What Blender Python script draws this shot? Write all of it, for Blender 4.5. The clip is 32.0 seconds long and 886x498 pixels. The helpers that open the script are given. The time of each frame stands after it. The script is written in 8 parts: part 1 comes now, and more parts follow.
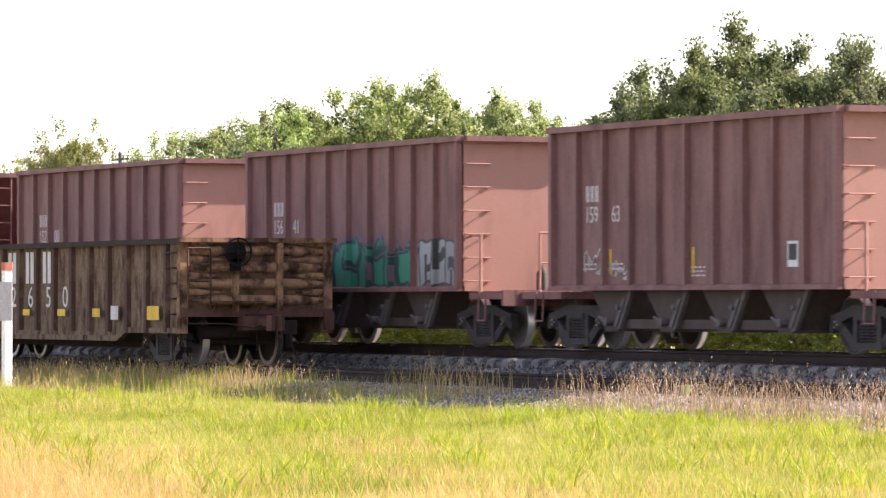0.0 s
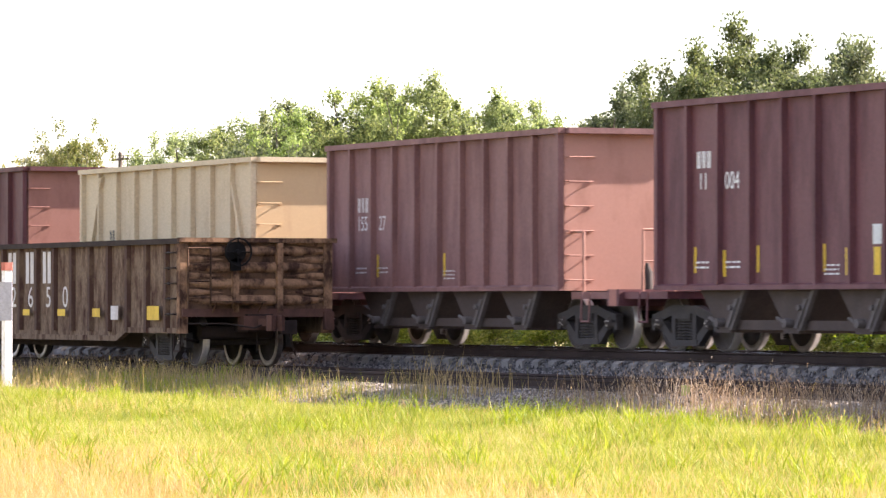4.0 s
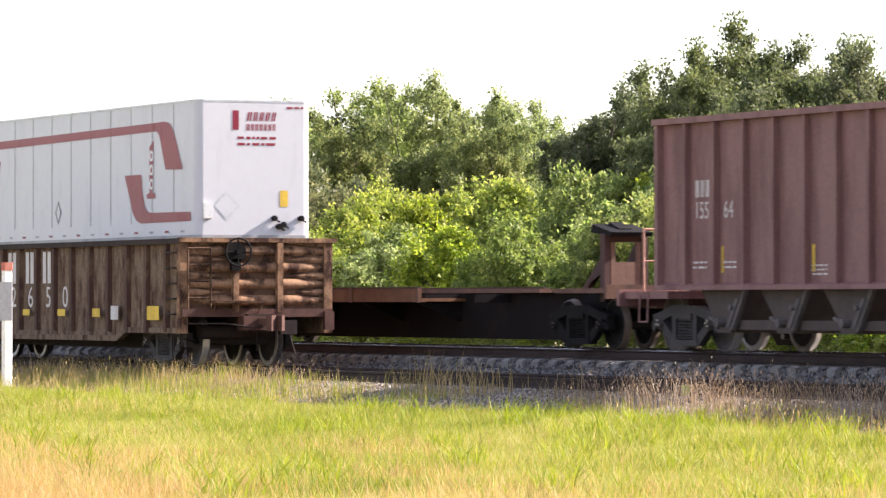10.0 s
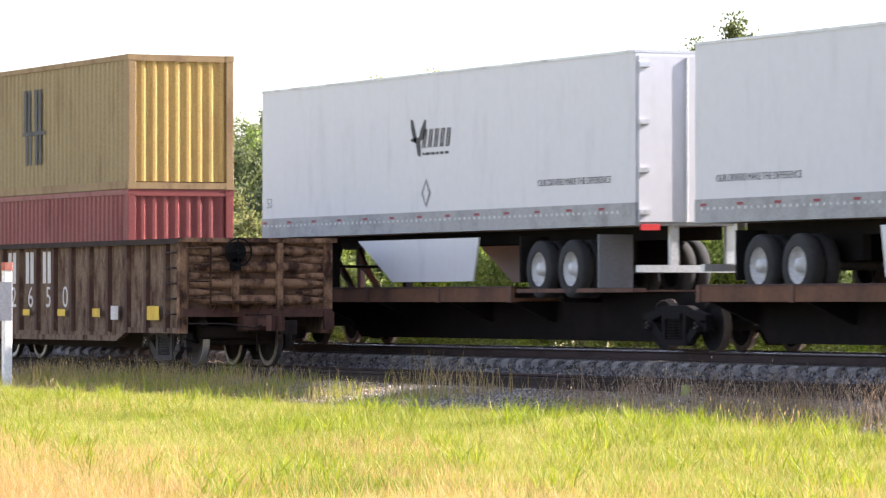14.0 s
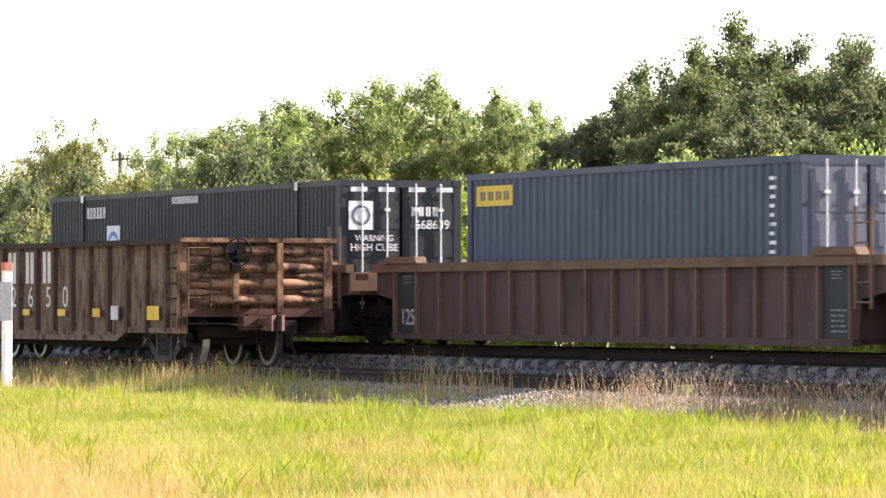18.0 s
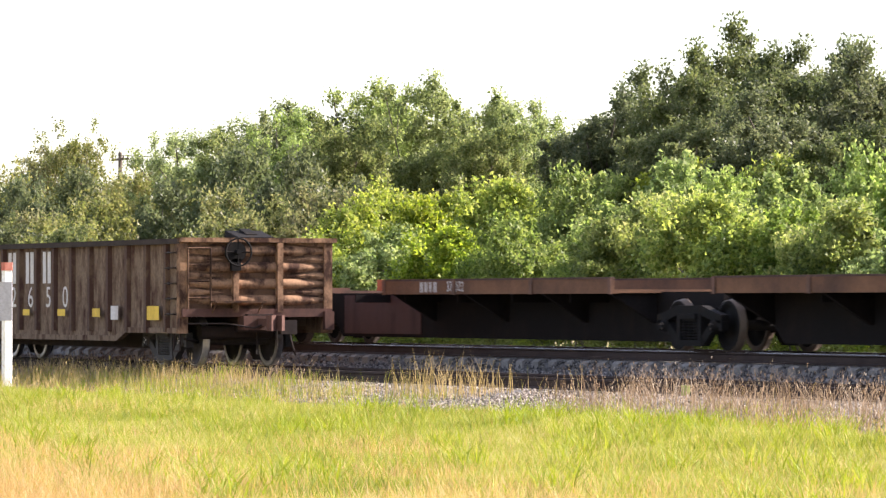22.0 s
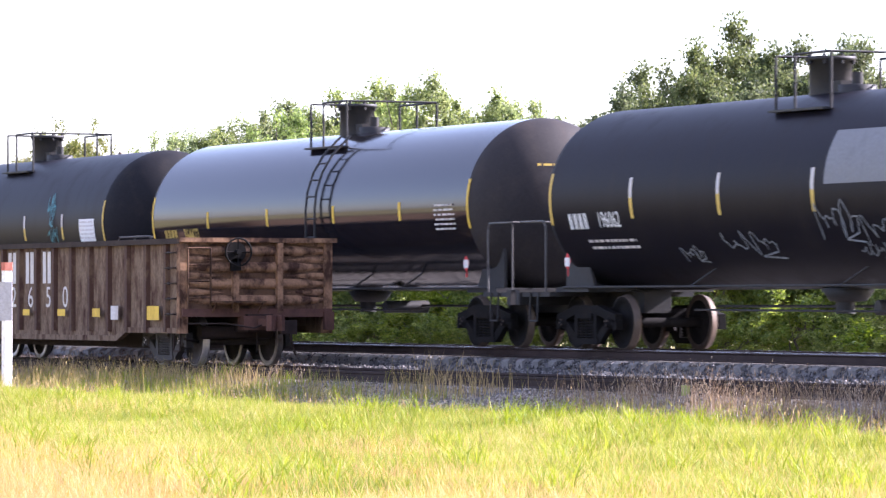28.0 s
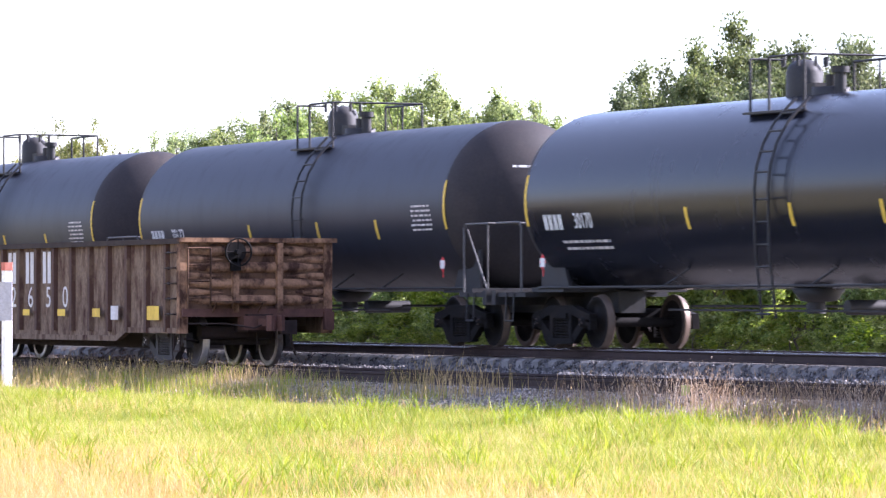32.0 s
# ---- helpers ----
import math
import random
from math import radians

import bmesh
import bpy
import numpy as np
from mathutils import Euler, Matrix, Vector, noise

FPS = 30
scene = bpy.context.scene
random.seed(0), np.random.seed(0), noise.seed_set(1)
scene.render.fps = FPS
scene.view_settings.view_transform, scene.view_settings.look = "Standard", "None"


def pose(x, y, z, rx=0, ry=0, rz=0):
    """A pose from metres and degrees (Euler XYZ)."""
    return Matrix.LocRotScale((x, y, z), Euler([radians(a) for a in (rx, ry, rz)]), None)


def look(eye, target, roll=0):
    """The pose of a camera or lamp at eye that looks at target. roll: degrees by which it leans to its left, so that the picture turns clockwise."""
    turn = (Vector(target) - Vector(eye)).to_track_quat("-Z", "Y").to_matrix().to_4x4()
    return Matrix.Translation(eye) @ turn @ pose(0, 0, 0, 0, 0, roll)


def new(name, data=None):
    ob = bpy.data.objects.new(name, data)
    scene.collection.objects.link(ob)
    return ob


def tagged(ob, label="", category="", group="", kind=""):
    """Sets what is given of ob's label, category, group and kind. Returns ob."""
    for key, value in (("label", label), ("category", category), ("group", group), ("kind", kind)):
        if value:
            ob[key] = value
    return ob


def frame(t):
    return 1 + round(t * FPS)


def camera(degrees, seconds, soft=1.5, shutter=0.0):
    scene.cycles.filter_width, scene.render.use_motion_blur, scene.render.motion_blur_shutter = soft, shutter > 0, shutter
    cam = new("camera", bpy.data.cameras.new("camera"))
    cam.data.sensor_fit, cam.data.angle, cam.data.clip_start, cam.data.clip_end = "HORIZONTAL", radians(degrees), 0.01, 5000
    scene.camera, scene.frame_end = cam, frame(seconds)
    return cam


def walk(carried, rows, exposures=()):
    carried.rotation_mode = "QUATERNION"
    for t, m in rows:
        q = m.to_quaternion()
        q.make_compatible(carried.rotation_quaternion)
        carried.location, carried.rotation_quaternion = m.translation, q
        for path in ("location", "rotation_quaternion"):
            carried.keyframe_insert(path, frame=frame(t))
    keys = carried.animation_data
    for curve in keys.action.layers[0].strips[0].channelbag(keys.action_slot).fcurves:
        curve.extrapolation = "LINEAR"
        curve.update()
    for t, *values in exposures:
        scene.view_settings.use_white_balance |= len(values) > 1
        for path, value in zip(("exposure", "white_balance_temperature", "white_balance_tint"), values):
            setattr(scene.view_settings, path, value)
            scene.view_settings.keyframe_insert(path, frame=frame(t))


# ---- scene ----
cam = camera(11.28, 32.0, soft=1.35, shutter=0.14)
EYE = (0.0, 0.0, 0.808)
AIM = (-0.909043 * 60, 0.416533 * 60, 0.808 + 0.71)
walk(cam, [(0, look(EYE, AIM, -0.03)), (32, look(EYE, AIM, -0.03))],
     exposures=[(0, 1.88, 6450, 22), (1, 1.98, 6450, 22), (2, 2.08, 6450, 22), (7, 2.12, 6450, 22), (8, 2.02, 6450, 21), (9, 1.66, 6400, 20), (10, 1.82, 6400, 20), (11, 1.72, 6200, 19), (13, 1.78, 6100, 20), (14.2, 1.95, 6200, 19), (17, 1.90, 6400, 18), (19, 2.00, 6400, 18), (20.5, 1.85, 6400, 18), (25.5, 1.80, 6250, 18), (27.5, 2.20, 5750, 29), (32, 2.22, 5500, 29)])

# ---- world, sun ----
SUN = Vector((0.14, 1.0, 0.60)).normalized()
world = bpy.data.worlds.new("world")
scene.world = world
world.use_nodes = True
wn = world.node_tree.nodes
wl = world.node_tree.links
wn.clear()
sky = wn.new("ShaderNodeTexSky")
sky.sky_type = "NISHITA"
sky.sun_disc = False
sky.sun_elevation = math.asin(SUN.z)
sky.sun_rotation = math.atan2(SUN.x, SUN.y)
sky.air_density, sky.dust_density, sky.ozone_density = 1.0, 1.0, 1.0
bg = wn.new("ShaderNodeBackground")
bg.inputs["Strength"].default_value = 0.07
# a bright thin veil of summer haze over the whole sky
veil = wn.new("ShaderNodeBackground")
veil.inputs["Color"].default_value = (1.0, 0.985, 0.975, 1.0)
veil.inputs["Strength"].default_value = 0.13
both = wn.new("ShaderNodeAddShader")
wo = wn.new("ShaderNodeOutputWorld")
wl.new(sky.outputs[0], bg.inputs["Color"])
wl.new(bg.outputs[0], both.inputs[0])
wl.new(veil.outputs[0], both.inputs[1])
wl.new(both.outputs[0], wo.inputs["Surface"])
sun = new("sun", bpy.data.lights.new("sun", "SUN"))
sun.data.energy, sun.data.angle, sun.data.color = 5.0, radians(0.6), (1.0, 0.93, 0.82)
sun.matrix_world = look((0, 0, 40), Vector((0, 0, 40)) - SUN)

TRACK_Y = 35.177      # middle of the main track
SIDING_Y = 31.05      # middle of the siding
SIDING_Z = -0.36      # its rail top
SPEED = 18.266        # of the train along +x

# ---- materials ----


def nodes_of(name):
    m = bpy.data.materials.new(name)
    m.use_nodes = True
    nt = m.node_tree
    return m, nt, nt.nodes, nt.links, nt.nodes["Principled BSDF"]


def rgb(c):
    return (c[0], c[1], c[2], 1.0)


def paint(name, base, stain, rough=0.55, metal=0.0, amount=0.5, scale=1.0, streak=4.0, bump=0.15, fine=22.0, spec=0.35, vary=0.12, wear=0.25, tint=None, high=0.80):
    """Weathered paint: large stains drawn out downwards, fine grain, small relief."""
    m, nt, n, l, b = nodes_of(name)
    tc = n.new("ShaderNodeTexCoord")
    oi = n.new("ShaderNodeObjectInfo")
    mp = n.new("ShaderNodeMapping")
    mp.inputs["Scale"].default_value = (scale, scale, scale / streak)
    add = n.new("ShaderNodeVectorMath")
    add.operation = "MULTIPLY_ADD"
    l.new(oi.outputs["Random"], add.inputs[0])
    add.inputs[1].default_value = (37.0, 19.0, 11.0)
    l.new(tc.outputs["Object"], add.inputs[2])
    l.new(add.outputs[0], mp.inputs["Vector"])
    n1 = n.new("ShaderNodeTexNoise")
    n1.inputs["Scale"].default_value, n1.inputs["Detail"].default_value, n1.inputs["Roughness"].default_value = 2.2, 6, 0.62
    l.new(mp.outputs[0], n1.inputs["Vector"])
    r1 = n.new("ShaderNodeValToRGB")
    r1.color_ramp.elements[0].position = 0.62 - 0.3 * amount
    r1.color_ramp.elements[1].position = high
    l.new(n1.outputs["Fac"], r1.inputs[0])
    n2 = n.new("ShaderNodeTexNoise")
    n2.inputs["Scale"].default_value, n2.inputs["Detail"].default_value = fine, 4
    l.new(add.outputs[0], n2.inputs["Vector"])
    mix = n.new("ShaderNodeMix")
    mix.data_type = "RGBA"
    mix.inputs["A"].default_value, mix.inputs["B"].default_value = rgb(base), rgb(stain)
    l.new(r1.outputs[0], mix.inputs["Factor"])
    hsv = n.new("ShaderNodeHueSaturation")
    mr = n.new("ShaderNodeMapRange")
    mr.inputs["From Min"].default_value, mr.inputs["From Max"].default_value = 0.3, 0.7
    mr.inputs["To Min"].default_value, mr.inputs["To Max"].default_value = 1 - vary, 1 + vary
    l.new(n2.outputs["Fac"], mr.inputs["Value"])
    l.new(mr.outputs[0], hsv.inputs["Value"])
    l.new(mix.outputs["Result"], hsv.inputs["Color"])
    l.new(hsv.outputs[0], b.inputs["Base Color"])
    rr = n.new("ShaderNodeMapRange")
    rr.inputs["To Min"].default_value, rr.inputs["To Max"].default_value = rough, min(1.0, rough + wear)
    l.new(r1.outputs[0], rr.inputs["Value"])
    l.new(rr.outputs[0], b.inputs["Roughness"])
    b.inputs["Metallic"].default_value = metal
    b.inputs["Specular IOR Level"].default_value = spec
    if tint:
        b.inputs["Specular Tint"].default_value = rgb(tint)
    if bump:
        bp = n.new("ShaderNodeBump")
        bp.inputs["Strength"].default_value, bp.inputs["Distance"].default_value = bump, 0.02
        l.new(n2.outputs["Fac"], bp.inputs["Height"])
        l.new(bp.outputs[0], b.inputs["Normal"])
    return m


def foliage(name, ramp, rough=0.45, trans=0.35, each=True):
    """Leaf or blade: a colour of its own for each island, and light that shines through."""
    m, nt, n, l, b = nodes_of(name)
    geo = n.new("ShaderNodeNewGeometry")
    oi = n.new("ShaderNodeObjectInfo")
    tc = n.new("ShaderNodeTexCoord")
    nz = n.new("ShaderNodeTexNoise")
    nz.inputs["Scale"].default_value, nz.inputs["Detail"].default_value = 0.55, 3
    l.new(tc.outputs["Object"], nz.inputs["Vector"])
    ma = n.new("ShaderNodeMath")
    ma.operation = "MULTIPLY_ADD"
    l.new(geo.outputs["Random Per Island"], ma.inputs[0])
    ma.inputs[1].default_value = 0.75
    mb = n.new("ShaderNodeMapRange")
    mb.inputs["From Min"].default_value, mb.inputs["From Max"].default_value = 0.3, 0.7
    mb.inputs["To Min"].default_value, mb.inputs["To Max"].default_value = -0.08, 0.33
    l.new(nz.outputs["Fac"], mb.inputs["Value"])
    l.new(mb.outputs[0], ma.inputs[2])
    r = n.new("ShaderNodeValToRGB")
    while len(r.color_ramp.elements) < len(ramp):
        r.color_ramp.elements.new(0.5)
    for e, (p, c) in zip(r.color_ramp.elements, ramp):
        e.position, e.color = p, rgb(c)
    l.new(ma.outputs[0], r.inputs[0])
    own = n.new("ShaderNodeHueSaturation")
    for key, lo, hi, mul in (("Hue", 0.494, 0.507, 1.0), ("Value", 0.82, 1.2, 7.0), ("Saturation", 0.80, 1.0, 13.0)):
        fr = n.new("ShaderNodeMath")
        fr.operation = "MULTIPLY"
        fr.inputs[1].default_value = mul
        l.new(oi.outputs["Random"], fr.inputs[0])
        fc = n.new("ShaderNodeMath")
        fc.operation = "FRACT"
        l.new(fr.outputs[0], fc.inputs[0])
        mp = n.new("ShaderNodeMapRange")
        mp.inputs["To Min"].default_value, mp.inputs["To Max"].default_value = (lo, hi) if each else ((0.5, 0.5) if key == "Hue" else (1.0, 1.0))
        l.new(fc.outputs[0], mp.inputs["Value"])
        l.new(mp.outputs[0], own.inputs[key])
    l.new(r.outputs[0], own.inputs["Color"])
    l.new(own.outputs[0], b.inputs["Base Color"])
    b.inputs["Roughness"].default_value = rough
    b.inputs["Specular IOR Level"].default_value = 0.2
    t = n.new("ShaderNodeBsdfTranslucent")
    hs = n.new("ShaderNodeHueSaturation")
    hs.inputs["Value"].default_value, hs.inputs["Saturation"].default_value = 1.5, 1.15
    l.new(own.outputs[0], hs.inputs["Color"])
    l.new(hs.outputs[0], t.inputs["Color"])
    mx = n.new("ShaderNodeMixShader")
    mx.inputs[0].default_value = trans
    out = n["Material Output"]
    l.new(b.outputs[0], mx.inputs[1])
    l.new(t.outputs[0], mx.inputs[2])
    l.new(mx.outputs[0], out.inputs["Surface"])
    return m


def grain(name, colours, scale, rough=0.95, bump=0.6, island=False):
    """Loose matter: stones, soil."""
    m, nt, n, l, b = nodes_of(name)
    tc = n.new("ShaderNodeTexCoord")
    nz = n.new("ShaderNodeTexNoise")
    nz.inputs["Scale"].default_value, nz.inputs["Detail"].default_value = scale, 6
    l.new(tc.outputs["Object"], nz.inputs["Vector"])
    r = n.new("ShaderNodeValToRGB")
    while len(r.color_ramp.elements) < len(colours):
        r.color_ramp.elements.new(0.5)
    for i, (e, c) in enumerate(zip(r.color_ramp.elements, colours)):
        e.position, e.color = (0.1 + 0.8 * i / max(1, len(colours) - 1)) if island else (0.3 + 0.4 * i / max(1, len(colours) - 1)), rgb(c)
    if island:
        geo = n.new("ShaderNodeNewGeometry")
        l.new(geo.outputs["Random Per Island"], r.inputs[0])
    else:
        l.new(nz.outputs["Fac"], r.inputs[0])
    l.new(r.outputs[0], b.inputs["Base Color"])
    b.inputs["Roughness"].default_value = rough
    bp = n.new("ShaderNodeBump")
    bp.inputs["Strength"].default_value, bp.inputs["Distance"].default_value = bump, 0.03
    l.new(nz.outputs["Fac"], bp.inputs["Height"])
    l.new(bp.outputs[0], b.inputs["Normal"])
    return m


MAT = {}
MAT["hopper_brown"] = paint("hopper_brown", (0.205, 0.098, 0.090), (0.112, 0.052, 0.050), 0.6, amount=0.6)
MAT["hopper_maroon"] = paint("hopper_maroon", (0.095, 0.028, 0.030), (0.046, 0.017, 0.018), 0.55, amount=0.55)
MAT["hopper_tuscan"] = paint("hopper_tuscan", (0.135, 0.048, 0.054), (0.070, 0.028, 0.034), 0.55, amount=0.55)
MAT["hopper_dusty"] = paint("hopper_dusty", (0.165, 0.092, 0.085), (0.092, 0.049, 0.047), 0.65, amount=0.45)
# Dust-pale ends; the brown and maroon ones also carry sunlight in their colour.
MAT["end_dust_lit"] = paint("end_dust_lit", (0.370, 0.192, 0.146), (0.295, 0.148, 0.112), 0.75, amount=0.35, streak=2.5, bump=0.02, vary=0.04)
MAT["end_maroon_lit"] = paint("end_maroon_lit", (0.270, 0.122, 0.090), (0.205, 0.092, 0.068), 0.7, amount=0.35, streak=2.5, bump=0.02, vary=0.04)
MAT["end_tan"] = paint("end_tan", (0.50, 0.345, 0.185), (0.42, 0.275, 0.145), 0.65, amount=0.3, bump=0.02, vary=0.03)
MAT["hopper_tan"] = paint("hopper_tan", (0.53, 0.425, 0.275), (0.40, 0.300, 0.19), 0.6, amount=0.35)
MAT["underframe"] = paint("underframe", (0.036, 0.026, 0.023), (0.068, 0.052, 0.045), 0.8, amount=0.6, streak=1.0)
MAT["bottom_rust"] = paint("bottom_rust", (0.050, 0.027, 0.022), (0.085, 0.060, 0.052), 0.8, amount=0.5, streak=2.0)
# Maroon raised to about 1.6x: light on the slope sheets put into the paint.
MAT["slope_red_lit"] = paint("slope_red_lit", (0.150, 0.044, 0.042), (0.090, 0.032, 0.030), 0.6, amount=0.5)
MAT["chute_pale"] = paint("chute_pale", (0.125, 0.106, 0.100), (0.055, 0.045, 0.043), 0.8, amount=0.5, streak=2.0)
MAT["chute"] = paint("chute", (0.064, 0.044, 0.038), (0.108, 0.082, 0.072), 0.8, amount=0.5, streak=2.0)
MAT["truck_steel"] = paint("truck_steel", (0.042, 0.035, 0.034), (0.090, 0.077, 0.072), 0.75, amount=0.5, streak=1.0)
MAT["black_steel"] = paint("black_steel", (0.011, 0.010, 0.010), (0.028, 0.022, 0.019), 0.8, amount=0.4, streak=1.0, spec=0.08)
MAT["dark_tread"] = paint("dark_tread", (0.11, 0.080, 0.060), (0.045, 0.033, 0.027), 0.5, metal=0.4, amount=0.6, streak=1.0, bump=0.03)
MAT["wheel_rust"] = paint("wheel_rust", (0.062, 0.048, 0.043), (0.040, 0.033, 0.031), 0.75, amount=0.6, streak=1.0)
MAT["tread"] = paint("tread", (0.48, 0.44, 0.41), (0.22, 0.17, 0.14), 0.36, metal=0.7, amount=0.5, streak=1.0, bump=0.03)
MAT["rail_rust"] = paint("rail_rust", (0.030, 0.016, 0.013), (0.020, 0.012, 0.011), 0.8, amount=0.5, streak=1.0)
MAT["rail_top"] = paint("rail_top", (0.62, 0.60, 0.57), (0.45, 0.42, 0.40), 0.25, metal=1.0, amount=0.2, streak=1.0, bump=0.02)
MAT["concrete_tie"] = paint("concrete_tie", (0.185, 0.170, 0.160), (0.120, 0.112, 0.106), 0.9, amount=0.5, streak=1.0, bump=0.4)
MAT["wood_tie"] = paint("wood_tie", (0.11, 0.085, 0.065), (0.06, 0.048, 0.040), 0.95, amount=0.6, streak=1.0, bump=0.5)
MAT["white_trailer"] = paint("white_trailer", (0.56, 0.552, 0.565), (0.48, 0.472, 0.480), 0.35, amount=0.25, bump=0.0, fine=6, vary=0.02, wear=0.1)
MAT["white_paint"] = paint("white_paint", (0.72, 0.71, 0.69), (0.50, 0.48, 0.45), 0.6, amount=0.35, bump=0.03)
MAT["faded_white"] = paint("faded_white", (0.56, 0.52, 0.50), (0.36, 0.29, 0.27), 0.7, amount=0.5, bump=0.03)
MAT["yellow_paint"] = paint("yellow_paint", (0.66, 0.43, 0.04), (0.40, 0.25, 0.05), 0.6, amount=0.4, bump=0.03)
MAT["red_paint"] = paint("red_paint", (0.23, 0.016, 0.034), (0.18, 0.016, 0.03), 0.4, amount=0.2, bump=0.02)
MAT["black_paint"] = paint("black_paint", (0.02, 0.02, 0.024), (0.04, 0.04, 0.044), 0.5, amount=0.3, bump=0.03)
MAT["alu"] = paint("alu", (0.52, 0.53, 0.54), (0.36, 0.35, 0.34), 0.42, metal=0.6, amount=0.35, bump=0.05)
MAT["rail_alu"] = paint("rail_alu", (0.33, 0.325, 0.32), (0.22, 0.21, 0.20), 0.6, metal=0.1, amount=0.5, streak=1.0, bump=0.03)
MAT["rubber"] = paint("rubber", (0.024, 0.023, 0.023), (0.050, 0.047, 0.044), 0.85, amount=0.5, streak=1.0)
MAT["rim"] = paint("rim", (0.50, 0.49, 0.48), (0.26, 0.24, 0.22), 0.4, metal=0.1, amount=0.3, streak=1.0)

# ---- mesh building ----


class Shape:
    """Collects vertices and faces of one mesh."""

    def __init__(self):
        self.v, self.f, self.s, self.m = [], [], [], []

    def add(self, verts, faces, smooth=False, slot=0):
        k = len(self.v)
        self.v += [tuple(p) for p in verts]
        self.f += [tuple(i + k for i in fc) for fc in faces]
        self.s += [smooth] * len(faces)
        self.m += [slot] * len(faces)
        return self

    def box(self, x0, x1, y0, y1, z0, z1, slot=0):
        return self.add([(x0, y0, z0), (x1, y0, z0), (x1, y1, z0), (x0, y1, z0), (x0, y0, z1), (x1, y0, z1), (x1, y1, z1), (x0, y1, z1)],
                        [(0, 3, 2, 1), (4, 5, 6, 7), (0, 1, 5, 4), (1, 2, 6, 5), (2, 3, 7, 6), (3, 0, 4, 7)], False, slot)

    def chamfered(self, x0, x1, y0, y1, z0, z1, c, slot=0):
        """A box with its four upright edges cut off."""
        p = [(x0 + c, y0), (x1 - c, y0), (x1, y0 + c), (x1, y1 - c), (x1 - c, y1), (x0 + c, y1), (x0, y1 - c), (x0, y0 + c)]
        return self.prism(p, "z", z0, z1, slot)

    def prism(self, poly, axis, a, b, slot=0, smooth=False):
        """A flat outline pushed along an axis. For x the outline is (y, z), for y (x, z), for z (x, y)."""
        n = len(poly)
        put = {"x": lambda p, t: (t, p[0], p[1]), "y": lambda p, t: (p[0], t, p[1]), "z": lambda p, t: (p[0], p[1], t)}[axis]
        vs = [put(p, a) for p in poly] + [put(p, b) for p in poly]
        fs = [tuple(range(n)), tuple(range(2 * n - 1, n - 1, -1))]
        self.add(vs, fs, False, slot)
        self.add(vs, [(i, (i + 1) % n, n + (i + 1) % n, n + i) for i in range(n)], smooth, slot)
        return self

    def lathe(self, profile, axis, centre, seg=24, slots=None, closed=False):
        """A profile (along, radius) turned about an axis through centre."""
        cx, cy, cz = centre
        vs = []
        for a, r in profile:
            for k in range(seg):
                t = 2 * math.pi * k / seg
                c, s = r * math.cos(t), r * math.sin(t)
                vs.append({"x": (cx + a, cy + c, cz + s), "y": (cx + c, cy + a, cz + s), "z": (cx + c, cy + s, cz + a)}[axis])
        for i in range(len(profile) - 1):
            fs = [(i * seg + k, i * seg + (k + 1) % seg, (i + 1) * seg + (k + 1) % seg, (i + 1) * seg + k) for k in range(seg)]
            kk = len(self.v)
            if i == 0:
                self.v += vs
                base = kk
            self.f += [tuple(q + base for q in fc) for fc in fs]
            self.s += [True] * len(fs)
            self.m += [slots[i] if slots else 0] * len(fs)
        return self

    def rod(self, p, q, r, seg=6, slot=0):
        p, q = Vector(p), Vector(q)
        d = (q - p).normalized()
        a = d.orthogonal().normalized()
        b = d.cross(a)
        vs = []
        for e in (p, q):
            for k in range(seg):
                t = 2 * math.pi * k / seg
                vs.append(e + a * (r * math.cos(t)) + b * (r * math.sin(t)))
        fs = [(k, (k + 1) % seg, seg + (k + 1) % seg, seg + k) for k in range(seg)]
        self.add(vs, fs, True, slot)
        self.add(vs, [tuple(range(seg - 1, -1, -1)), tuple(range(seg, 2 * seg))], False, slot)
        return self

    def pipe(self, pts, r, seg=6, slot=0):
        for p, q in zip(pts[:-1], pts[1:]):
            self.rod(p, q, r, seg, slot)
        return self

    def ring(self, centre, axis, radius, r, seg=20):
        pts = []
        for k in range(seg + 1):
            t = 2 * math.pi * k / seg
            c, s = radius * math.cos(t), radius * math.sin(t)
            pts.append({"x": (centre[0], centre[1] + c, centre[2] + s), "y": (centre[0] + c, centre[1], centre[2] + s), "z": (centre[0] + c, centre[1] + s, centre[2])}[axis])
        return self.pipe(pts, r, 5)

    def mesh(self, name, mats):
        me = bpy.data.meshes.new(name)
        me.from_pydata(self.v, [], self.f)
        for mt in mats if isinstance(mats, (list, tuple)) else [mats]:
            me.materials.append(mt)
        me.polygons.foreach_set("use_smooth", self.s)
        me.polygons.foreach_set("material_index", self.m)
        me.update()
        return me


KEPT = {}


def kept(key, make, mats):
    """The mesh made once for that key and those materials."""
    tag = (key, mats.name if hasattr(mats, "name") else tuple(m.name for m in mats))
    if tag not in KEPT:
        KEPT[tag] = make().mesh(key if isinstance(key, str) else str(key[0]), mats)
    return KEPT[tag]


def part(name, mesh, parent, label="", at=None):
    ob = new(name, mesh)
    ob.parent = parent
    if at is not None:
        ob.matrix_basis = at
    if label:
        ob["label"] = label
    return ob


def thing(name, label, category, group="", at=None):
    ob = new(name)
    ob.empty_display_size = 0.3
    tagged(ob, label, category, group)
    if at is not None:
        ob.matrix_basis = at
    return ob


def structure(name, mesh, label="", category=""):
    return tagged(new(name, mesh), label, category, "", "structure")


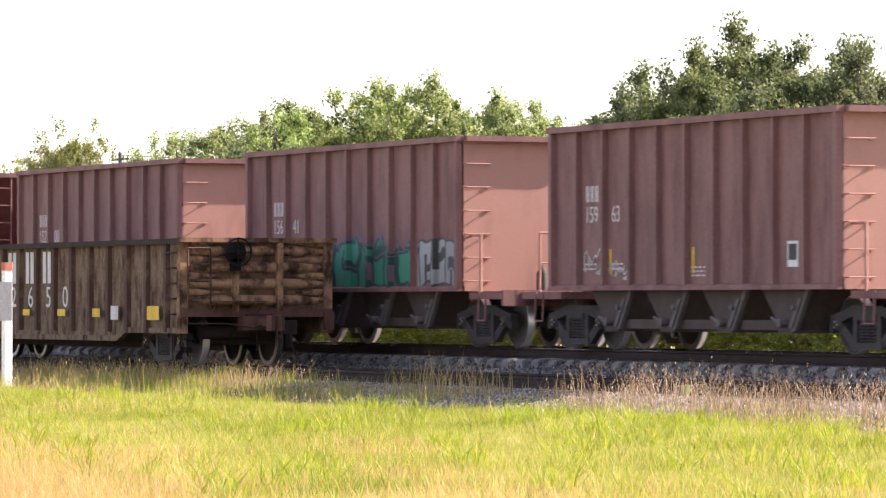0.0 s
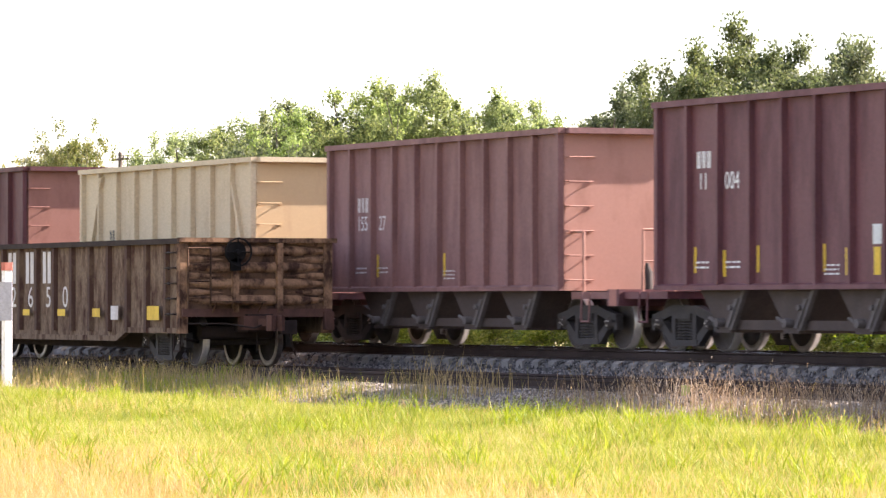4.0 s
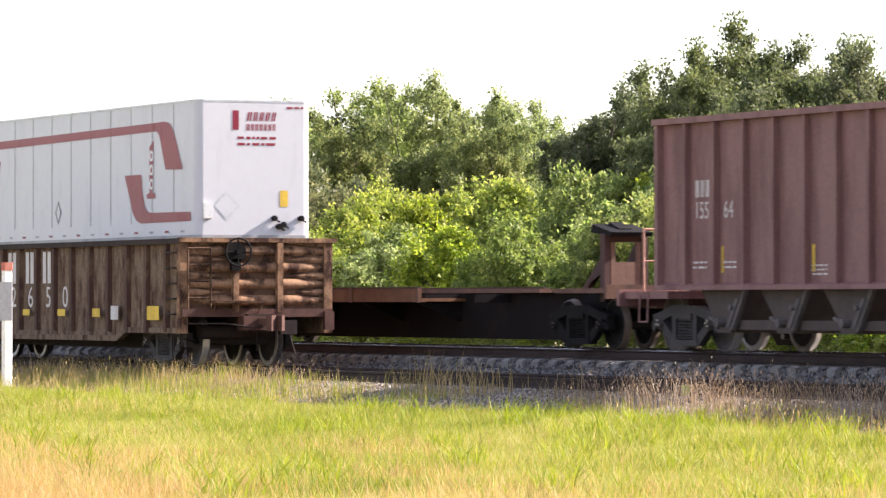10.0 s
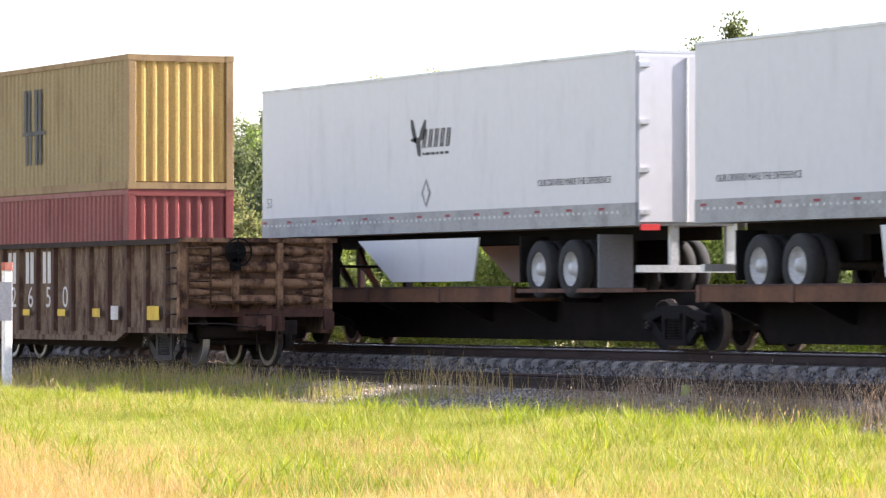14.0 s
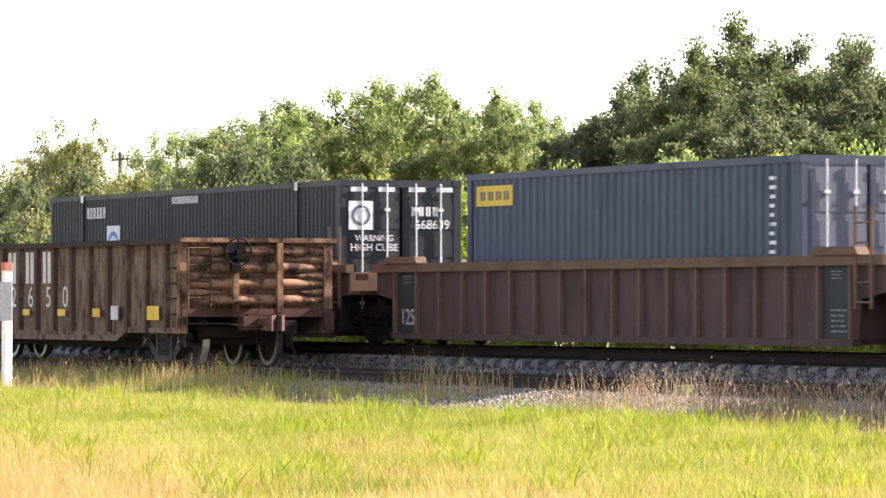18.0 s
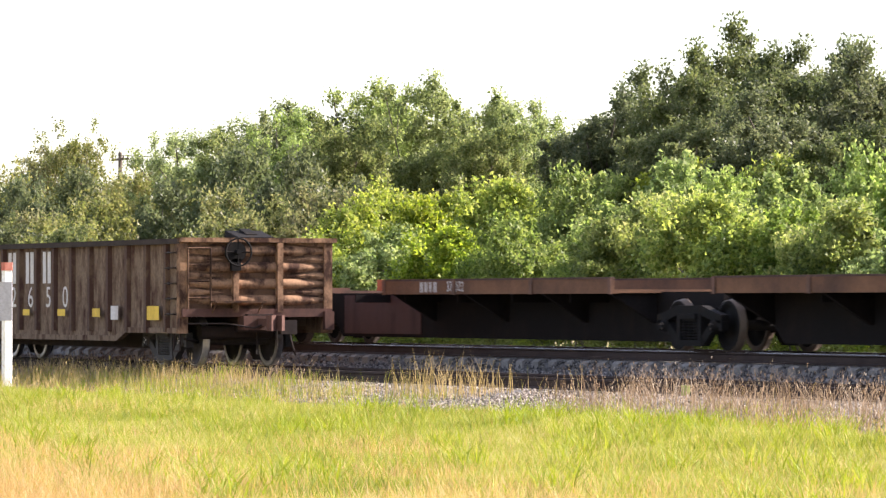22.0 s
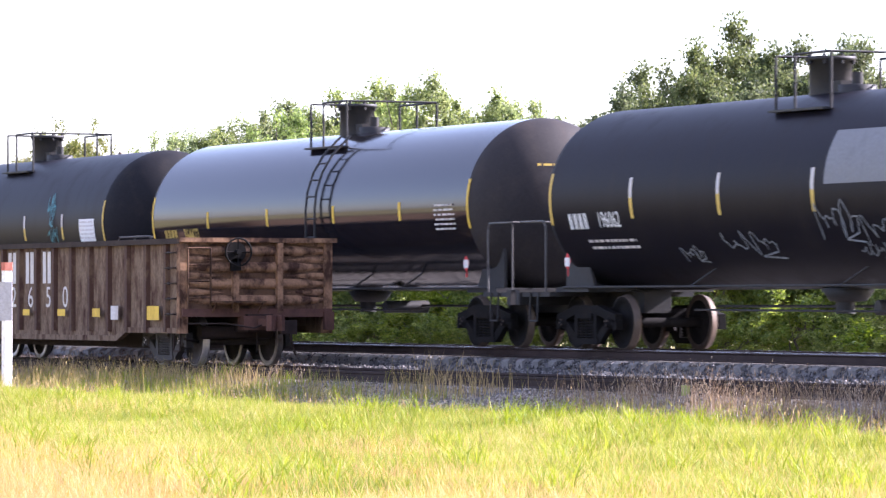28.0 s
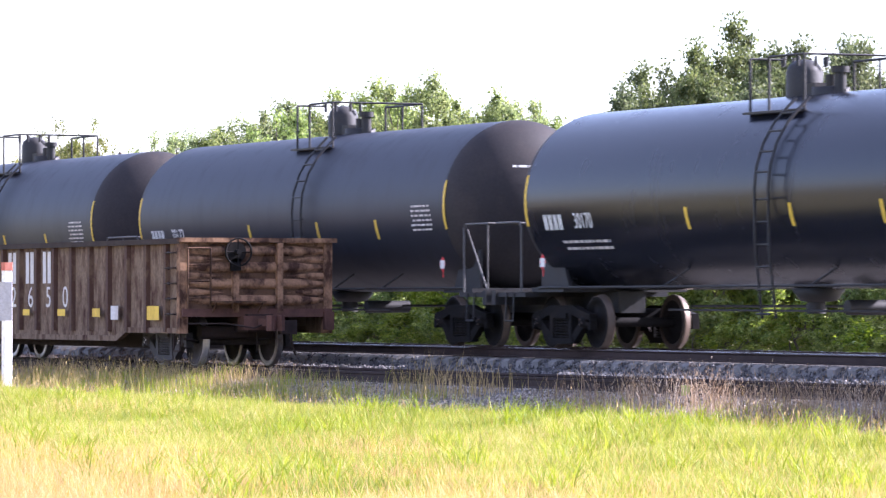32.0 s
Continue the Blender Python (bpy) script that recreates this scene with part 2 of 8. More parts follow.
# ---- ground ----
MAT["soil"] = grain("soil", [(0.13, 0.13, 0.03), (0.21, 0.19, 0.05), (0.30, 0.23, 0.09), (0.23, 0.20, 0.06)], 0.9)
MAT["gravel"] = grain("gravel", [(0.050, 0.046, 0.048), (0.095, 0.088, 0.088), (0.15, 0.138, 0.133)], 14.0)
MAT["brown_stone"] = grain("brown_stone", [(0.050, 0.034, 0.028), (0.10, 0.068, 0.054), (0.16, 0.115, 0.092), (0.22, 0.17, 0.14)], 30.0, island=True)
# Siding stones, warmer and lighter than the main track's: sunlight put into colour.
MAT["lit_stone"] = grain("lit_stone", [(0.090, 0.070, 0.054), (0.185, 0.150, 0.118), (0.280, 0.232, 0.185), (0.42, 0.36, 0.30)], 30.0, island=True)
MAT["stone"] = grain("stone", [(0.040, 0.038, 0.042), (0.080, 0.076, 0.080), (0.135, 0.126, 0.124), (0.23, 0.212, 0.205)], 30.0, island=True)

GROUND_Z = -0.84


def crest(y):
    """How far the meadow rises over the plain: a low bank before the siding's ditch."""
    return 0.17 * np.exp(-((np.asarray(y, float) - 22.5) / 1.8) ** 2)


def ground_mesh():
    s = Shape()
    xs = [-3000, -1500, -700, -400, -250] + list(range(-180, 61, 4)) + [120, 300, 700, 1500, 3000]
    ys = [-3000, -1200, -400, -100] + list(np.arange(-20, 16, 2.0)) + list(np.arange(16, 32, 0.8)) + list(np.arange(32, 70, 2.0)) + [90, 140, 260, 600, 1400, 3000]
    vs = []
    for x in xs:
        for y in ys:
            near = 1.0 if -200 < x < 80 and -30 < y < 80 else 0.0
            vs.append((x, y, GROUND_Z + near * (0.05 * noise.noise((x * 0.13, y * 0.2, 0.3)) + float(crest(y)))))
    n = len(ys)
    fs = [(i * n + j, (i + 1) * n + j, (i + 1) * n + j + 1, i * n + j + 1) for i in range(len(xs) - 1) for j in range(n - 1)]
    return s.add(vs, fs, True)


structure("ground", ground_mesh().mesh("ground", MAT["soil"]), "flat grassy ground beside the railway", "ground")


def bed_mesh(profile, x0, x1, step):
    """Ballast bed: a cross outline (y, z) carried along x, with an uneven surface."""
    s = Shape()
    xs = np.arange(x0, x1 + step, step)
    vs = []
    for x in xs:
        for i, (y, z) in enumerate(profile):
            w = 0.03 if 0 < i < len(profile) - 1 else 0.0
            vs.append((x, y + w * noise.noise((x * 1.7, y, 2.0)), z + w * noise.noise((x * 1.3, y * 2.0, 7.0))))
    n = len(profile)
    return s.add(vs, [(i * n + j, (i + 1) * n + j, (i + 1) * n + j + 1, i * n + j + 1) for i in range(len(xs) - 1) for j in range(n - 1)], True)


Y = TRACK_Y
structure("ballast_main", bed_mesh([(32.2, -0.95), (32.6, -0.62), (33.0, -0.58), (33.55, -0.43), (Y - 1.34, -0.385), (Y - 1.24, -0.24), (Y, -0.235), (Y + 1.2, -0.235), (36.9, -0.28), (38.2, -0.75), (38.6, -0.95)], -320, 120, 1.0).mesh("ballast_main", MAT["gravel"]),
          "grey crushed stone bed under the main track", "ballast")
structure("ballast_siding", bed_mesh([(27.4, -0.95), (28.0, -0.80), (29.0, -0.66), (29.7, -0.56), (31.0, -0.55), (32.5, -0.57), (32.9, -0.95)], -320, 120, 1.0).mesh("ballast_siding", MAT["gravel"]),
          "weedy grey gravel bed under the siding", "ballast")

RAIL = [(-0.075, 0.0), (0.075, 0.0), (0.075, 0.012), (0.012, 0.03), (0.010, 0.125), (0.036, 0.14), (0.036, 0.172), (-0.036, 0.172), (-0.036, 0.14), (-0.010, 0.125), (-0.012, 0.03), (-0.075, 0.012)]


def rail(name, y, top, polished):
    s = Shape()
    s.prism([(y + p, top - 0.172 + q) for p, q in RAIL], "x", -320, 120)
    s.prism([(y - 0.0375, top - 0.012), (y + 0.0375, top - 0.012), (y + 0.030, top + 0.002), (y - 0.030, top + 0.002)], "x", -320, 120, 1)
    return structure(name, s.mesh(name, [MAT["rail_rust"], MAT["rail_top"] if polished else MAT["rail_rust"]]), "long steel rail spiked to its ties", "rail")


for k, (yy, top, pol) in enumerate([(Y - 0.755, 0.0, True), (Y + 0.755, 0.0, True), (SIDING_Y - 0.755, SIDING_Z, False), (SIDING_Y + 0.755, SIDING_Z, False)]):
    rail("rail_%d" % (k + 1), yy, top, pol)
# ---- track pieces ----
ties = structure("ties_main", Shape().box(-80.2, -79.8, Y - 0.1, Y + 0.1, -0.3, -0.26).mesh("ties_main", MAT["concrete_tie"]), "pale concrete ties set in crushed stone", "railway ties")


def concrete_tie():
    return Shape().prism([(-1.3, -0.40), (1.3, -0.40), (1.3, -0.23), (1.22, -0.185), (-1.22, -0.185), (-1.3, -0.23)], "x", -0.13, 0.13)


def wood_tie():
    return Shape().prism([(-1.3, -0.36), (1.3, -0.36), (1.31, -0.18), (-1.29, -0.175)], "x", -0.11, 0.11)


rng = random.Random(4)
for k in range(240):
    x = -150 + 0.61 * k
    part("tie", kept("tie", concrete_tie, MAT["concrete_tie"]), ties, at=pose(x + rng.uniform(-0.02, 0.02), Y + rng.uniform(-0.03, 0.03), 0, 0, 0, rng.uniform(-0.6, 0.6)))
oldties = structure("ties_siding", Shape().box(-80.2, -79.8, SIDING_Y - 0.1, SIDING_Y + 0.1, -0.62, -0.58).mesh("ties_siding", MAT["wood_tie"]), "dark weathered timber ties sunk in gravel", "railway ties")
for k in range(200):
    x = -150 + 0.56 * k
    part("tie", kept("old_tie", wood_tie, MAT["wood_tie"]), oldties, at=pose(x + rng.uniform(-0.05, 0.05), SIDING_Y + rng.uniform(-0.06, 0.06), SIDING_Z - 0.002, 0, 0, rng.uniform(-1.5, 1.5)))

# ---- the moving train: helpers ----
MOVERS = []       # things that run along the main track, with their place at the start
SPINNERS = []     # wheelsets: object, radius, x in the truck, place along the train


def car(name, u, label, category, group=""):
    ob = thing(name, label, category, group, pose(u, TRACK_Y, 0))
    MOVERS.append((ob, u, 0.0))
    return ob


TEXTS = {}


def letters(word, size, material):
    key = (word, size, material.name)
    if key not in TEXTS:
        cu = bpy.data.curves.new("letters", "FONT")
        cu.body, cu.size, cu.extrude, cu.align_x, cu.align_y = word, size * 1.38, 0.001, "CENTER", "CENTER"
        ob = new("letters", cu)
        bpy.context.view_layer.update()
        me = bpy.data.meshes.new_from_object(ob.evaluated_get(bpy.context.evaluated_depsgraph_get()))
        bpy.data.objects.remove(ob)
        me.materials.clear()
        me.materials.append(material)
        TEXTS[key] = me
    return TEXTS[key]


def on_side(parent, word, x, z, size, material, y=-1.505, name="lettering", wide=1.0):
    m = pose(x, y, z, 90, 0, 0) @ Matrix.Diagonal((wide, 1, 1, 1))
    return part(name, letters(word, size, material), parent, at=m)


def on_end(parent, word, x, y, z, size, material, name="lettering"):
    return part(name, letters(word, size, material), parent, at=pose(x, y, z, 90, 0, 90))


def strokes(n, w, h, slant=0.0):
    """Two plain upright bars in the place of each of n letters, within w by h about the origin, in the xz plane."""
    s = Shape()
    step = w / n
    for i in range(n):
        for a in (0.05, 0.43):
            x0, x1 = -w / 2 + (i + a) * step, -w / 2 + (i + a + 0.26) * step
            s.add([(x0, 0, -h / 2), (x1, 0, -h / 2), (x1 + slant * h, 0, h / 2), (x0 + slant * h, 0, h / 2)], [(0, 1, 2, 3)])
    return s


def lines(rows, w, h, seed=0):
    """Small unreadable lettering as plain bars: rows of short dashes within w by h."""
    r = random.Random(seed)
    s = Shape()
    for i in range(rows):
        z = h / 2 - (i + 0.5) * h / rows
        t = h / rows * 0.20
        x = -w / 2 + r.uniform(0, w * 0.1)
        while x < w / 2 - 0.03:
            e = min(w / 2, x + r.uniform(0.06, 0.22))
            s.add([(x, 0, z - t), (e, 0, z - t), (e, 0, z + t), (x, 0, z + t)], [(0, 1, 2, 3)])
            x = e + r.uniform(0.03, 0.06)
    return s


def patch(w, h):
    return Shape().add([(-w / 2, 0, -h / 2), (w / 2, 0, -h / 2), (w / 2, 0, h / 2), (-w / 2, 0, h / 2)], [(0, 1, 2, 3)])


def mark(parent, name, shape_key, make, material, x, z, y=-1.505, end=None, label=""):
    at = pose(x, y, z) if end is None else pose(end, y, z, 0, 0, 90)
    return part(name, kept(shape_key, make, material), parent, label, at)


# ---- trucks ----


def side_frame():
    s = Shape()
    y0, y1 = -0.07, 0.07
    s.prism([(-1.12, 0.46), (-1.12, 0.60), (-0.78, 0.66), (-0.45, 0.75), (0.45, 0.75), (0.78, 0.66), (1.12, 0.60), (1.12, 0.46), (0.80, 0.50), (0.40, 0.60), (-0.40, 0.60), (-0.80, 0.50)], "y", y0, y1)
    for q in (-1, 1):
        s.prism([(q * 0.76, 0.34), (q * 0.76, 0.52), (q * 1.14, 0.50), (q * 1.14, 0.34), (q * 1.04, 0.34), (q * 1.02, 0.42), (q * 0.88, 0.42), (q * 0.86, 0.34)], "y", y0, y1)
        s.prism([(q * 0.78, 0.50), (q * 0.90, 0.42), (q * 0.48, 0.10), (q * 0.32, 0.10), (q * 0.32, 0.20)], "y", y0 + 0.01, y1 - 0.01)
        s.prism([(q * 0.30, 0.14), (q * 0.42, 0.14), (q * 0.42, 0.64), (q * 0.30, 0.64)], "y", y0 - 0.005, y1 + 0.005)
    s.box(-0.46, 0.46, y0 - 0.01, y1 + 0.01, 0.09, 0.19)
    s.box(-0.30, 0.30, -0.12, 0.12, 0.53, 0.62)
    return s


def spring_coil():
    prof = [(0.19, 0.0)]
    for k in range(7):
        z = 0.20 + k * 0.048
        prof += [(z, 0.055), (z + 0.006, 0.088), (z + 0.026, 0.088), (z + 0.032, 0.055)]
    return Shape().lathe(prof + [(0.54, 0.0)], "z", (0, 0, 0), 10)


def wheelset(r):
    s = Shape()
    for q in (-1, 1):
        prof = [(-0.055, r * 0.20), (-0.055, r * 0.30), (-0.010, r * 0.40), (0.02, r * 0.78), (-0.03, r * 0.83), (-0.03, r * 0.965), (-0.020, r * 1.0), (0.062, r * 1.003), (0.070, r * 1.055), (0.095, r * 1.05), (0.100, r * 0.98),
                (0.100, r * 0.83), (0.045, r * 0.78), (0.04, r * 0.40), (0.075, r * 0.30), (0.075, r * 0.20)]
        sl = [0, 0, 0, 0, 0, 1, 1, 1, 1, 1, 1, 0, 0, 0, 0]
        s.lathe([(-q * a if q > 0 else a, b) for a, b in prof], "y", (0, q * 0.765, 0), 36, sl)
        s.lathe([(0, 0.10), (q * 0.12, 0.10), (q * 0.20, 0.105), (q * 0.20, 0.085), (q * 0.24, 0.080), (q * 0.245, 0.0)], "y", (0, q * 0.86, 0), 14)
        for k in range(3):
            t = 2.094 * k
            s.rod((0.05 * math.cos(t), q * 1.09, 0.05 * math.sin(t)), (0.05 * math.cos(t), q * 1.115, 0.05 * math.sin(t)), 0.016, 6, 1)
    s.rod((0, -0.80, 0), (0, 0.80, 0), 0.082, 14)
    return s


def bolster():
    s = Shape()
    s.box(-0.22, 0.22, -1.05, 1.05, 0.50, 0.70)
    s.rod((0, 0, 0.68), (0, 0, 0.80), 0.2, 12)
    for q in (-1, 1):
        s.box(q * 0.42 - 0.04, q * 0.42 + 0.04, -0.86, 0.86, 0.38, 0.52)
        for w in (-1, 1):
            s.box(q * 0.40 - 0.05, q * 0.40 + 0.05, w * 0.76 - 0.06, w * 0.76 + 0.06, 0.30, 0.62)
    return s


def truck(owner, x, u, r=0.457, dark=False):
    steel = MAT["black_steel"] if dark else MAT["truck_steel"]
    t = part("truck", kept(("bolster", dark), bolster, steel), owner, "", pose(x, 0, 0))
    for q in (-1, 1):
        part("side_frame", kept(("side_frame", dark), side_frame, steel), t, "cast steel truck side frame", pose(0, q * 0.985, 0))
        for dx in (-0.19, 0.0, 0.19):
            part("spring", kept(("spring", dark), spring_coil, steel), t, "", pose(dx, q * 0.985, 0))
        w = part("wheelset", kept(("wheelset", r), lambda: wheelset(r), (MAT["wheel_rust"], MAT["tread"]) if not dark else (MAT["black_steel"], MAT["dark_tread"])), t, "steel wheels with polished treads", pose(q * 0.865, 0, r + 0.003))
        SPINNERS.append((w, r, q * 0.865, u + x + q * 0.865))
    return t


def coupler():
    s = Shape()
    s.box(-0.55, 0.30, -0.07, 0.07, 0.78, 0.92)
    s.prism([(0.22, -0.10), (0.42, -0.16), (0.52, -0.12), (0.46, -0.02), (0.40, 0.02), (0.52, 0.08), (0.46, 0.16), (0.30, 0.14), (0.22, 0.10)], "z", 0.70, 0.98)
    return s


def hose():
    s = Shape()
    pts = [(0.0, 0.24, 0.80), (0.10, 0.25, 0.66), (0.22, 0.24, 0.50), (0.34, 0.20, 0.44), (0.46, 0.16, 0.50)]
    return s.pipe(pts, 0.022, 6)


def couple(owner, half, platform=True):
    for q in (-1, 1):
        part("coupler", kept("coupler", coupler, MAT["black_steel"]), owner, "", pose(q * (half - 0.4), 0, 0, 0, 0, 0 if q > 0 else 180))
        part("air_hose", kept("hose", hose, MAT["rubber"]), owner, "", pose(q * (half - 0.45), 0, 0, 0, 0, 0 if q > 0 else 180))


def grab_iron(w, d=0.10):
    def make():
        s = Shape()
        s.pipe([(0, -w / 2, 0), (d, -w / 2, 0), (d, w / 2, 0), (0, w / 2, 0)], 0.013, 6)
        s.box(-0.01, 0.02, -w / 2 - 0.03, -w / 2 + 0.03, -0.03, 0.03)
        s.box(-0.01, 0.02, w / 2 - 0.03, w / 2 + 0.03, -0.03, 0.03)
        return s
    return make


def brake_wheel():
    s = Shape()
    s.ring((0.10, 0, 0), "x", 0.27, 0.016, 20)
    for k in range(5):
        t = k * 1.2566
        s.rod((0.06, 0, 0), (0.10, 0.27 * math.cos(t), 0.27 * math.sin(t)), 0.012, 5)
    s.rod((-0.05, 0, 0), (0.12, 0, 0), 0.04, 8)
    return s


def brake_stand():
    return Shape().box(-0.14, 0.06, -0.16, 0.16, 0.95, 1.62).rod((-0.25, 0.2, 1.0), (-0.25, 0.2, 1.75), 0.06, 8)


def end_drum():
    """A drum lying along the car on two straps over the end platform."""
    s = Shape().lathe([(-0.36, 0.0), (-0.36, 0.22), (-0.30, 0.28), (0.30, 0.28), (0.36, 0.22), (0.37, 0.0)], "x", (0, 0, 0), 20)
    for x in (-0.2, 0.2):
        s.box(x - 0.03, x + 0.03, -0.30, 0.30, -0.40, -0.16)
    return s


def end_bottle():
    return Shape().lathe([(0, 0.10), (0.34, 0.10), (0.44, 0.04), (0.50, 0.03), (0.50, 0.0)], "z", (0, 0, 0), 10)


def end_rail(w, h):
    def make():
        s = Shape()
        s.pipe([(0, -w / 2, 0), (0, -w / 2, h), (0, w / 2, h), (0, w / 2, 0)], 0.022, 6)
        s.rod((0, 0.1 * w, 0), (0, 0.1 * w, h), 0.018, 6)
        s.rod((0, -w / 2, h * 0.5), (0, w / 2, h * 0.5), 0.014, 6)
        return s
    return make


# ---- hopper cars ----
HALF = 1.5


def rib(h, d=0.10, w=0.05):
    return lambda: Shape().prism([(-w, 0.0), (w, 0.0), (w * 0.75, -d), (-w * 0.75, -d)], "z", 0, h)


def chute():
    s = Shape()
    for q in (-1, 1):
        s.prism([(-0.78, 1.02), (0.78, 1.02), (0.30, 0.36), (-0.12, 0.36)], "y", q * 1.36 - 0.02, q * 1.36 + 0.02)
    s.add([(-0.78, -1.36, 1.02), (-0.78, 1.36, 1.02), (-0.12, 1.36, 0.36), (-0.12, -1.36, 0.36)], [(0, 1, 2, 3)])
    s.add([(0.78, -1.36, 1.02), (0.78, 1.36, 1.02), (0.30, 1.36, 0.36), (0.30, -1.36, 0.36)], [(0, 1, 2, 3)])
    s.box(-0.16, 0.34, -1.42, 1.42, 0.32, 0.37)
    return s


def chute_door():
    s = Shape()
    s.prism([(0.24, 0.40), (0.34, 0.40), (0.66, 0.86), (0.56, 0.86)], "y", -1.47, -1.40)
    s.rod((0.02, -1.52, 0.48), (0.02, -1.38, 0.48), 0.07, 10)
    s.rod((0.02, -1.5, 0.48), (-0.22, -1.5, 0.56), 0.03, 6)
    s.rod((0.45, -1.52, 0.72), (0.45, -1.38, 0.72), 0.045, 8)
    return s


def chute_strut():
    return Shape().prism([(0.74, 1.0), (0.84, 1.0), (0.40, 0.36), (0.30, 0.36)], "y", -1.44, -1.36)


def end_platform(depth):
    def make():
        s = Shape()
        s.box(0.0, depth, -1.35, 1.35, 0.86, 0.98)
        s.box(depth - 0.06, depth + 0.02, -1.45, 1.45, 0.74, 1.02)
        s.box(-0.1, depth, -0.28, 0.28, 0.66, 0.86)
        return s
    return make


def stirrup():
    return Shape().pipe([(0, 0, 0.98), (0, -0.02, 0.48), (0.30, -0.02, 0.48), (0.30, 0, 0.98)], 0.018, 5)


def side_with_bays(half, z0, z1):
    return lambda: Shape().box(-half, half, -0.02, 0.02, z0, z1)


def hopper(u0, u1, top, material, label, bays=10, number=None, kind="plain", bars=None, pale="faded_white", strips=(2, 5), group="open-top hopper cars"):
    u, half = (u0 + u1) / 2, (u1 - u0) / 2
    c = car("hopper_car", u, label, "railway car", group)
    m = MAT[material]
    end_tone = MAT[{"hopper_tan": "end_tan", "hopper_maroon": "end_maroon_lit"}.get(material, "end_dust_lit")]
    key = (round(half, 2), top, bays)
    half = round(half, 2)
    for q in (-1, 1):
        part("side_sheet", kept(("side_sheet",) + key, side_with_bays(half, 1.0, top - 0.05), m), c, "", pose(0, q * (HALF - 0.02), 0))
        for k in range(bays + 1):
            x = -half + 0.06 + k * (2 * half - 0.12) / bays
            edge = k in (0, bays)
            part("rib", kept(("rib", top, edge), rib(top - 1.14, 0.10, 0.075 if edge else 0.05), m), c, "", pose(x, q * HALF, 1.06, 0, 0, 0 if q < 0 else 180))
        part("side_sill", kept(("side_sill", half), lambda: Shape().prism([(-0.11, 1.0), (0.06, 1.0), (0.06, 1.10), (-0.04, 1.10), (-0.11, 1.07)], "x", -half, half), m), c, "", pose(0, q * HALF, 0, 0, 0, 0 if q < 0 else 180) if q < 0 else pose(0, q * HALF, 0, 0, 0, 180))
    s = lambda: (Shape().box(-half - 0.06, half + 0.06, -1.62, -1.48, top - 0.10, top).box(-half - 0.06, half + 0.06, 1.48, 1.62, top - 0.10, top)
                 .box(-half - 0.20, -half + 0.04, -1.48, 1.48, top - 0.10, top - 0.002).box(half - 0.04, half + 0.20, -1.48, 1.48, top - 0.10, top - 0.002))
    part("top_chord", kept(("top_chord", half, top), s, m), c)
    for q in (-1, 1):
        turn = 0 if q > 0 else 180
        if kind != "sloped" or q < 0:
            part("end_sheet", kept(("end_sheet", top), lambda: Shape().box(-0.03, 0.0, -HALF, HALF, 1.0, top - 0.09), MAT[{"hopper_tan": "end_tan", "hopper_maroon": "end_maroon_lit"}.get(material, "end_dust_lit")]), c, "", pose(q * half, 0, 0, 0, 0, turn))
            for k in range(6):
                z = top - 0.50 - k * 0.42
                part("grab_iron", kept("grab_iron", grab_iron(0.46, 0.13), end_tone), c, "", pose(q * half, -1.22 * q, z, 0, 0, turn))
                if k in (0, 1, 2, 3):
                    part("grab_iron", kept("grab_iron", grab_iron(0.46), m), c, "", pose(q * (half - 0.32), -1.22 * q * 1.0 - q * 0.28, z - 0.1, 0, 0, -90 if q > 0 else 90)) if kind == "ladder" else None
        part("end_platform", kept("end_platform", end_platform(1.62), m if material != "hopper_tan" else MAT["chute"]), c, "", pose(q * half, 0, 0, 0, 0, turn))
        part("handrail", kept("end_rail", end_rail(1.5, 1.05), end_tone), c, "", pose(q * (half + 1.15), 0.45 * q, 0.96, 0, 0, turn))
        part("corner_rail", kept("corner_rail", lambda: Shape().pipe([(0, 0, 0.98), (0, 0, 2.0), (-0.55, 0, 2.0)], 0.026, 6), end_tone), c, "", pose(q * (half + 0.42), -1.32 * q, 0, 0, 0, turn))
        part("stirrup", kept("stirrup", stirrup, m), c, "", pose(q * (half + 0.7) - 0.15, -1.42, 0))
    if kind == "sloped":
        part("brake_wheel", kept("brake_wheel", brake_wheel, end_tone), c, "", pose(half - 0.25, 0.15, 1.62))
        part("brake_stand", kept("brake_stand", brake_stand, end_tone), c, "", pose(half - 0.35, 0.15, 0))
    else:
        part("brake_wheel", kept("brake_wheel", brake_wheel, end_tone), c, "", pose(-half - 0.55, -0.62, 1.85, 0, 0, 180))
        part("brake_stand", kept("brake_stand", brake_stand, end_tone), c, "", pose(-half - 0.45, -0.62, 0, 0, 0, 180))
        if material == "hopper_maroon":
            part("air_reservoir", kept("end_drum", end_drum, MAT["black_steel"]), c, "black air reservoir drum", pose(half + 0.42, 0.62, 1.36))
        else:
            part("retainer_valve", kept("end_bottle", end_bottle, MAT["underframe"]), c, "", pose(half + 0.30, -0.05, 0.98))
            part("end_post", kept("end_post", lambda: Shape().box(-0.05, 0.05, -0.07, 0.07, 0.98, 2.02), end_tone), c, "", pose(half + 0.72, 0.62, 0))
    part("center_sill", kept(("center_sill", half), lambda: Shape().box(-half - 1.6, half + 1.6, -0.22, 0.22, 0.62, 0.99), MAT["underframe"]), c)
    span = half - 1.55
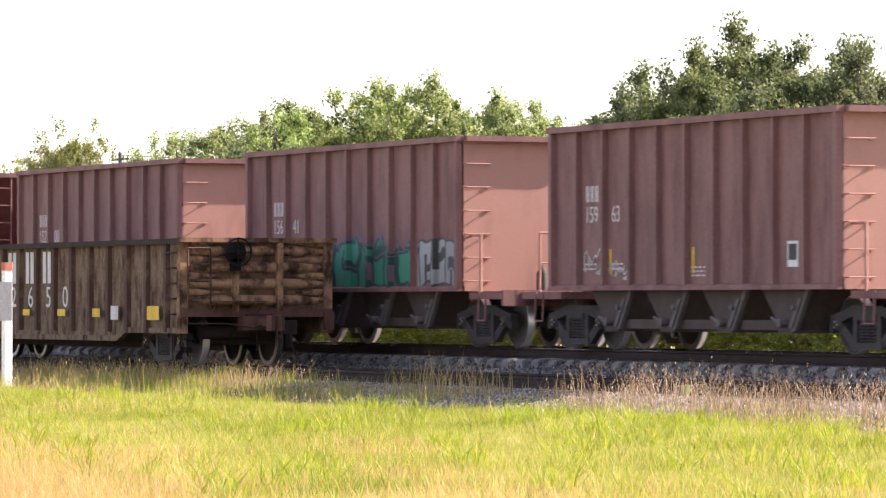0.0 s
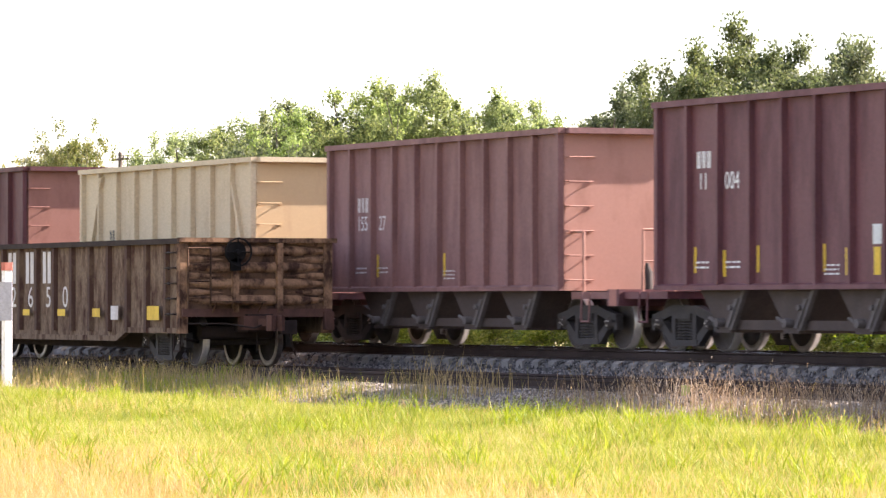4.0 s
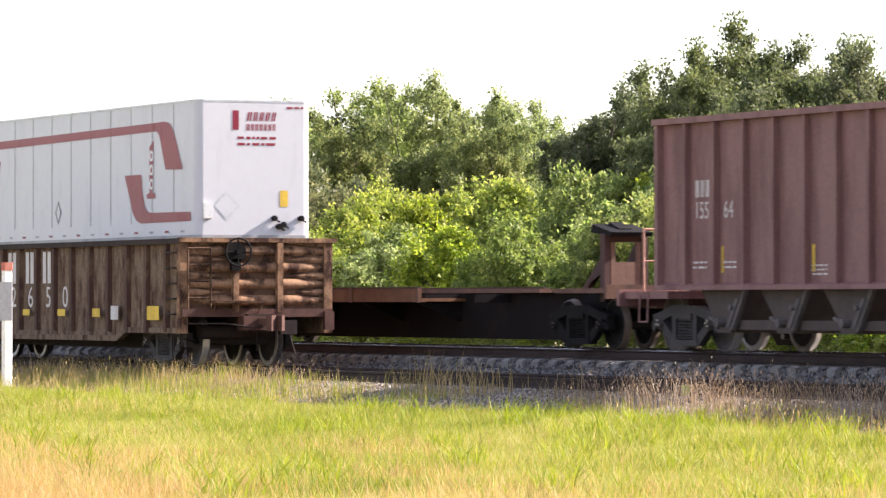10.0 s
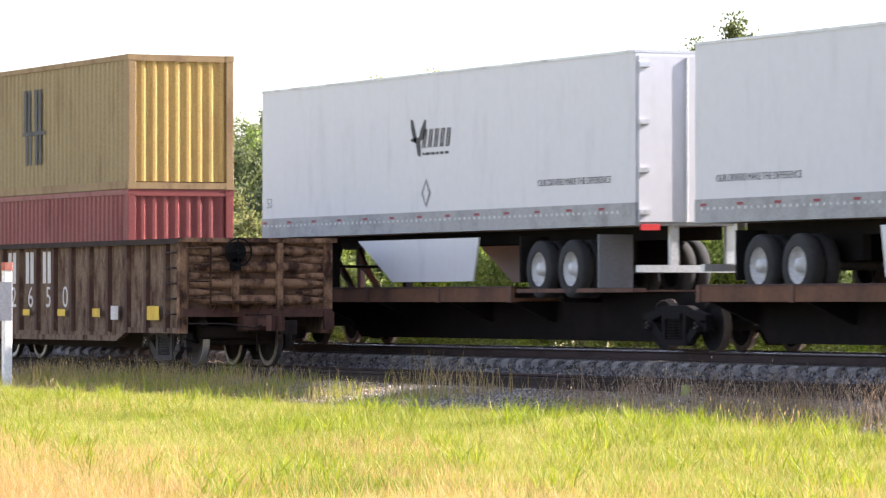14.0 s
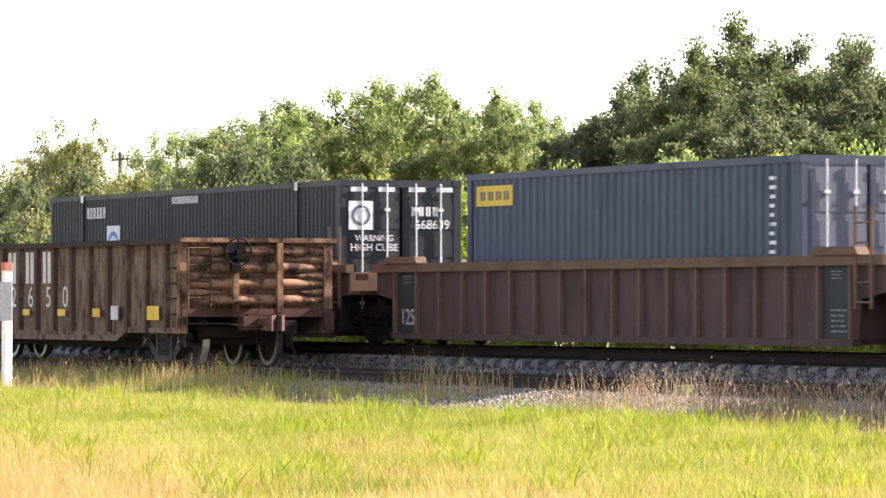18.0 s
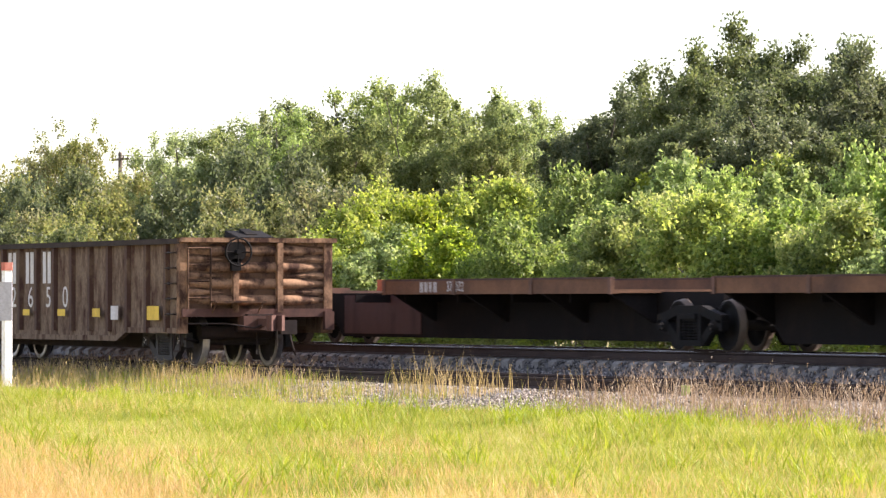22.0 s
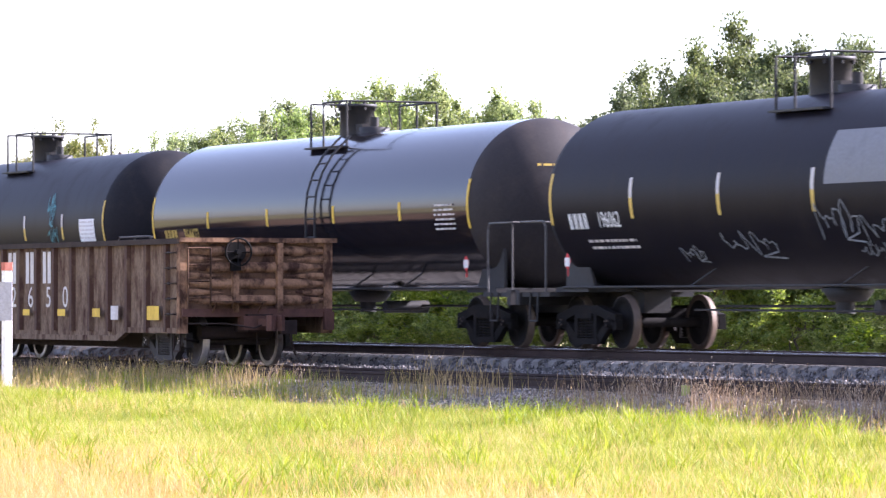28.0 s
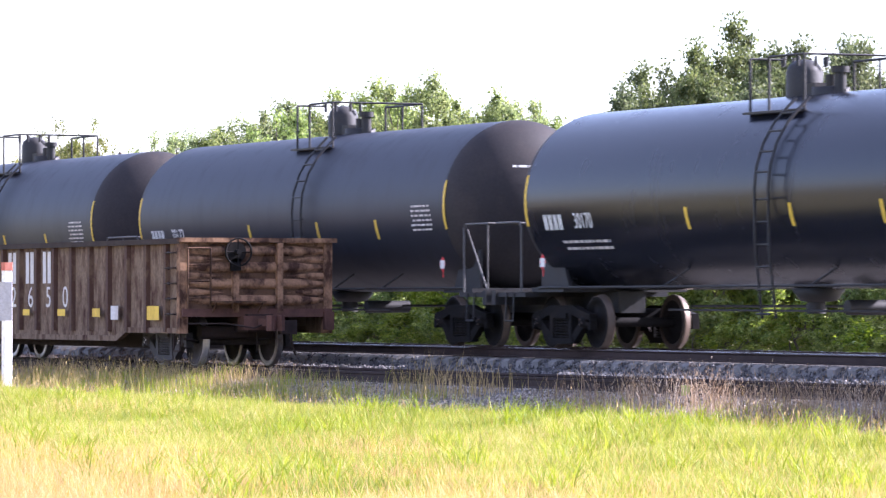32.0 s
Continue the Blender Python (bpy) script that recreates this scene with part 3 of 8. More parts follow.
    for k in range(4):
        x = -span + 0.42 + k * (2 * span - 0.84) / 3
        if k < 3:
            part("door_beam", kept(("door_beam", round(span, 2)), lambda: Shape().box(0.1, (2 * span - 0.84) / 3 - 0.2, -1.34, -1.22, 0.37, 0.52), MAT["chute"]), c, "", pose(x, 0, 0))
        ch = part("chute", kept("chute", chute, MAT["chute"]), c, "grimy steel discharge chute", pose(x, 0, 0))
        part("door", kept("chute_door", chute_door, MAT["chute_pale"]), ch)
        part("strut", kept("chute_strut", chute_strut, MAT["chute_pale"]), ch, "pale slanting flange")
    couple(c, half + 2.0)
    truck(c, -half + 0.02, u)
    truck(c, half - 0.02, u)
    w = MAT[pale]
    step = (2 * half - 0.12) / bays
    if number:
        x0 = -half + 0.06 + step
        z = bars or 2.62
        mark(c, "lettering", "strokes_mark", lambda: strokes(3, 0.52, 0.27), w, x0 + 0.48, z)
        on_side(c, number[0], x0 + 0.44, z - 0.36, 0.28, w, wide=0.85)
        on_side(c, number[1], x0 + step + 0.36, z - 0.36, 0.28, w, wide=0.85)
        for k in range(2):
            mark(c, "stencil", ("lines", k), lambda: lines(2, 0.5, 0.16, k), w, x0 + 0.36 + k * step, 1.40)
    mark(c, "stencil", "lines4", lambda: lines(3, 0.5, 0.2, 4), w, -half + step * 5.4, 1.30)
    for k in strips:
        mark(c, "reflector", "strip", lambda: patch(0.08, 0.42), MAT["yellow_paint"], -half + 0.06 + step * k + 0.16, 1.48)
    mark(c, "stencil", "end_lines", lambda: lines(3, 0.55, 0.2, 9), w, 0, 2.75, y=0.55, end=half + 0.004) if kind != "sloped" else None
    return c, half, step


def bay_paint(c, half, bays, x0, x1, z0, z1, material, label):
    """Sprayed paint that follows the sheets and ribs of the side."""
    step = (2 * half - 0.12) / bays
    edges = sorted({x0, x1} | {e for k in range(bays + 1) for e in (-half + 0.06 + k * step - 0.045, -half + 0.06 + k * step + 0.045) if x0 < e < x1})
    line = []
    for a, b in zip(edges[:-1], edges[1:]):
        onrib = any(abs((a + b) / 2 - (-half + 0.06 + k * step)) < 0.05 for k in range(bays + 1))
        y = -HALF - (0.106 if onrib else 0.006)
        line += [(a + (0.0 if onrib else 0.006), y), (b - (0.0 if onrib else 0.006), y)]
    s = Shape().add([(x, y, z) for x, y in line for z in (z0, z1)], [(2 * k, 2 * k + 2, 2 * k + 3, 2 * k + 1) for k in range(len(line) - 1)])
    return part("graffiti", s.mesh("graffiti", material), c, label)


def spray(name, fills, edge, width, glow=None, spikes=0.0, seed=0.0, low=None):
    """Sprayed block shapes side by side: each a colour of its own that changes towards the foot, a dark outline and slots, bare steel round them."""
    m, nt, n, l, b = nodes_of(name)

    def calc(op, *args):
        node = n.new("ShaderNodeMath")
        node.operation = op
        for k, v in enumerate(args):
            if isinstance(v, (int, float)):
                node.inputs[k].default_value = v
            else:
                l.new(v, node.inputs[k])
        return node.outputs[0]

    tc = n.new("ShaderNodeTexCoord")
    so = n.new("ShaderNodeSeparateXYZ")
    l.new(tc.outputs["Object"], so.inputs[0])
    sg = n.new("ShaderNodeSeparateXYZ")
    l.new(tc.outputs["Generated"], sg.inputs[0])
    flat = n.new("ShaderNodeCombineXYZ")
    l.new(so.outputs["X"], flat.inputs["X"])
    l.new(so.outputs["Z"], flat.inputs["Z"])
    flat.inputs["Y"].default_value = seed
    nz = n.new("ShaderNodeTexNoise")
    nz.inputs["Scale"].default_value, nz.inputs["Detail"].default_value = 1.7, 1.5
    l.new(flat.outputs[0], nz.inputs["Vector"])
    sc = n.new("ShaderNodeSeparateColor")
    l.new(nz.outputs["Color"], sc.inputs[0])
    wx = calc("MULTIPLY_ADD", sc.outputs[0], 0.5, -0.25)
    wz = calc("MULTIPLY_ADD", sc.outputs[1], 0.6, -0.3)
    gx, gz = sg.outputs["X"], calc("ADD", sg.outputs["Z"], wz)
    x = calc("ADD", calc("DIVIDE", calc("ADD", so.outputs["X"], 40.0 + seed), width), wx)
    cell, u = calc("FLOOR", x), calc("FRACT", x)
    wn_ = n.new("ShaderNodeTexWhiteNoise")
    wn_.noise_dimensions = "1D"
    l.new(calc("ADD", cell, seed), wn_.inputs["W"])
    pick = n.new("ShaderNodeSeparateColor")
    l.new(wn_.outputs["Color"], pick.inputs[0])
    half = calc("ABSOLUTE", calc("SUBTRACT", u, 0.5))
    # distance to the border of the block, in parts of its width
    side = calc("SUBTRACT", 0.5, half)
    fl = n.new("ShaderNodeTexNoise")
    fl.noise_dimensions = "1D"
    fl.inputs["Scale"].default_value = 5.0
    l.new(so.outputs["X"], fl.inputs["W"])
    top = calc("SUBTRACT", calc("MULTIPLY_ADD", calc("SUBTRACT", fl.outputs["Fac"], 0.5), spikes, 0.90 - spikes * 0.3), gz)
    foot = calc("SUBTRACT", gz, 0.04)
    d = calc("MINIMUM", side, calc("MINIMUM", top, foot))
    # one slot from below or above, one bar across
    slot = calc("MAXIMUM", calc("SUBTRACT", half, 0.05), calc("SUBTRACT", calc("ABSOLUTE", calc("SUBTRACT", gz, calc("MULTIPLY", pick.outputs[1], 0.9))), 0.24))
    bar = calc("MAXIMUM", calc("SUBTRACT", calc("ABSOLUTE", calc("SUBTRACT", gz, calc("MULTIPLY_ADD", pick.outputs[2], 0.5, 0.25))), 0.035), calc("SUBTRACT", calc("MULTIPLY_ADD", pick.outputs[0], 0.6, 0.1), u))
    d = calc("MINIMUM", d, calc("MINIMUM", slot, bar))
    r = n.new("ShaderNodeValToRGB")
    r.color_ramp.interpolation = "CONSTANT"
    while len(r.color_ramp.elements) < len(fills):
        r.color_ramp.elements.new(0.5)
    for i, (e, c) in enumerate(zip(r.color_ramp.elements, fills)):
        e.position, e.color = i / len(fills), rgb(c)
    l.new(pick.outputs[0], r.inputs[0])
    fade = n.new("ShaderNodeMix")
    fade.data_type = "RGBA"
    fm = n.new("ShaderNodeMapRange")
    fm.inputs["From Min"].default_value, fm.inputs["From Max"].default_value = 0.12, 0.62
    l.new(gz, fm.inputs["Value"])
    l.new(fm.outputs[0], fade.inputs["Factor"])
    fade.inputs["A"].default_value = rgb(low or fills[0])
    l.new(r.outputs[0], fade.inputs["B"])
    mx = n.new("ShaderNodeMix")
    mx.data_type = "RGBA"
    l.new(calc("LESS_THAN", d, 0.045), mx.inputs["Factor"])
    l.new(fade.outputs["Result"], mx.inputs["A"])
    mx.inputs["B"].default_value = rgb(edge)
    halo = n.new("ShaderNodeMix")
    halo.data_type = "RGBA"
    l.new(calc("LESS_THAN", d, -0.02), halo.inputs["Factor"])
    l.new(mx.outputs["Result"], halo.inputs["A"])
    halo.inputs["B"].default_value = rgb(glow or edge)
    l.new(halo.outputs["Result"], b.inputs["Base Color"])
    b.inputs["Roughness"].default_value = 0.6
    rim = calc("MINIMUM", calc("MULTIPLY", calc("SUBTRACT", 0.5, calc("ABSOLUTE", calc("SUBTRACT", gx, 0.5))), 6.0), calc("MINIMUM", top, foot))
    gap = calc("GREATER_THAN", rim, -0.10 if glow else -0.01)
    l.new(gap, b.inputs["Alpha"])
    return m


def tag(seed, w, h, t=0.022, turns=5):
    """A hand-sprayed line of loops and strokes within w by h, as a flat ribbon in the xz plane."""
    r = random.Random(seed)
    s = Shape()
    pts = []
    steps = turns * 9
    ph, sp = r.uniform(0, 6), r.uniform(0.5, 0.8)
    for k in range(steps + 1):
        f = k / steps
        a = f * turns * 6.283
        amp = 0.5 * h * (0.55 + 0.45 * math.sin(f * 9 + ph))
        pts.append((-w / 2 + w * f + 0.5 * w / turns * sp * math.sin(a + ph), amp * math.cos(a * 0.93 + ph * 2) + 0.1 * h * r.uniform(-1, 1)))
    pts += [(w * 0.5, -h * 0.35), (w * 0.15, -h * 0.52), (w * 0.62, -h * 0.60)]
    for (x0, z0), (x1, z1) in zip(pts[:-1], pts[1:]):
        dx, dz = x1 - x0, z1 - z0
        q = math.hypot(dx, dz) or 1.0
        nx, nz = -dz / q * t / 2, dx / q * t / 2
        s.add([(x0 - nx, 0, z0 - nz), (x1 - nx, 0, z1 - nz), (x1 + nx, 0, z1 + nz), (x0 + nx, 0, z0 + nz)], [(0, 1, 2, 3)])
    return s


MAT["spray_green"] = spray("spray_green", [(0.035, 0.21, 0.13), (0.045, 0.24, 0.15), (0.03, 0.18, 0.11)], (0.015, 0.05, 0.04), 1.15, glow=(0.14, 0.08, 0.11), spikes=0.5, seed=1.0)
MAT["spray_silver"] = spray("spray_silver", [(0.24, 0.24, 0.24), (0.30, 0.30, 0.30), (0.20, 0.19, 0.20)], (0.05, 0.045, 0.045), 0.55, seed=3.0)
MAT["spray_blue"] = spray("spray_blue", [(0.03, 0.045, 0.09), (0.26, 0.31, 0.36), (0.05, 0.09, 0.17), (0.20, 0.22, 0.27)], (0.02, 0.02, 0.03), 0.95, glow=(0.09, 0.20, 0.22), spikes=0.3, seed=5.0, low=(0.05, 0.11, 0.22))
MAT["spray_mint"] = spray("spray_mint", [(0.14, 0.30, 0.28), (0.19, 0.36, 0.34)], (0.02, 0.025, 0.03), 0.8, glow=(0.13, 0.10, 0.11), seed=8.0)
MAT["spray_teal"] = spray("spray_teal", [(0.09, 0.24, 0.29), (0.11, 0.28, 0.33), (0.08, 0.20, 0.26)], (0.44, 0.47, 0.46), 1.25, glow=(0.36, 0.36, 0.34), spikes=0.9, seed=11.0, low=(0.025, 0.04, 0.13))
MAT["spray_pale"] = spray("spray_pale", [(0.42, 0.43, 0.42), (0.36, 0.36, 0.33), (0.16, 0.20, 0.30)], (0.40, 0.38, 0.30), 0.8, spikes=0.6, seed=17.0, low=(0.36, 0.39, 0.42))
MAT["tag_white"] = paint("tag_white", (0.50, 0.48, 0.46), (0.22, 0.17, 0.16), 0.7, amount=0.6, scale=4.0, streak=1.0, bump=0.0)
MAT["tag_grey"] = paint("tag_grey", (0.20, 0.21, 0.23), (0.05, 0.05, 0.055), 0.7, amount=0.6, scale=4.0, streak=1.0, bump=0.0)
MAT["tag_sky"] = paint("tag_sky", (0.10, 0.30, 0.34), (0.03, 0.07, 0.08), 0.7, amount=0.6, scale=4.0, streak=1.0, bump=0.0)
MAT["placard"] = paint("placard", (0.62, 0.62, 0.60), (0.4, 0.4, 0.4), 0.6, amount=0.3)


def placard(c, x, z, dark="black_paint"):
    p = mark(c, "placard", "placard", lambda: patch(0.34, 0.40), MAT["placard"], x, z)
    part("panel", kept("placard_in", lambda: patch(0.26, 0.25).box(-0.01, 0.01, -0.002, 0, -0.12, 0.12), MAT[dark]), p, "", pose(0, -0.003, 0.03))


BROWN = "weathered brown steel hopper car"
def tags(c, half, bays, spots, material="tag_white", label="white sprayed tag"):
    """Small tags, each within one sheet of the side: spots are (bay, height, size, seed)."""
    step = (2 * half - 0.12) / bays
    for bay, z, size, seed in spots:
        part("graffiti", tag(seed, min(0.72, step * 0.74), size, 0.028).mesh("tag", MAT[material]), c, label, pose(-half + 0.06 + (bay + 0.5) * step, -HALF - 0.006, z))


c, h, st = hopper(-68.97, -59.04, 3.78, "hopper_brown", BROWN + " with white stencils", number=("159", "63"))
tags(c, h, 10, [(1, 1.5, 0.4, 1), (2, 1.35, 0.3, 2)])
placard(c, 3.45, 1.55)
c, h, st = hopper(-82.72, -72.70, 3.78, "hopper_brown", BROWN + " with green sprayed lettering", number=("156", "41"))
bay_paint(c, h, 10, -2.2, 3.0, 1.03, 2.12, MAT["spray_green"], "green and pink sprayed letters")
bay_paint(c, h, 10, -4.6, -2.9, 1.05, 1.95, MAT["spray_silver"], "grey sprayed letters")
bay_paint(c, h, 10, 3.1, 4.75, 1.06, 1.98, MAT["spray_silver"], "grey sprayed letters")
c, h, st = hopper(-96.46, -86.44, 3.78, "hopper_brown", BROWN + " with white stencils", number=("152", "00"))
mark(c, "notice", "notice", lambda: patch(0.16, 0.22), MAT["placard"], 4.35, 1.62)
c, h, st = hopper(-123.90, -113.94, 3.88, "hopper_maroon", "dark maroon steel hopper car with blue sprayed letters", number=("180", "19"), bars=2.78, pale="white_paint")
bay_paint(c, h, 10, -2.7, 1.9, 1.03, 2.20, MAT["spray_blue"], "blue and white sprayed letters")
tags(c, h, 10, [(0, 1.85, 0.75, 5), (1, 1.75, 0.55, 6), (2, 1.65, 0.6, 7)])
tags(c, h, 10, [(8, 2.1, 0.6, 9)])
placard(c, 2.55, 1.50, "faded_white")
c, h, st = hopper(-151.66, -141.64, 3.78, "hopper_brown", BROWN + " with white stencils", number=("155", "27"))
c, h, st = hopper(-179.18, -169.15, 3.88, "hopper_maroon", "dark maroon steel hopper car with mint sprayed letters", number=("180", "67"), pale="white_paint")
bay_paint(c, h, 10, -1.75, 0.75, 1.03, 2.20, MAT["spray_mint"], "mint green rounded sprayed letters")
tags(c, h, 10, [(6, 1.5, 0.6, 12), (2, 1.5, 0.5, 13)], "tag_grey", "grey sprayed tag")
placard(c, 2.65, 1.42, "faded_white")
c, h, st = hopper(-206.64, -196.49, 3.88, "hopper_maroon", "dark maroon steel hopper car with teal sprayed letters", number=("181", "00"), pale="white_paint")
bay_paint(c, h, 10, -3.2, 2.9, 1.03, 2.62, MAT["spray_teal"], "teal and white flaming sprayed letters")
tags(c, h, 10, [(8, 2.1, 0.7, 15), (8, 1.35, 0.4, 16), (9, 1.7, 0.8, 17), (0, 1.9, 0.5, 18)])
c, h, st = hopper(-220.35, -210.29, 3.78, "hopper_tuscan", "reddish brown steel open-top hopper car with white stencils", number=("153", "12"))
tags(c, h, 10, [(3, 1.9, 0.45, 19), (6, 1.4, 0.45, 20)])
placard(c, 3.25, 1.52)
c, h, st = hopper(-247.68, -237.76, 3.78, "hopper_brown", BROWN + " with white stencils", number=("155", "64"))

# tan cars, braced at the ends
for a, b, num in ((-165.38, -155.48, ("71", "7")), (-234.02, -224.07, ("71", "79"))):
    c, h, st = hopper(a, b, 3.69, "hopper_tan", "faded tan steel open-top hopper car with diagonal braces", bays=9, group="open-top hopper cars", strips=())
    for q in (-1, 1):
        part("brace", kept(("brace", q), lambda: Shape().prism([(q * (h - 1.25) - 0.05, 3.5), (q * (h - 1.25) + 0.05, 3.5), (q * (h - 0.22) + 0.05, 1.1), (q * (h - 0.22) - 0.05, 1.1)], "y", -HALF - 0.085, -HALF), MAT["hopper_tan"]), c)
    mark(c, "lettering", "strokes_mark4", lambda: strokes(4, 0.62, 0.26), MAT["black_paint"], -h + 1.95, 2.22)
    on_side(c, num[0] + num[1], -h + 2.0, 1.86, 0.26, MAT["black_paint"], wide=0.8)
    if num[1] == "79":
        bay_paint(c, h, 9, -h + 0.3, -h + 4.0, 1.05, 2.15, MAT["spray_pale"], "pale blue sprayed smears")
    placard(c, h - 1.05, 1.62)
# ---- hopper cars with caged ends ----


def cage_hopper(u0, u1, label, number):
    u, half, top = (u0 + u1) / 2, round((u1 - u0) / 2, 2), 3.80
    c = car("caged_hopper_car", u, label, "railway car", "open-top hopper cars")
    m = MAT["hopper_dusty"]
    a, b, rear = half - 0.22, half - 1.55, half - 1.02

    def sheet():
        # outline with a triangular opening under one top corner, and the other corner open down to the sill
        return Shape().prism([(-rear, 1.0), (half, 1.0), (half, 2.26), (b, 2.30), (a, 3.72), (-half + 0.1, 3.72), (-rear, 2.85)], "y", -0.02, 0.02)
    bays = 11
    for q in (-1, 1):
        part("side_sheet", kept(("cage_sheet", half), sheet, m), c, "", pose(0, q * (HALF - 0.02), 0))
        for k in range(bays + 1):
            x = -rear + 0.05 + k * (rear + b - 0.1) / bays
            part("rib", kept(("rib", top, False), rib(top - 1.14), m), c, "", pose(x, q * HALF, 1.06, 0, 0, 0 if q < 0 else 180))
        part("side_sill", kept(("side_sill", half), lambda: Shape().prism([(-0.11, 1.0), (0.06, 1.0), (0.06, 1.10), (-0.04, 1.10), (-0.11, 1.07)], "x", -half, half), m), c, "", pose(0, q * HALF, 0, 0, 0, 0 if q < 0 else 180))
        for w in (-1, 1):
            part("corner_post", kept("corner_post", lambda: Shape().box(-0.07, 0.07, -0.08, 0.08, 1.0, 3.72), m), c, "", pose(w * (half - 0.07), q * (HALF + 0.02), 0))
            # ladder on the side by the front corner
            if w > 0:
                part("side_ladder", kept("side_ladder", lambda: Shape().pipe([(-0.2, 0, 1.15), (-0.2, 0, 3.4)], 0.016, 5).pipe([(-0.2, 0, 1.3), (0.2, 0, 1.3)], 0.013, 5).pipe([(-0.2, 0, 1.75), (0.2, 0, 1.75)], 0.013, 5).pipe([(-0.2, 0, 2.2), (0.2, 0, 2.2)], 0.013, 5).pipe([(-0.2, 0, 2.65), (0.2, 0, 2.65)], 0.013, 5).pipe([(-0.2, 0, 3.1), (0.2, 0, 3.1)], 0.013, 5), m), c, "", pose(w * (half - 0.36), q * (HALF + 0.06), 0))
    part("top_chord", kept(("top_chord", half, top), lambda: (Shape().box(-half - 0.04, half + 0.04, -1.62, -1.48, top - 0.10, top).box(-half - 0.04, half + 0.04, 1.48, 1.62, top - 0.10, top)
                           .box(-half - 0.05, -half + 0.06, -1.48, 1.48, top - 0.10, top - 0.002).box(half - 0.06, half + 0.05, -1.48, 1.48, top - 0.10, top - 0.002)), m), c)
    for q in (-1, 1):
        turn = 0 if q > 0 else 180
        part("slope_sheet", kept(("slope_sheet", half), lambda: Shape().add([(a, -HALF, 3.72), (a, HALF, 3.72), (b - 0.6, HALF, 1.7), (b - 0.6, -HALF, 1.7)], [(0, 1, 2, 3)]).box(b - 0.64, b - 0.6, -HALF, HALF, 1.0, 1.7), MAT["slope_red_lit"]), c, "red slope sheet with light put into its paint", pose(0, 0, 0, 0, 0, turn))
        part("end_ladder", kept("end_ladder", lambda: Shape().pipe([(0, -0.02, 1.05), (0, -0.02, 3.70)], 0.03, 6).pipe([(0, 0.48, 1.05), (0, 0.48, 3.70)], 0.02, 6).pipe([(0, 0, 3.45), (0, 0.48, 3.45)], 0.016, 5).pipe([(0, 0, 3.05), (0, 0.48, 3.05)], 0.016, 5).pipe([(0, 0, 2.65), (0, 0.48, 2.65)], 0.016, 5).pipe([(0, 0, 2.25), (0, 0.48, 2.25)], 0.016, 5).pipe([(0, 0, 1.85), (0, 0.48, 1.85)], 0.016, 5).pipe([(0, 0, 1.45), (0, 0.48, 1.45)], 0.016, 5), MAT["hopper_dusty"]), c, "", pose(q * (half + 0.02), -1.46 * q, 0, 0, 0, turn))
        part("end_platform", kept("end_platform", end_platform(1.62), m), c, "", pose(q * (half - 0.9), 0, 0, 0, 0, turn))
        part("end_post", kept("end_post", lambda: Shape().box(-0.05, 0.05, -0.06, 0.06, 1.0, 3.70), m), c, "", pose(q * half, 0.55 * q, 0, 0, 0, turn))
        part("end_step", kept("end_step", lambda: Shape().box(-0.05, 0.28, -0.7, 0.75, 2.28, 2.34), m), c, "", pose(q * half, 0.6 * q, 0, 0, 0, turn))
        part("handrail", kept("end_rail", end_rail(1.5, 1.05), m), c, "", pose(q * (half + 0.55), 0.2 * q, 0.96, 0, 0, turn))
        part("stirrup", kept("stirrup", stirrup, m), c, "", pose(q * (half - 0.25) - 0.15, -1.42, 0))
    part("brake_wheel", kept("brake_wheel", brake_wheel, MAT["end_dust_lit"]), c, "", pose(half + 0.16, -0.42, 3.20))
    part("brake_rod", kept("brake_rod", lambda: Shape().rod((0, 0, 1.0), (0, 0, 3.2), 0.022, 6).box(-0.10, 0.08, -0.12, 0.12, 2.75, 3.05), m), c, "", pose(half + 0.10, -0.42, 0))
    part("center_sill", kept(("center_sill", half - 1.0), lambda: Shape().box(-half - 0.6, half + 0.6, -0.22, 0.22, 0.62, 0.99), MAT["underframe"]), c)
    part("hopper_bottom", kept("hopper_bottom", lambda: Shape().prism([(-4.3, 0.98), (4.3, 0.98), (3.6, 0.38), (-3.6, 0.38)], "y", -1.22, 1.22), MAT["bottom_rust"]), c, "rusty brown steel hopper bottom")
    for k in range(3):
        ch = part("chute", kept("wide_chute", lambda: Shape().prism([(-0.62, 1.0), (0.62, 1.0), (0.26, 0.42), (-0.26, 0.42)], "y", -1.36, -1.22), MAT["bottom_rust"]), c, "grimy steel discharge chute", pose(-3.4 + 2.9 * k, 0, 0))
        part("door_shaft", kept("door_shaft", lambda: Shape().rod((0.55, -1.44, 0.60), (0.55, -1.20, 0.60), 0.09, 10), MAT["chute"]), ch)
    couple(c, half + 1.0)
    truck(c, -half + 0.95, u)
    truck(c, half - 0.95, u)
    w = MAT["faded_white"]
    mark(c, "lettering", "strokes_mark", lambda: strokes(3, 0.46, 0.24), w, -half + 2.32, 2.28)
    on_side(c, number[0], -half + 2.32, 1.96, 0.24, w, wide=0.8)
    on_side(c, number[1], -half + 3.22, 1.96, 0.24, w, wide=0.8)
    for x in (0.44, 2.24):
        mark(c, "reflector", "cage_strip", lambda: patch(0.13, 0.52), MAT["yellow_paint"], x, 1.40)
    mark(c, "stencil", "lines4", lambda: lines(3, 0.5, 0.2, 4), w, -0.36, 1.34)
    mark(c, "stencil", "lines5", lambda: lines(4, 0.5, 0.3, 5), w, half - 1.15, 1.68)
    return c


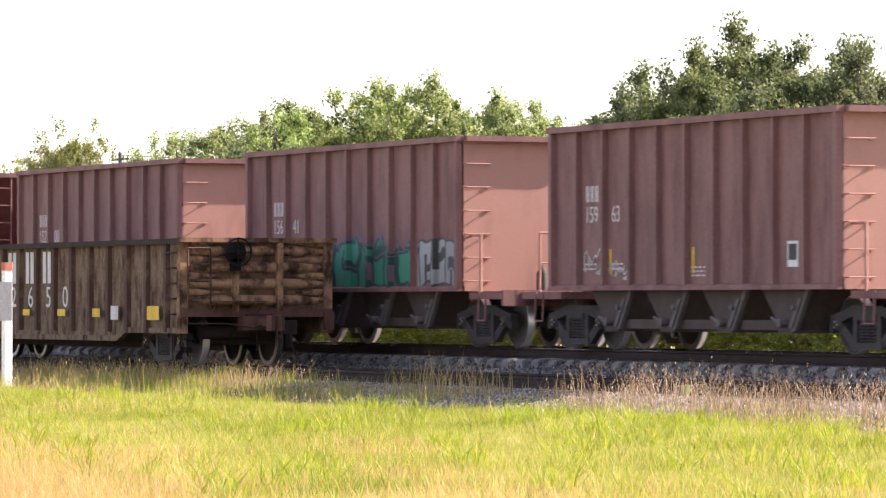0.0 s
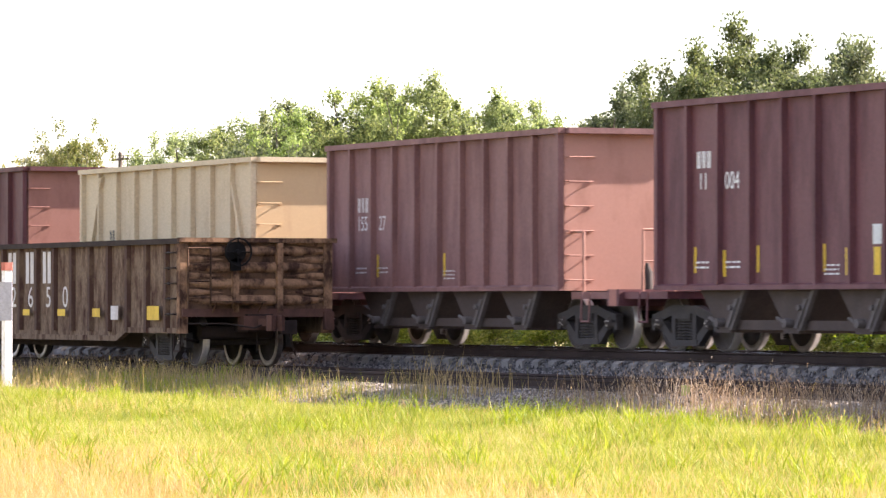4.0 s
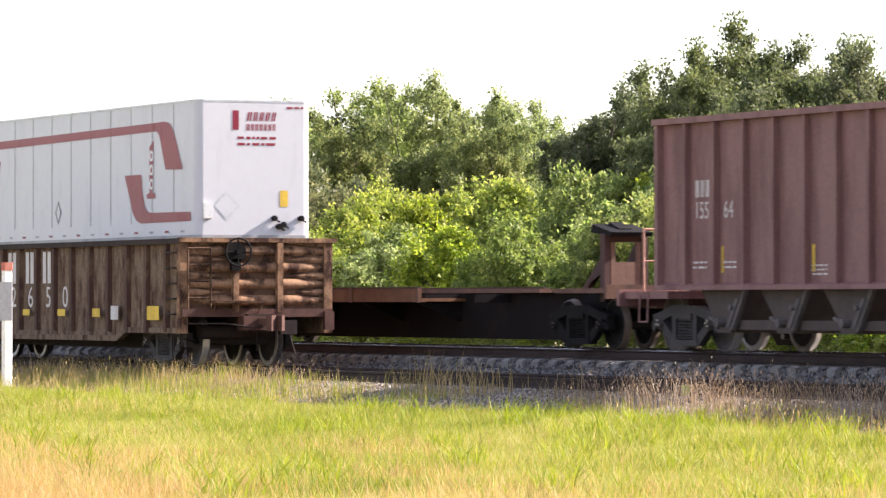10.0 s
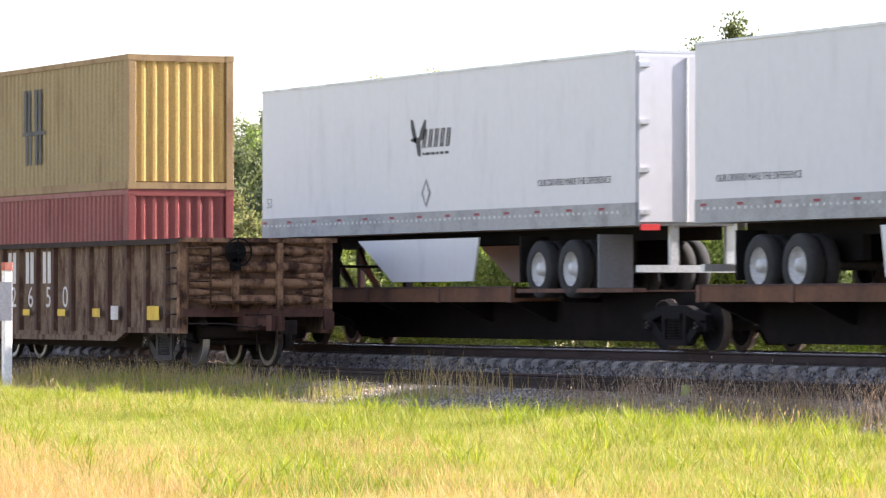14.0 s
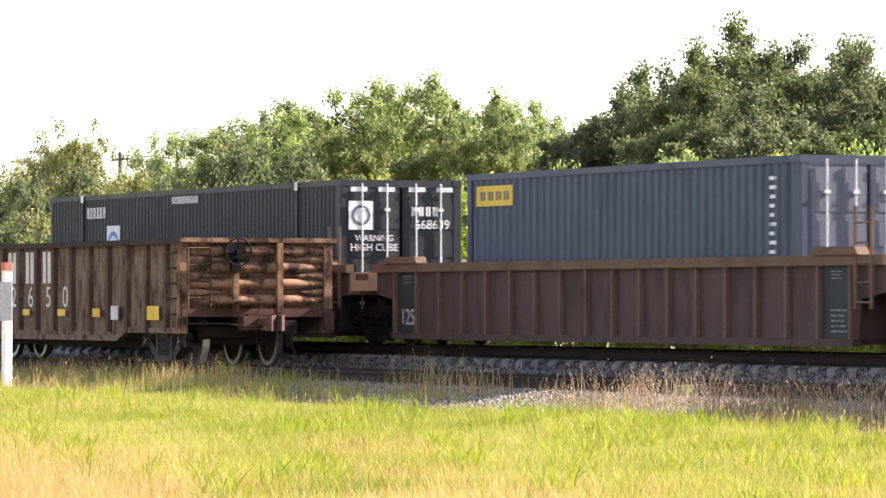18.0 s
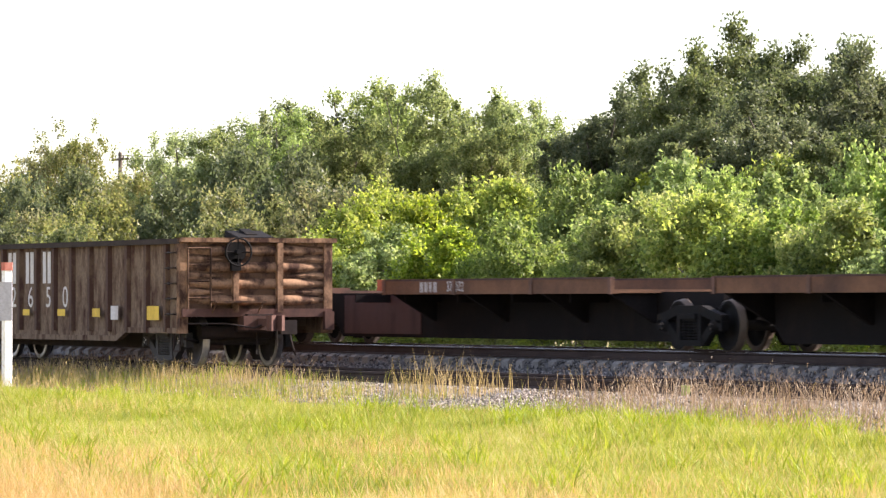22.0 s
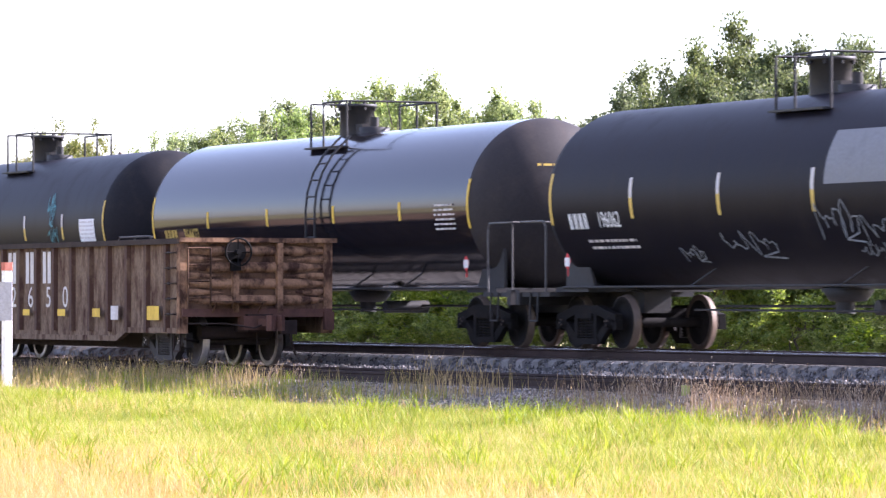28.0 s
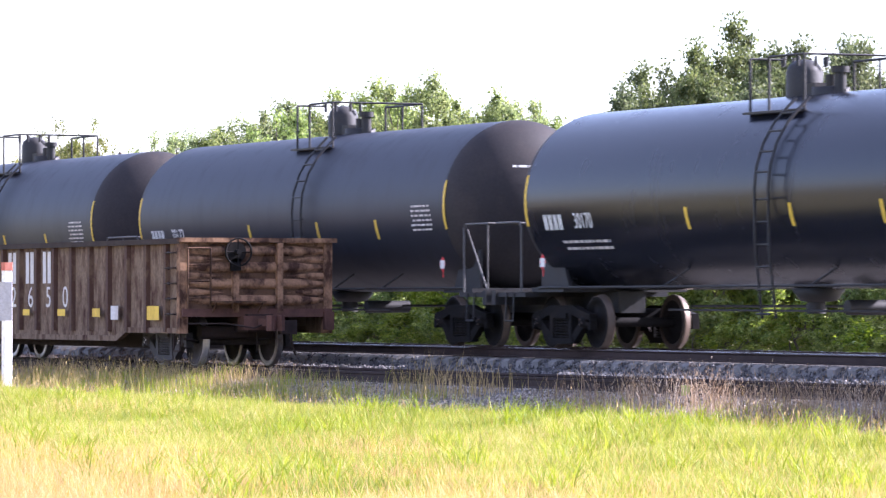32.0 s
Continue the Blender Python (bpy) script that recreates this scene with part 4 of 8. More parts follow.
cage_hopper(-111.30, -98.68, "dusty brown steel hopper car with open caged ends", ("13", "14"))
cage_hopper(-194.0, -181.38, "dusty brown steel hopper car with open caged ends", ("131", "03"))

# hopper car with a recessed sloping end
c, h, st = hopper(-138.1, -127.48, 4.06, "hopper_tuscan", "tall reddish brown hopper car with a recessed sloping end", bays=10, number=("11", "004"), kind="sloped", bars=3.08, pale="white_paint", strips=(1, 3, 5, 8))


def recess():
    s = Shape()
    s.add([(h - 0.05, -HALF, 3.95), (h - 0.05, HALF, 3.95), (h - 1.9, HALF, 2.2), (h - 1.9, -HALF, 2.2)], [(0, 1, 2, 3)])
    s.box(h - 1.95, h - 1.9, -HALF, HALF, 1.0, 2.2)
    return s


part("slope_sheet", recess().mesh("slope_sheet", MAT["slope_red_lit"]), c, "dark red slope sheet with light put into its paint")
for yy in (-0.4, 0.5):
    part("gusset", Shape().prism([(h - 0.1, 3.3), (h - 1.85, 2.2), (h - 0.9, 2.2)], "y", yy - 0.02, yy + 0.02).mesh("gusset", MAT["hopper_tuscan"]), c)
# Bulkhead in the pale end paint, a stand-in for sun falling on it.
part("lower_box", Shape().box(h - 1.3, h - 1.2, -1.3, 1.3, 1.0, 2.05).mesh("lower_box", MAT["end_dust_lit"]), c, "pink lower bulkhead with sunlight put into its colour")
for yy, name in ((-1.3, "end_post"), (-0.75, "end_post"), (0.55, "end_post"), (1.0, "end_post")):
    part(name, Shape().rod((h + 0.05, yy, 0.98), (h + 0.05, yy, 2.12), 0.028, 6).mesh(name, MAT["end_dust_lit"]), c)
part("handrail", Shape().pipe([(h + 0.05, -1.3, 2.12), (h + 0.05, 1.3, 2.12)], 0.026, 6).mesh("handrail", MAT["end_dust_lit"]), c)
part("air_reservoir", Shape().rod((h - 0.7, -0.5, 1.12), (h - 0.7, 0.7, 1.12), 0.16, 12).mesh("air_reservoir", MAT["end_dust_lit"]), c)
mark(c, "stencil", "slope_lines", lambda: lines(5, 0.9, 0.5, 12), MAT["white_paint"], 0, 3.35, y=0.25, end=h - 0.5)
for x in (-3.1, 0.9, 1.75):
    mark(c, "label_plate", "label_plate", lambda: patch(0.2, 0.42), MAT["yellow_paint"], x, 1.42)
mark(c, "notice", "notice2", lambda: patch(0.26, 0.30), MAT["placard"], 1.75, 1.82)

# ---- tank cars ----
# The specular tint puts blue sky reflections into the tank paints.
MAT["tank_gloss"] = paint("tank_gloss", (0.011, 0.0095, 0.012), (0.016, 0.014, 0.015), 0.12, amount=0.2, bump=0.0, spec=0.36, vary=0.05, wear=0.05, tint=(0.92, 0.90, 1.0))
MAT["tank_matte"] = paint("tank_matte", (0.0105, 0.0088, 0.0120), (0.020, 0.017, 0.018), 0.40, amount=0.4, bump=0.01, spec=0.055, vary=0.1, wear=0.1, tint=(0.92, 0.90, 1.0))
MAT["tank_satin"] = paint("tank_satin", (0.009, 0.010, 0.015), (0.014, 0.014, 0.018), 0.24, amount=0.3, bump=0.0, spec=0.22, vary=0.08, wear=0.08, tint=(0.92, 0.90, 1.0))
MAT["tank_slate"] = paint("tank_slate", (0.016, 0.016, 0.022), (0.026, 0.024, 0.028), 0.48, amount=0.4, bump=0.0, spec=0.26, vary=0.08, wear=0.1, tint=(0.78, 0.82, 1.0))
MAT["head_dusty"] = paint("head_dusty", (0.030, 0.026, 0.027), (0.050, 0.041, 0.039), 0.62, amount=0.4, streak=1.5, bump=0.01, spec=0.15)
MAT["head_dull"] = paint("head_dull", (0.014, 0.0135, 0.016), (0.030, 0.026, 0.025), 0.60, amount=0.4, streak=1.5, bump=0.01, spec=0.10)
MAT["tank_steel"] = paint("tank_steel", (0.020, 0.019, 0.020), (0.045, 0.038, 0.034), 0.6, amount=0.4, streak=1.0)
MAT["gold"] = paint("gold", (0.62, 0.42, 0.08), (0.42, 0.28, 0.08), 0.55, amount=0.35, bump=0.0)
MAT["grey_patch"] = paint("grey_patch", (0.16, 0.16, 0.17), (0.12, 0.12, 0.13), 0.6, amount=0.3)
MAT["rail_grey"] = paint("rail_grey", (0.085, 0.080, 0.080), (0.05, 0.045, 0.042), 0.6, amount=0.4, streak=1.0)
MAT["sign_red"] = paint("sign_red", (0.55, 0.03, 0.03), (0.4, 0.04, 0.04), 0.5, amount=0.2)

TR, TZ = 1.55, 2.56


def shell(a):
    head = [(0.78 * math.sin(t), TR * math.cos(t)) for t in [math.radians(v) for v in (0, 12, 24, 36, 48, 58, 67, 75, 82, 87, 90)]]
    return Shape().lathe([(p, r) for p, r in head], "x", (0, 0, TZ), 72) if a is None else Shape().lathe([(-a, TR), (-a / 3, TR), (a / 3, TR), (a, TR)], "x", (0, 0, TZ), 72)


def tank_patch(x0, x1, z0, z1, off=0.004, n=8):
    """A painted piece that lies on the round shell, on the camera's side."""
    s = Shape()
    r = TR + off
    ts = [math.asin((z0 + (z1 - z0) * k / n - TZ) / TR) for k in range(n + 1)]
    vs = [(x, -r * math.cos(t), TZ + r * math.sin(t)) for x in (x0, x1) for t in ts]
    return s.add(vs, [(k, n + 1 + k, n + 2 + k, k + 1) for k in range(n)], True)


def round_text(parent, word, x, z, size, material, wide=1.0):
    t = math.asin((z - TZ) / TR)
    r = TR + 0.006
    m = pose(x, -r * math.cos(t), TZ + r * math.sin(t), 90 + math.degrees(t) * -1, 0, 0) @ Matrix.Diagonal((wide, 1, 1, 1))
    return part("lettering", letters(word, size, material), parent, "", m)


def round_mark(parent, name, key, make, material, x, z, label=""):
    t = math.asin((z - TZ) / TR)
    r = TR + 0.006
    return part(name, kept(key, make, material), parent, label, pose(x, -r * math.cos(t), TZ + r * math.sin(t), -math.degrees(t), 0, 0))


def manway(round_top):
    s = Shape()
    prof = [(0, 0.34), (0.55, 0.34), (0.56, 0.40), (0.62, 0.40), (0.62, 0.0)] if not round_top else [(0, 0.30), (0.42, 0.30), (0.52, 0.26), (0.60, 0.15), (0.63, 0.0)]
    s.lathe(prof, "z", (0, 0, 0), 24)
    for k in range(8):
        t = k * 0.785
        s.rod((0.37 * math.cos(t), 0.37 * math.sin(t), 0.5), (0.37 * math.cos(t), 0.37 * math.sin(t), 0.66), 0.03, 5)
    s.lathe([(0, 0.30), (0.16, 0.30), (0.18, 0.0)], "z", (0.85, 0, -0.02), 18)
    s.rod((0.85, 0, 0.1), (0.85, 0, 0.34), 0.09, 10)
    if round_top:
        s.rod((1.15, 0, -0.05), (1.15, 0, 0.40), 0.10, 10)
        s.rod((1.15, 0, 0.36), (1.15, 0, 0.46), 0.15, 10)
    s.box(0.3, 0.62, -0.16, 0.16, -0.05, 0.22)
    return s


def crow_walk():
    s = Shape()
    x0, x1, y0, y1, z0, z1 = -0.12, 1.64, -0.95, 0.95, 3.80, 4.68
    for yy in (y0, y1):
        s.box(x0, x1, yy - 0.14, yy + 0.14, z0 - 0.015, z0 + 0.02)
        s.rod((x0, yy, z0), (x1, yy, z0), 0.02, 5)
        for x in ((x0, 0.5, x1) if yy < 0 else (x0, 0.7, x1)):
            s.rod((x, yy, z0), (x, yy, z1), 0.024, 5)
        for z in (z1,):
            s.rod((x0 if yy > 0 else 0.5, yy, z), (x1, yy, z), 0.022, 5)
    for x in (x0, x1):
        for z in (z1,):
            s.rod((x, y0, z), (x, -0.35 if x == x0 else y1, z), 0.02, 5)
        s.rod((x, y0, z0), (x, y1, z0), 0.02, 5)
    return s


def tank_ladder():
    s = Shape()
    for x in (-0.22, 0.22):
        pts = [(x, -TR * 0.62, TZ + TR * 0.93)]
        for d in (50, 38, 25, 12, 0):
            t = math.radians(d)
            pts.append((x, -(TR + 0.16) * math.cos(t), TZ + (TR + 0.16) * math.sin(t)))
        pts += [(x, -TR - 0.14, 1.6), (x, -TR - 0.06, 0.9), (x, -TR - 0.02, 0.55)]
        s.pipe(pts, 0.024, 6)
    for d in (44, 32, 20, 9):
        t = math.radians(d)
        s.rod((-0.22, -(TR + 0.16) * math.cos(t), TZ + (TR + 0.16) * math.sin(t)), (0.22, -(TR + 0.16) * math.cos(t), TZ + (TR + 0.16) * math.sin(t)), 0.018, 5)
    for z in (2.4, 2.05, 1.7, 1.35, 1.0, 0.62):
        s.rod((-0.22, -TR - 0.12, z), (0.22, -TR - 0.12, z), 0.018, 5)
    return s


def stub_sill():
    s = Shape()
    s.box(-1.0, 1.55, -0.26, 0.26, 0.62, 0.98)
    s.box(0.35, 1.55, -1.40, 1.40, 0.90, 0.98)
    s.box(1.45, 1.60, -1.45, 1.45, 0.76, 1.02)
    # saddle under the shell
    for q in (-1, 1):
        s.prism([(-0.7, 0.98), (0.45, 0.98), (0.45, 1.75), (-0.2, 1.85)], "y", q * 1.0 - 0.03, q * 1.0 + 0.03)
    s.box(-0.75, 0.5, -1.2, 1.2, 0.98, 1.06)
    return s


def sill_rail(brace):
    s = Shape()
    s.pipe([(0.35, -1.38, 0.98), (0.35, -1.38, 2.10), (0.43, -1.38, 2.20), (1.35, -1.38, 2.20)], 0.020, 6)
    s.pipe([(1.35, -1.38, 2.20), (1.35, 1.38, 2.20), (0.43, 1.38, 2.20), (0.35, 1.38, 2.10), (0.35, 1.38, 0.98)], 0.022, 6)
    s.rod((1.35, -1.38, 0.98), (1.35, -1.38, 2.20), 0.015, 6)
    if brace:
        s.rod((1.35, -1.38, 1.0), (0.5, -1.38, 2.1), 0.014, 5)
    return s


def valve_gear():
    s = Shape()
    s.rod((0, -0.05, 0.62), (0, -0.05, 1.1), 0.16, 12)
    s.lathe([(0, 0.0), (0.02, 0.30), (0.22, 0.44), (0.26, 0.0)], "z", (0, 0, 0.80), 16)
    s.rod((-5.0, 0.35, 0.74), (5.0, 0.35, 0.74), 0.025, 5)
    s.rod((-4.2, -0.5, 0.68), (3.0, -0.5, 0.66), 0.02, 5)
    s.rod((1.6, -0.4, 0.72), (1.6, 0.5, 0.72), 0.12, 10)
    return s


def tank_car(u0, u1, material, label, trim, number, ink, round_top=False, ladder=True, dome=0.0, strips=(-4.7, -1.55, 1.75, 4.85), band=(2.30, 2.64)):
    u, a = (u0 + u1) / 2, round((u1 - u0) / 2, 2)
    m = MAT[material]
    c = car("tank_car", u, label, "tank car", "tank cars")
    part("tank_shell", kept(("shell", a), lambda: shell(a), m), c)
    for q in (-1, 1):
        part("tank_head", kept("tank_head", lambda: shell(None), MAT["head_dull"] if material == "tank_matte" else MAT["head_dusty"]), c, "dusty rounded tank end", pose(q * a, 0, 0, 0, 0, 0 if q > 0 else 180))
    part("manway", kept(("manway", round_top), lambda: manway(round_top), MAT["tank_steel"]), c, "", pose(-0.35 + dome, 0, TZ + TR - 0.04))
    part("top_platform", kept("crow_walk", crow_walk, MAT["tank_steel"]), c, "black railed walkway", pose(dome - 0.3, 0, 0))
    if ladder:
        part("ladder", kept("tank_ladder", tank_ladder, MAT["tank_steel"]), c, "", pose(1.62 + dome - 0.3, 0, 0))
    part("outlet_valve", kept("valve_gear", valve_gear, MAT["tank_steel"]), c)
    part("side_bar", kept(("side_bar", a), lambda: Shape().rod((-a - 0.2, -1.22, 1.06), (a + 0.2, -1.22, 1.06), 0.022, 6).rod((-3, -1.22, 1.06), (-2.6, -0.95, 1.35), 0.02, 5).rod((1.9, -1.22, 1.06), (2.3, -0.95, 1.35), 0.02, 5).rod((4.2, -1.22, 1.06), (4.6, -0.95, 1.35), 0.02, 5), MAT["tank_steel"]), c)
    for q in (-1, 1):
        turn = 0 if q > 0 else 180
        part("sill", kept("stub_sill", stub_sill, MAT["tank_steel"]), c, "", pose(q * a, 0, 0, 0, 0, turn))
        part("handrail", kept(("sill_rail", round_top), lambda: sill_rail(round_top), MAT["rail_grey"]), c, "", pose(q * (a + 0.18), 0, 0, 0, 0, turn))
        part("stirrup", kept("stirrup", stirrup, MAT["tank_steel"]), c, "", pose(q * (a + 0.9) - 0.15, -1.42, 0))
        part("warning_sign", kept("warning_sign", lambda: Shape().add([(0, 0, -0.15), (0.13, 0, 0), (0, 0, 0.15), (-0.13, 0, 0)], [(0, 1, 2, 3)]).box(-0.012, 0.012, 0.005, 0.02, -0.25, 0.1), MAT["sign_red"]), c, "red diamond warning sign", pose(q * (a - 0.35), -1.40, 1.50))
        part("sign_face", kept("sign_face", lambda: patch(0.19, 0.15), MAT["placard"]), c, "", pose(q * (a - 0.35), -1.405, 1.49))
    part("brake_wheel", kept("brake_wheel", brake_wheel, MAT["rail_grey"]), c, "", pose(-a - 0.95, 0.5, 1.78, 0, 0, 180))
    part("brake_stand", kept("brake_stand", brake_stand, MAT["tank_steel"]), c, "", pose(-a - 0.85, 0.5, 0))
    couple(c, a + 1.85)
    truck(c, -a + 0.35, u, dark=True)
    truck(c, a - 0.35, u, dark=True)
    st = MAT["yellow_paint"] if ink == "gold" or material != "tank_matte" else MAT["gold"]
    for x in strips:
        part("reflector", kept(("tank_strip", x, band), lambda: tank_patch(x - 0.05, x + 0.05, *band), st), c)
        if material == "tank_matte":
            part("reflector", kept(("tank_strip_top", x), lambda: tank_patch(x - 0.05, x + 0.05, (band[0] + band[1]) / 2, band[1], 0.007, 4), MAT["faded_white"]), c)
    for q in (-1, 1):
        part("reflector", kept(("tank_band", a, q), lambda: tank_patch(q * (a + 0.02) - 0.04, q * (a + 0.02) + 0.04, 2.12, 3.0), st), c)
    k = MAT[ink]
    mark_x = -a + 1.0
    round_mark(c, "lettering", "tank_mark", lambda: strokes(4, 0.74, 0.27), k, mark_x, 2.17)
    round_text(c, number, mark_x + 1.12, 2.17, 0.28, k, 0.72)
    round_mark(c, "stencil", "tank_lines", lambda: lines(2, 1.8, 0.26, 21), MAT["faded_white"] if ink != "gold" else k, mark_x + 1.0, 1.78)
    if number == "190875":
        part("notice", tank_patch(a - 1.48, a - 0.52, 2.06, 2.62).mesh("notice", MAT["white_paint"]), c, "plain white notice panel")
    round_mark(c, "stencil", "tank_table", lambda: lines(6, 0.9, 0.52, 22), MAT["faded_white"], a - 1.0, 2.342)
    part("lettering", kept("head_lines", lambda: lines(1, 0.9, 0.10, 31), k), c, "", pose(a + 0.712, -0.05, 3.25, 0, 0, 90))
    part("stencil", kept("head_lines2", lambda: lines(3, 0.55, 0.3, 32), k), c, "", pose(a + 0.775, 0.1, 2.95, 0, 0, 90))
    return c, a


SHINY = "glossy black tank car with gold stencils"
DULL = "dull black tank car with white stencils"


def shell_tags(c, spots, material="tag_white", label="white sprayed tag"):
    for x, z, w, h, seed in spots:
        t = math.asin((z - TZ) / TR)
        r = TR + 0.012
        part("graffiti", tag(seed, w, h, 0.03).mesh("tag", MAT[material]), c, label, pose(x, -r * math.cos(t), TZ + r * math.sin(t), -math.degrees(t), 0, 0))


t1, a1 = tank_car(-562.4, -546.7, "tank_gloss", SHINY, "gold", "364320", "gold", dome=-0.4)
t2, a2 = tank_car(-580.42, -565.42, "tank_matte", DULL + " and sprayed tags", "white", "196062", "white_paint", ladder=False, dome=-0.2, strips=(-4.5, -1.45, 1.6, 4.5), band=(2.19, 2.86))
part("painted_patch", tank_patch(1.96, 4.85, 2.60, 3.42).mesh("painted_patch", MAT["grey_patch"]), t2, "plain grey painted-out panel")
shell_tags(t2, [(2.2, 2.05, 1.2, 0.6, 3), (3.6, 1.9, 1.4, 0.5, 4), (4.8, 2.2, 0.9, 0.7, 5), (3.0, 1.6, 0.8, 0.3, 6), (5.3, 1.7, 0.8, 0.4, 7)], "tag_grey", "pale grey sprayed tag")
shell_tags(t2, [(-2.9, 1.6, 0.7, 0.3, 8), (-0.8, 1.75, 1.6, 0.5, 9)], "tag_grey", "faint grey sprayed tag")
t3, a3 = tank_car(-599.42, -583.82, "tank_gloss", SHINY, "gold", "364422", "gold", dome=-0.3)
shell_tags(t3, [(-2.1, 1.80, 2.0, 0.2, 31)], "tag_sky", "sky blue sprayed scrawl")
t4, a4 = tank_car(-617.42, -602.48, "tank_matte", DULL + " and a pale sprayed figure", "white", "190875", "white_paint", ladder=False, dome=-0.05, strips=(-5.1, -2.5, 2.4, 4.9), band=(2.19, 2.75))
shell_tags(t4, [(4.15, 2.9, 0.5, 0.7, 41), (4.3, 2.35, 0.6, 0.7, 42), (4.2, 1.75, 0.45, 0.5, 43)], "tag_sky", "pale green sprayed figure")
shell_tags(t4, [(2.9, 1.88, 1.2, 0.4, 44), (2.5, 1.88, 0.6, 0.3, 45)], "tag_grey", "blue-grey sprayed tag")
shell_tags(t4, [(-3.3, 1.95, 0.9, 0.6, 46), (-2.5, 1.75, 1.0, 0.5, 47)], "tag_grey", "grey sprayed tag")
t5, a5 = tank_car(-635.9, -620.95, "tank_matte", DULL + " and a white scrawl", "white", "198882", "white_paint", ladder=False, dome=-0.1, strips=(-4.4, -1.37, 1.68, 4.4), band=(2.19, 2.89))


shell_tags(t5, [(-2.0, 1.90, 1.5, 0.66, 51), (-0.7, 1.58, 0.9, 0.16, 52), (2.2, 2.02, 0.8, 0.34, 53), (3.0, 1.74, 0.8, 0.22, 54)], "white_paint", "white sprayed scrawl")
t6, a6 = tank_car(-654.45, -639.4, "tank_satin", "satin black tank car with white stencils and a ladder", "white", "30170", "white_paint", round_top=True, dome=-0.1, strips=(-1.65, 1.8, 4.6), band=(1.98, 2.34))
t7, a7 = tank_car(-673.25, -657.9, "tank_slate", "dull slate-black tank car with white stencils and a ladder", "white", "30172", "white_paint", round_top=True, dome=-0.1, strips=(-1.65, 1.8, 4.6), band=(1.98, 2.34))
t8, a8 = tank_car(-691.5, -676.25, "tank_slate", "dull slate-black tank car with white stencils and a ladder", "white", "30181", "white_paint", round_top=True, dome=-0.1, strips=(-1.65, 1.8, 4.6), band=(1.98, 2.34))
# ---- intermodal cars ----
MAT["spine_rust"] = paint("spine_rust", (0.13, 0.062, 0.040), (0.050, 0.036, 0.032), 0.75, amount=0.6, streak=1.5)
MAT["spine_lip"] = paint("spine_lip", (0.175, 0.078, 0.036), (0.052, 0.029, 0.023), 0.75, amount=0.95, streak=1.0, scale=0.5)
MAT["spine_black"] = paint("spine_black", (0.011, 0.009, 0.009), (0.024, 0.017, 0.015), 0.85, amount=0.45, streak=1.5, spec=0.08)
MAT["hitch_red"] = paint("hitch_red", (0.060, 0.024, 0.020), (0.030, 0.019, 0.017), 0.7, amount=0.5)
MAT["hitch_plate"] = paint("hitch_plate", (0.165, 0.088, 0.062), (0.090, 0.050, 0.040), 0.7, amount=0.5)
MAT["well_side"] = paint("well_side", (0.074, 0.037, 0.030), (0.044, 0.025, 0.021), 0.75, amount=0.5, streak=3)
# Lighter than the well sides: sunlit rib edges put into the colour.
MAT["well_rib"] = paint("well_rib", (0.150, 0.086, 0.058), (0.070, 0.040, 0.030), 0.75, amount=0.5, streak=1.5)
MAT["panel_black"] = paint("panel_black", (0.022, 0.024, 0.026), (0.040, 0.034, 0.030), 0.7, amount=0.4)
MAT["well_top"] = paint("well_top", (0.130, 0.072, 0.039), (0.062, 0.034, 0.024), 0.75, amount=0.55, streak=1.0, scale=0.8)
MAT["flat_red"] = paint("flat_red", (0.078, 0.026, 0.019), (0.036, 0.016, 0.013), 0.75, spec=0.12, amount=0.55, streak=1.0, scale=0.8)


def spine_sill(length):
    """The deep backbone between two trucks, drawn in over each truck."""
    def make():
        s = Shape()
        h = length / 2
        s.prism([(-h, 0.70), (-h + 1.2, 0.68), (-h + 1.9, 0.14), (h - 1.9, 0.14), (h - 1.2, 0.68), (h, 0.70), (h, 0.98), (-h, 0.98)], "y", -0.36, 0.36)
        for k in range(1, 6):
            x = -h + 1.9 + k * (length - 3.8) / 6
            s.prism([(x - 0.03, 0.80), (x + 0.03, 0.80), (x + 0.03, 0.95), (x - 0.03, 0.95)], "y", -1.1, 1.1)
        return s
    return make


def shelf(length, lip):
    def make():
        s = Shape()
        s.box(0, length, -1.28, 1.28, lip - 0.24, lip - 0.18)
        for q in (-1, 1):
            s.prism([(q * 1.30, lip - 0.25), (q * 1.30, lip), (q * 1.25, lip), (q * 1.25, lip - 0.19), (q * 1.15, lip - 0.25)], "x", 0, length)
        return s
    return make


def bracket(lip):
    return lambda: Shape().prism([(-1.24, lip - 0.25), (1.24, lip - 0.25), (0.4, 0.45), (-0.4, 0.45)], "x", -0.05, 0.05)


def edge_plate(length, lip):
    return lambda: Shape().box(0, length, -1.24, -1.0, lip - 0.09, lip - 0.02).box(0, length, 1.0, 1.24, lip - 0.09, lip - 0.02).box(0, length, -0.5, 0.5, 0.98, 1.01)


def hitch_stand():
    """The head beam of a trailer hitch; legs and braces hang on it as pieces of their own."""
    return Shape().box(-0.04, 0.04, -0.34, 0.34, 1.98, 2.14)


def hitch_leg():
    return Shape().box(-0.10, 0.08, -0.05, 0.05, 0.95, 2.13)


def hitch_brace():
    return Shape().prism([(-1.40, 1.0), (-1.0, 1.0), (-0.05, 2.0), (-0.05, 1.55)], "y", -0.03, 0.03)


def hitch_panel():
    return Shape().box(0.02, 0.06, -0.29, 0.29, 1.05, 1.64).box(0.02, 0.06, -0.29, -0.2, 1.64, 1.98).box(0.02, 0.06, 0.2, 0.29, 1.64, 1.98)


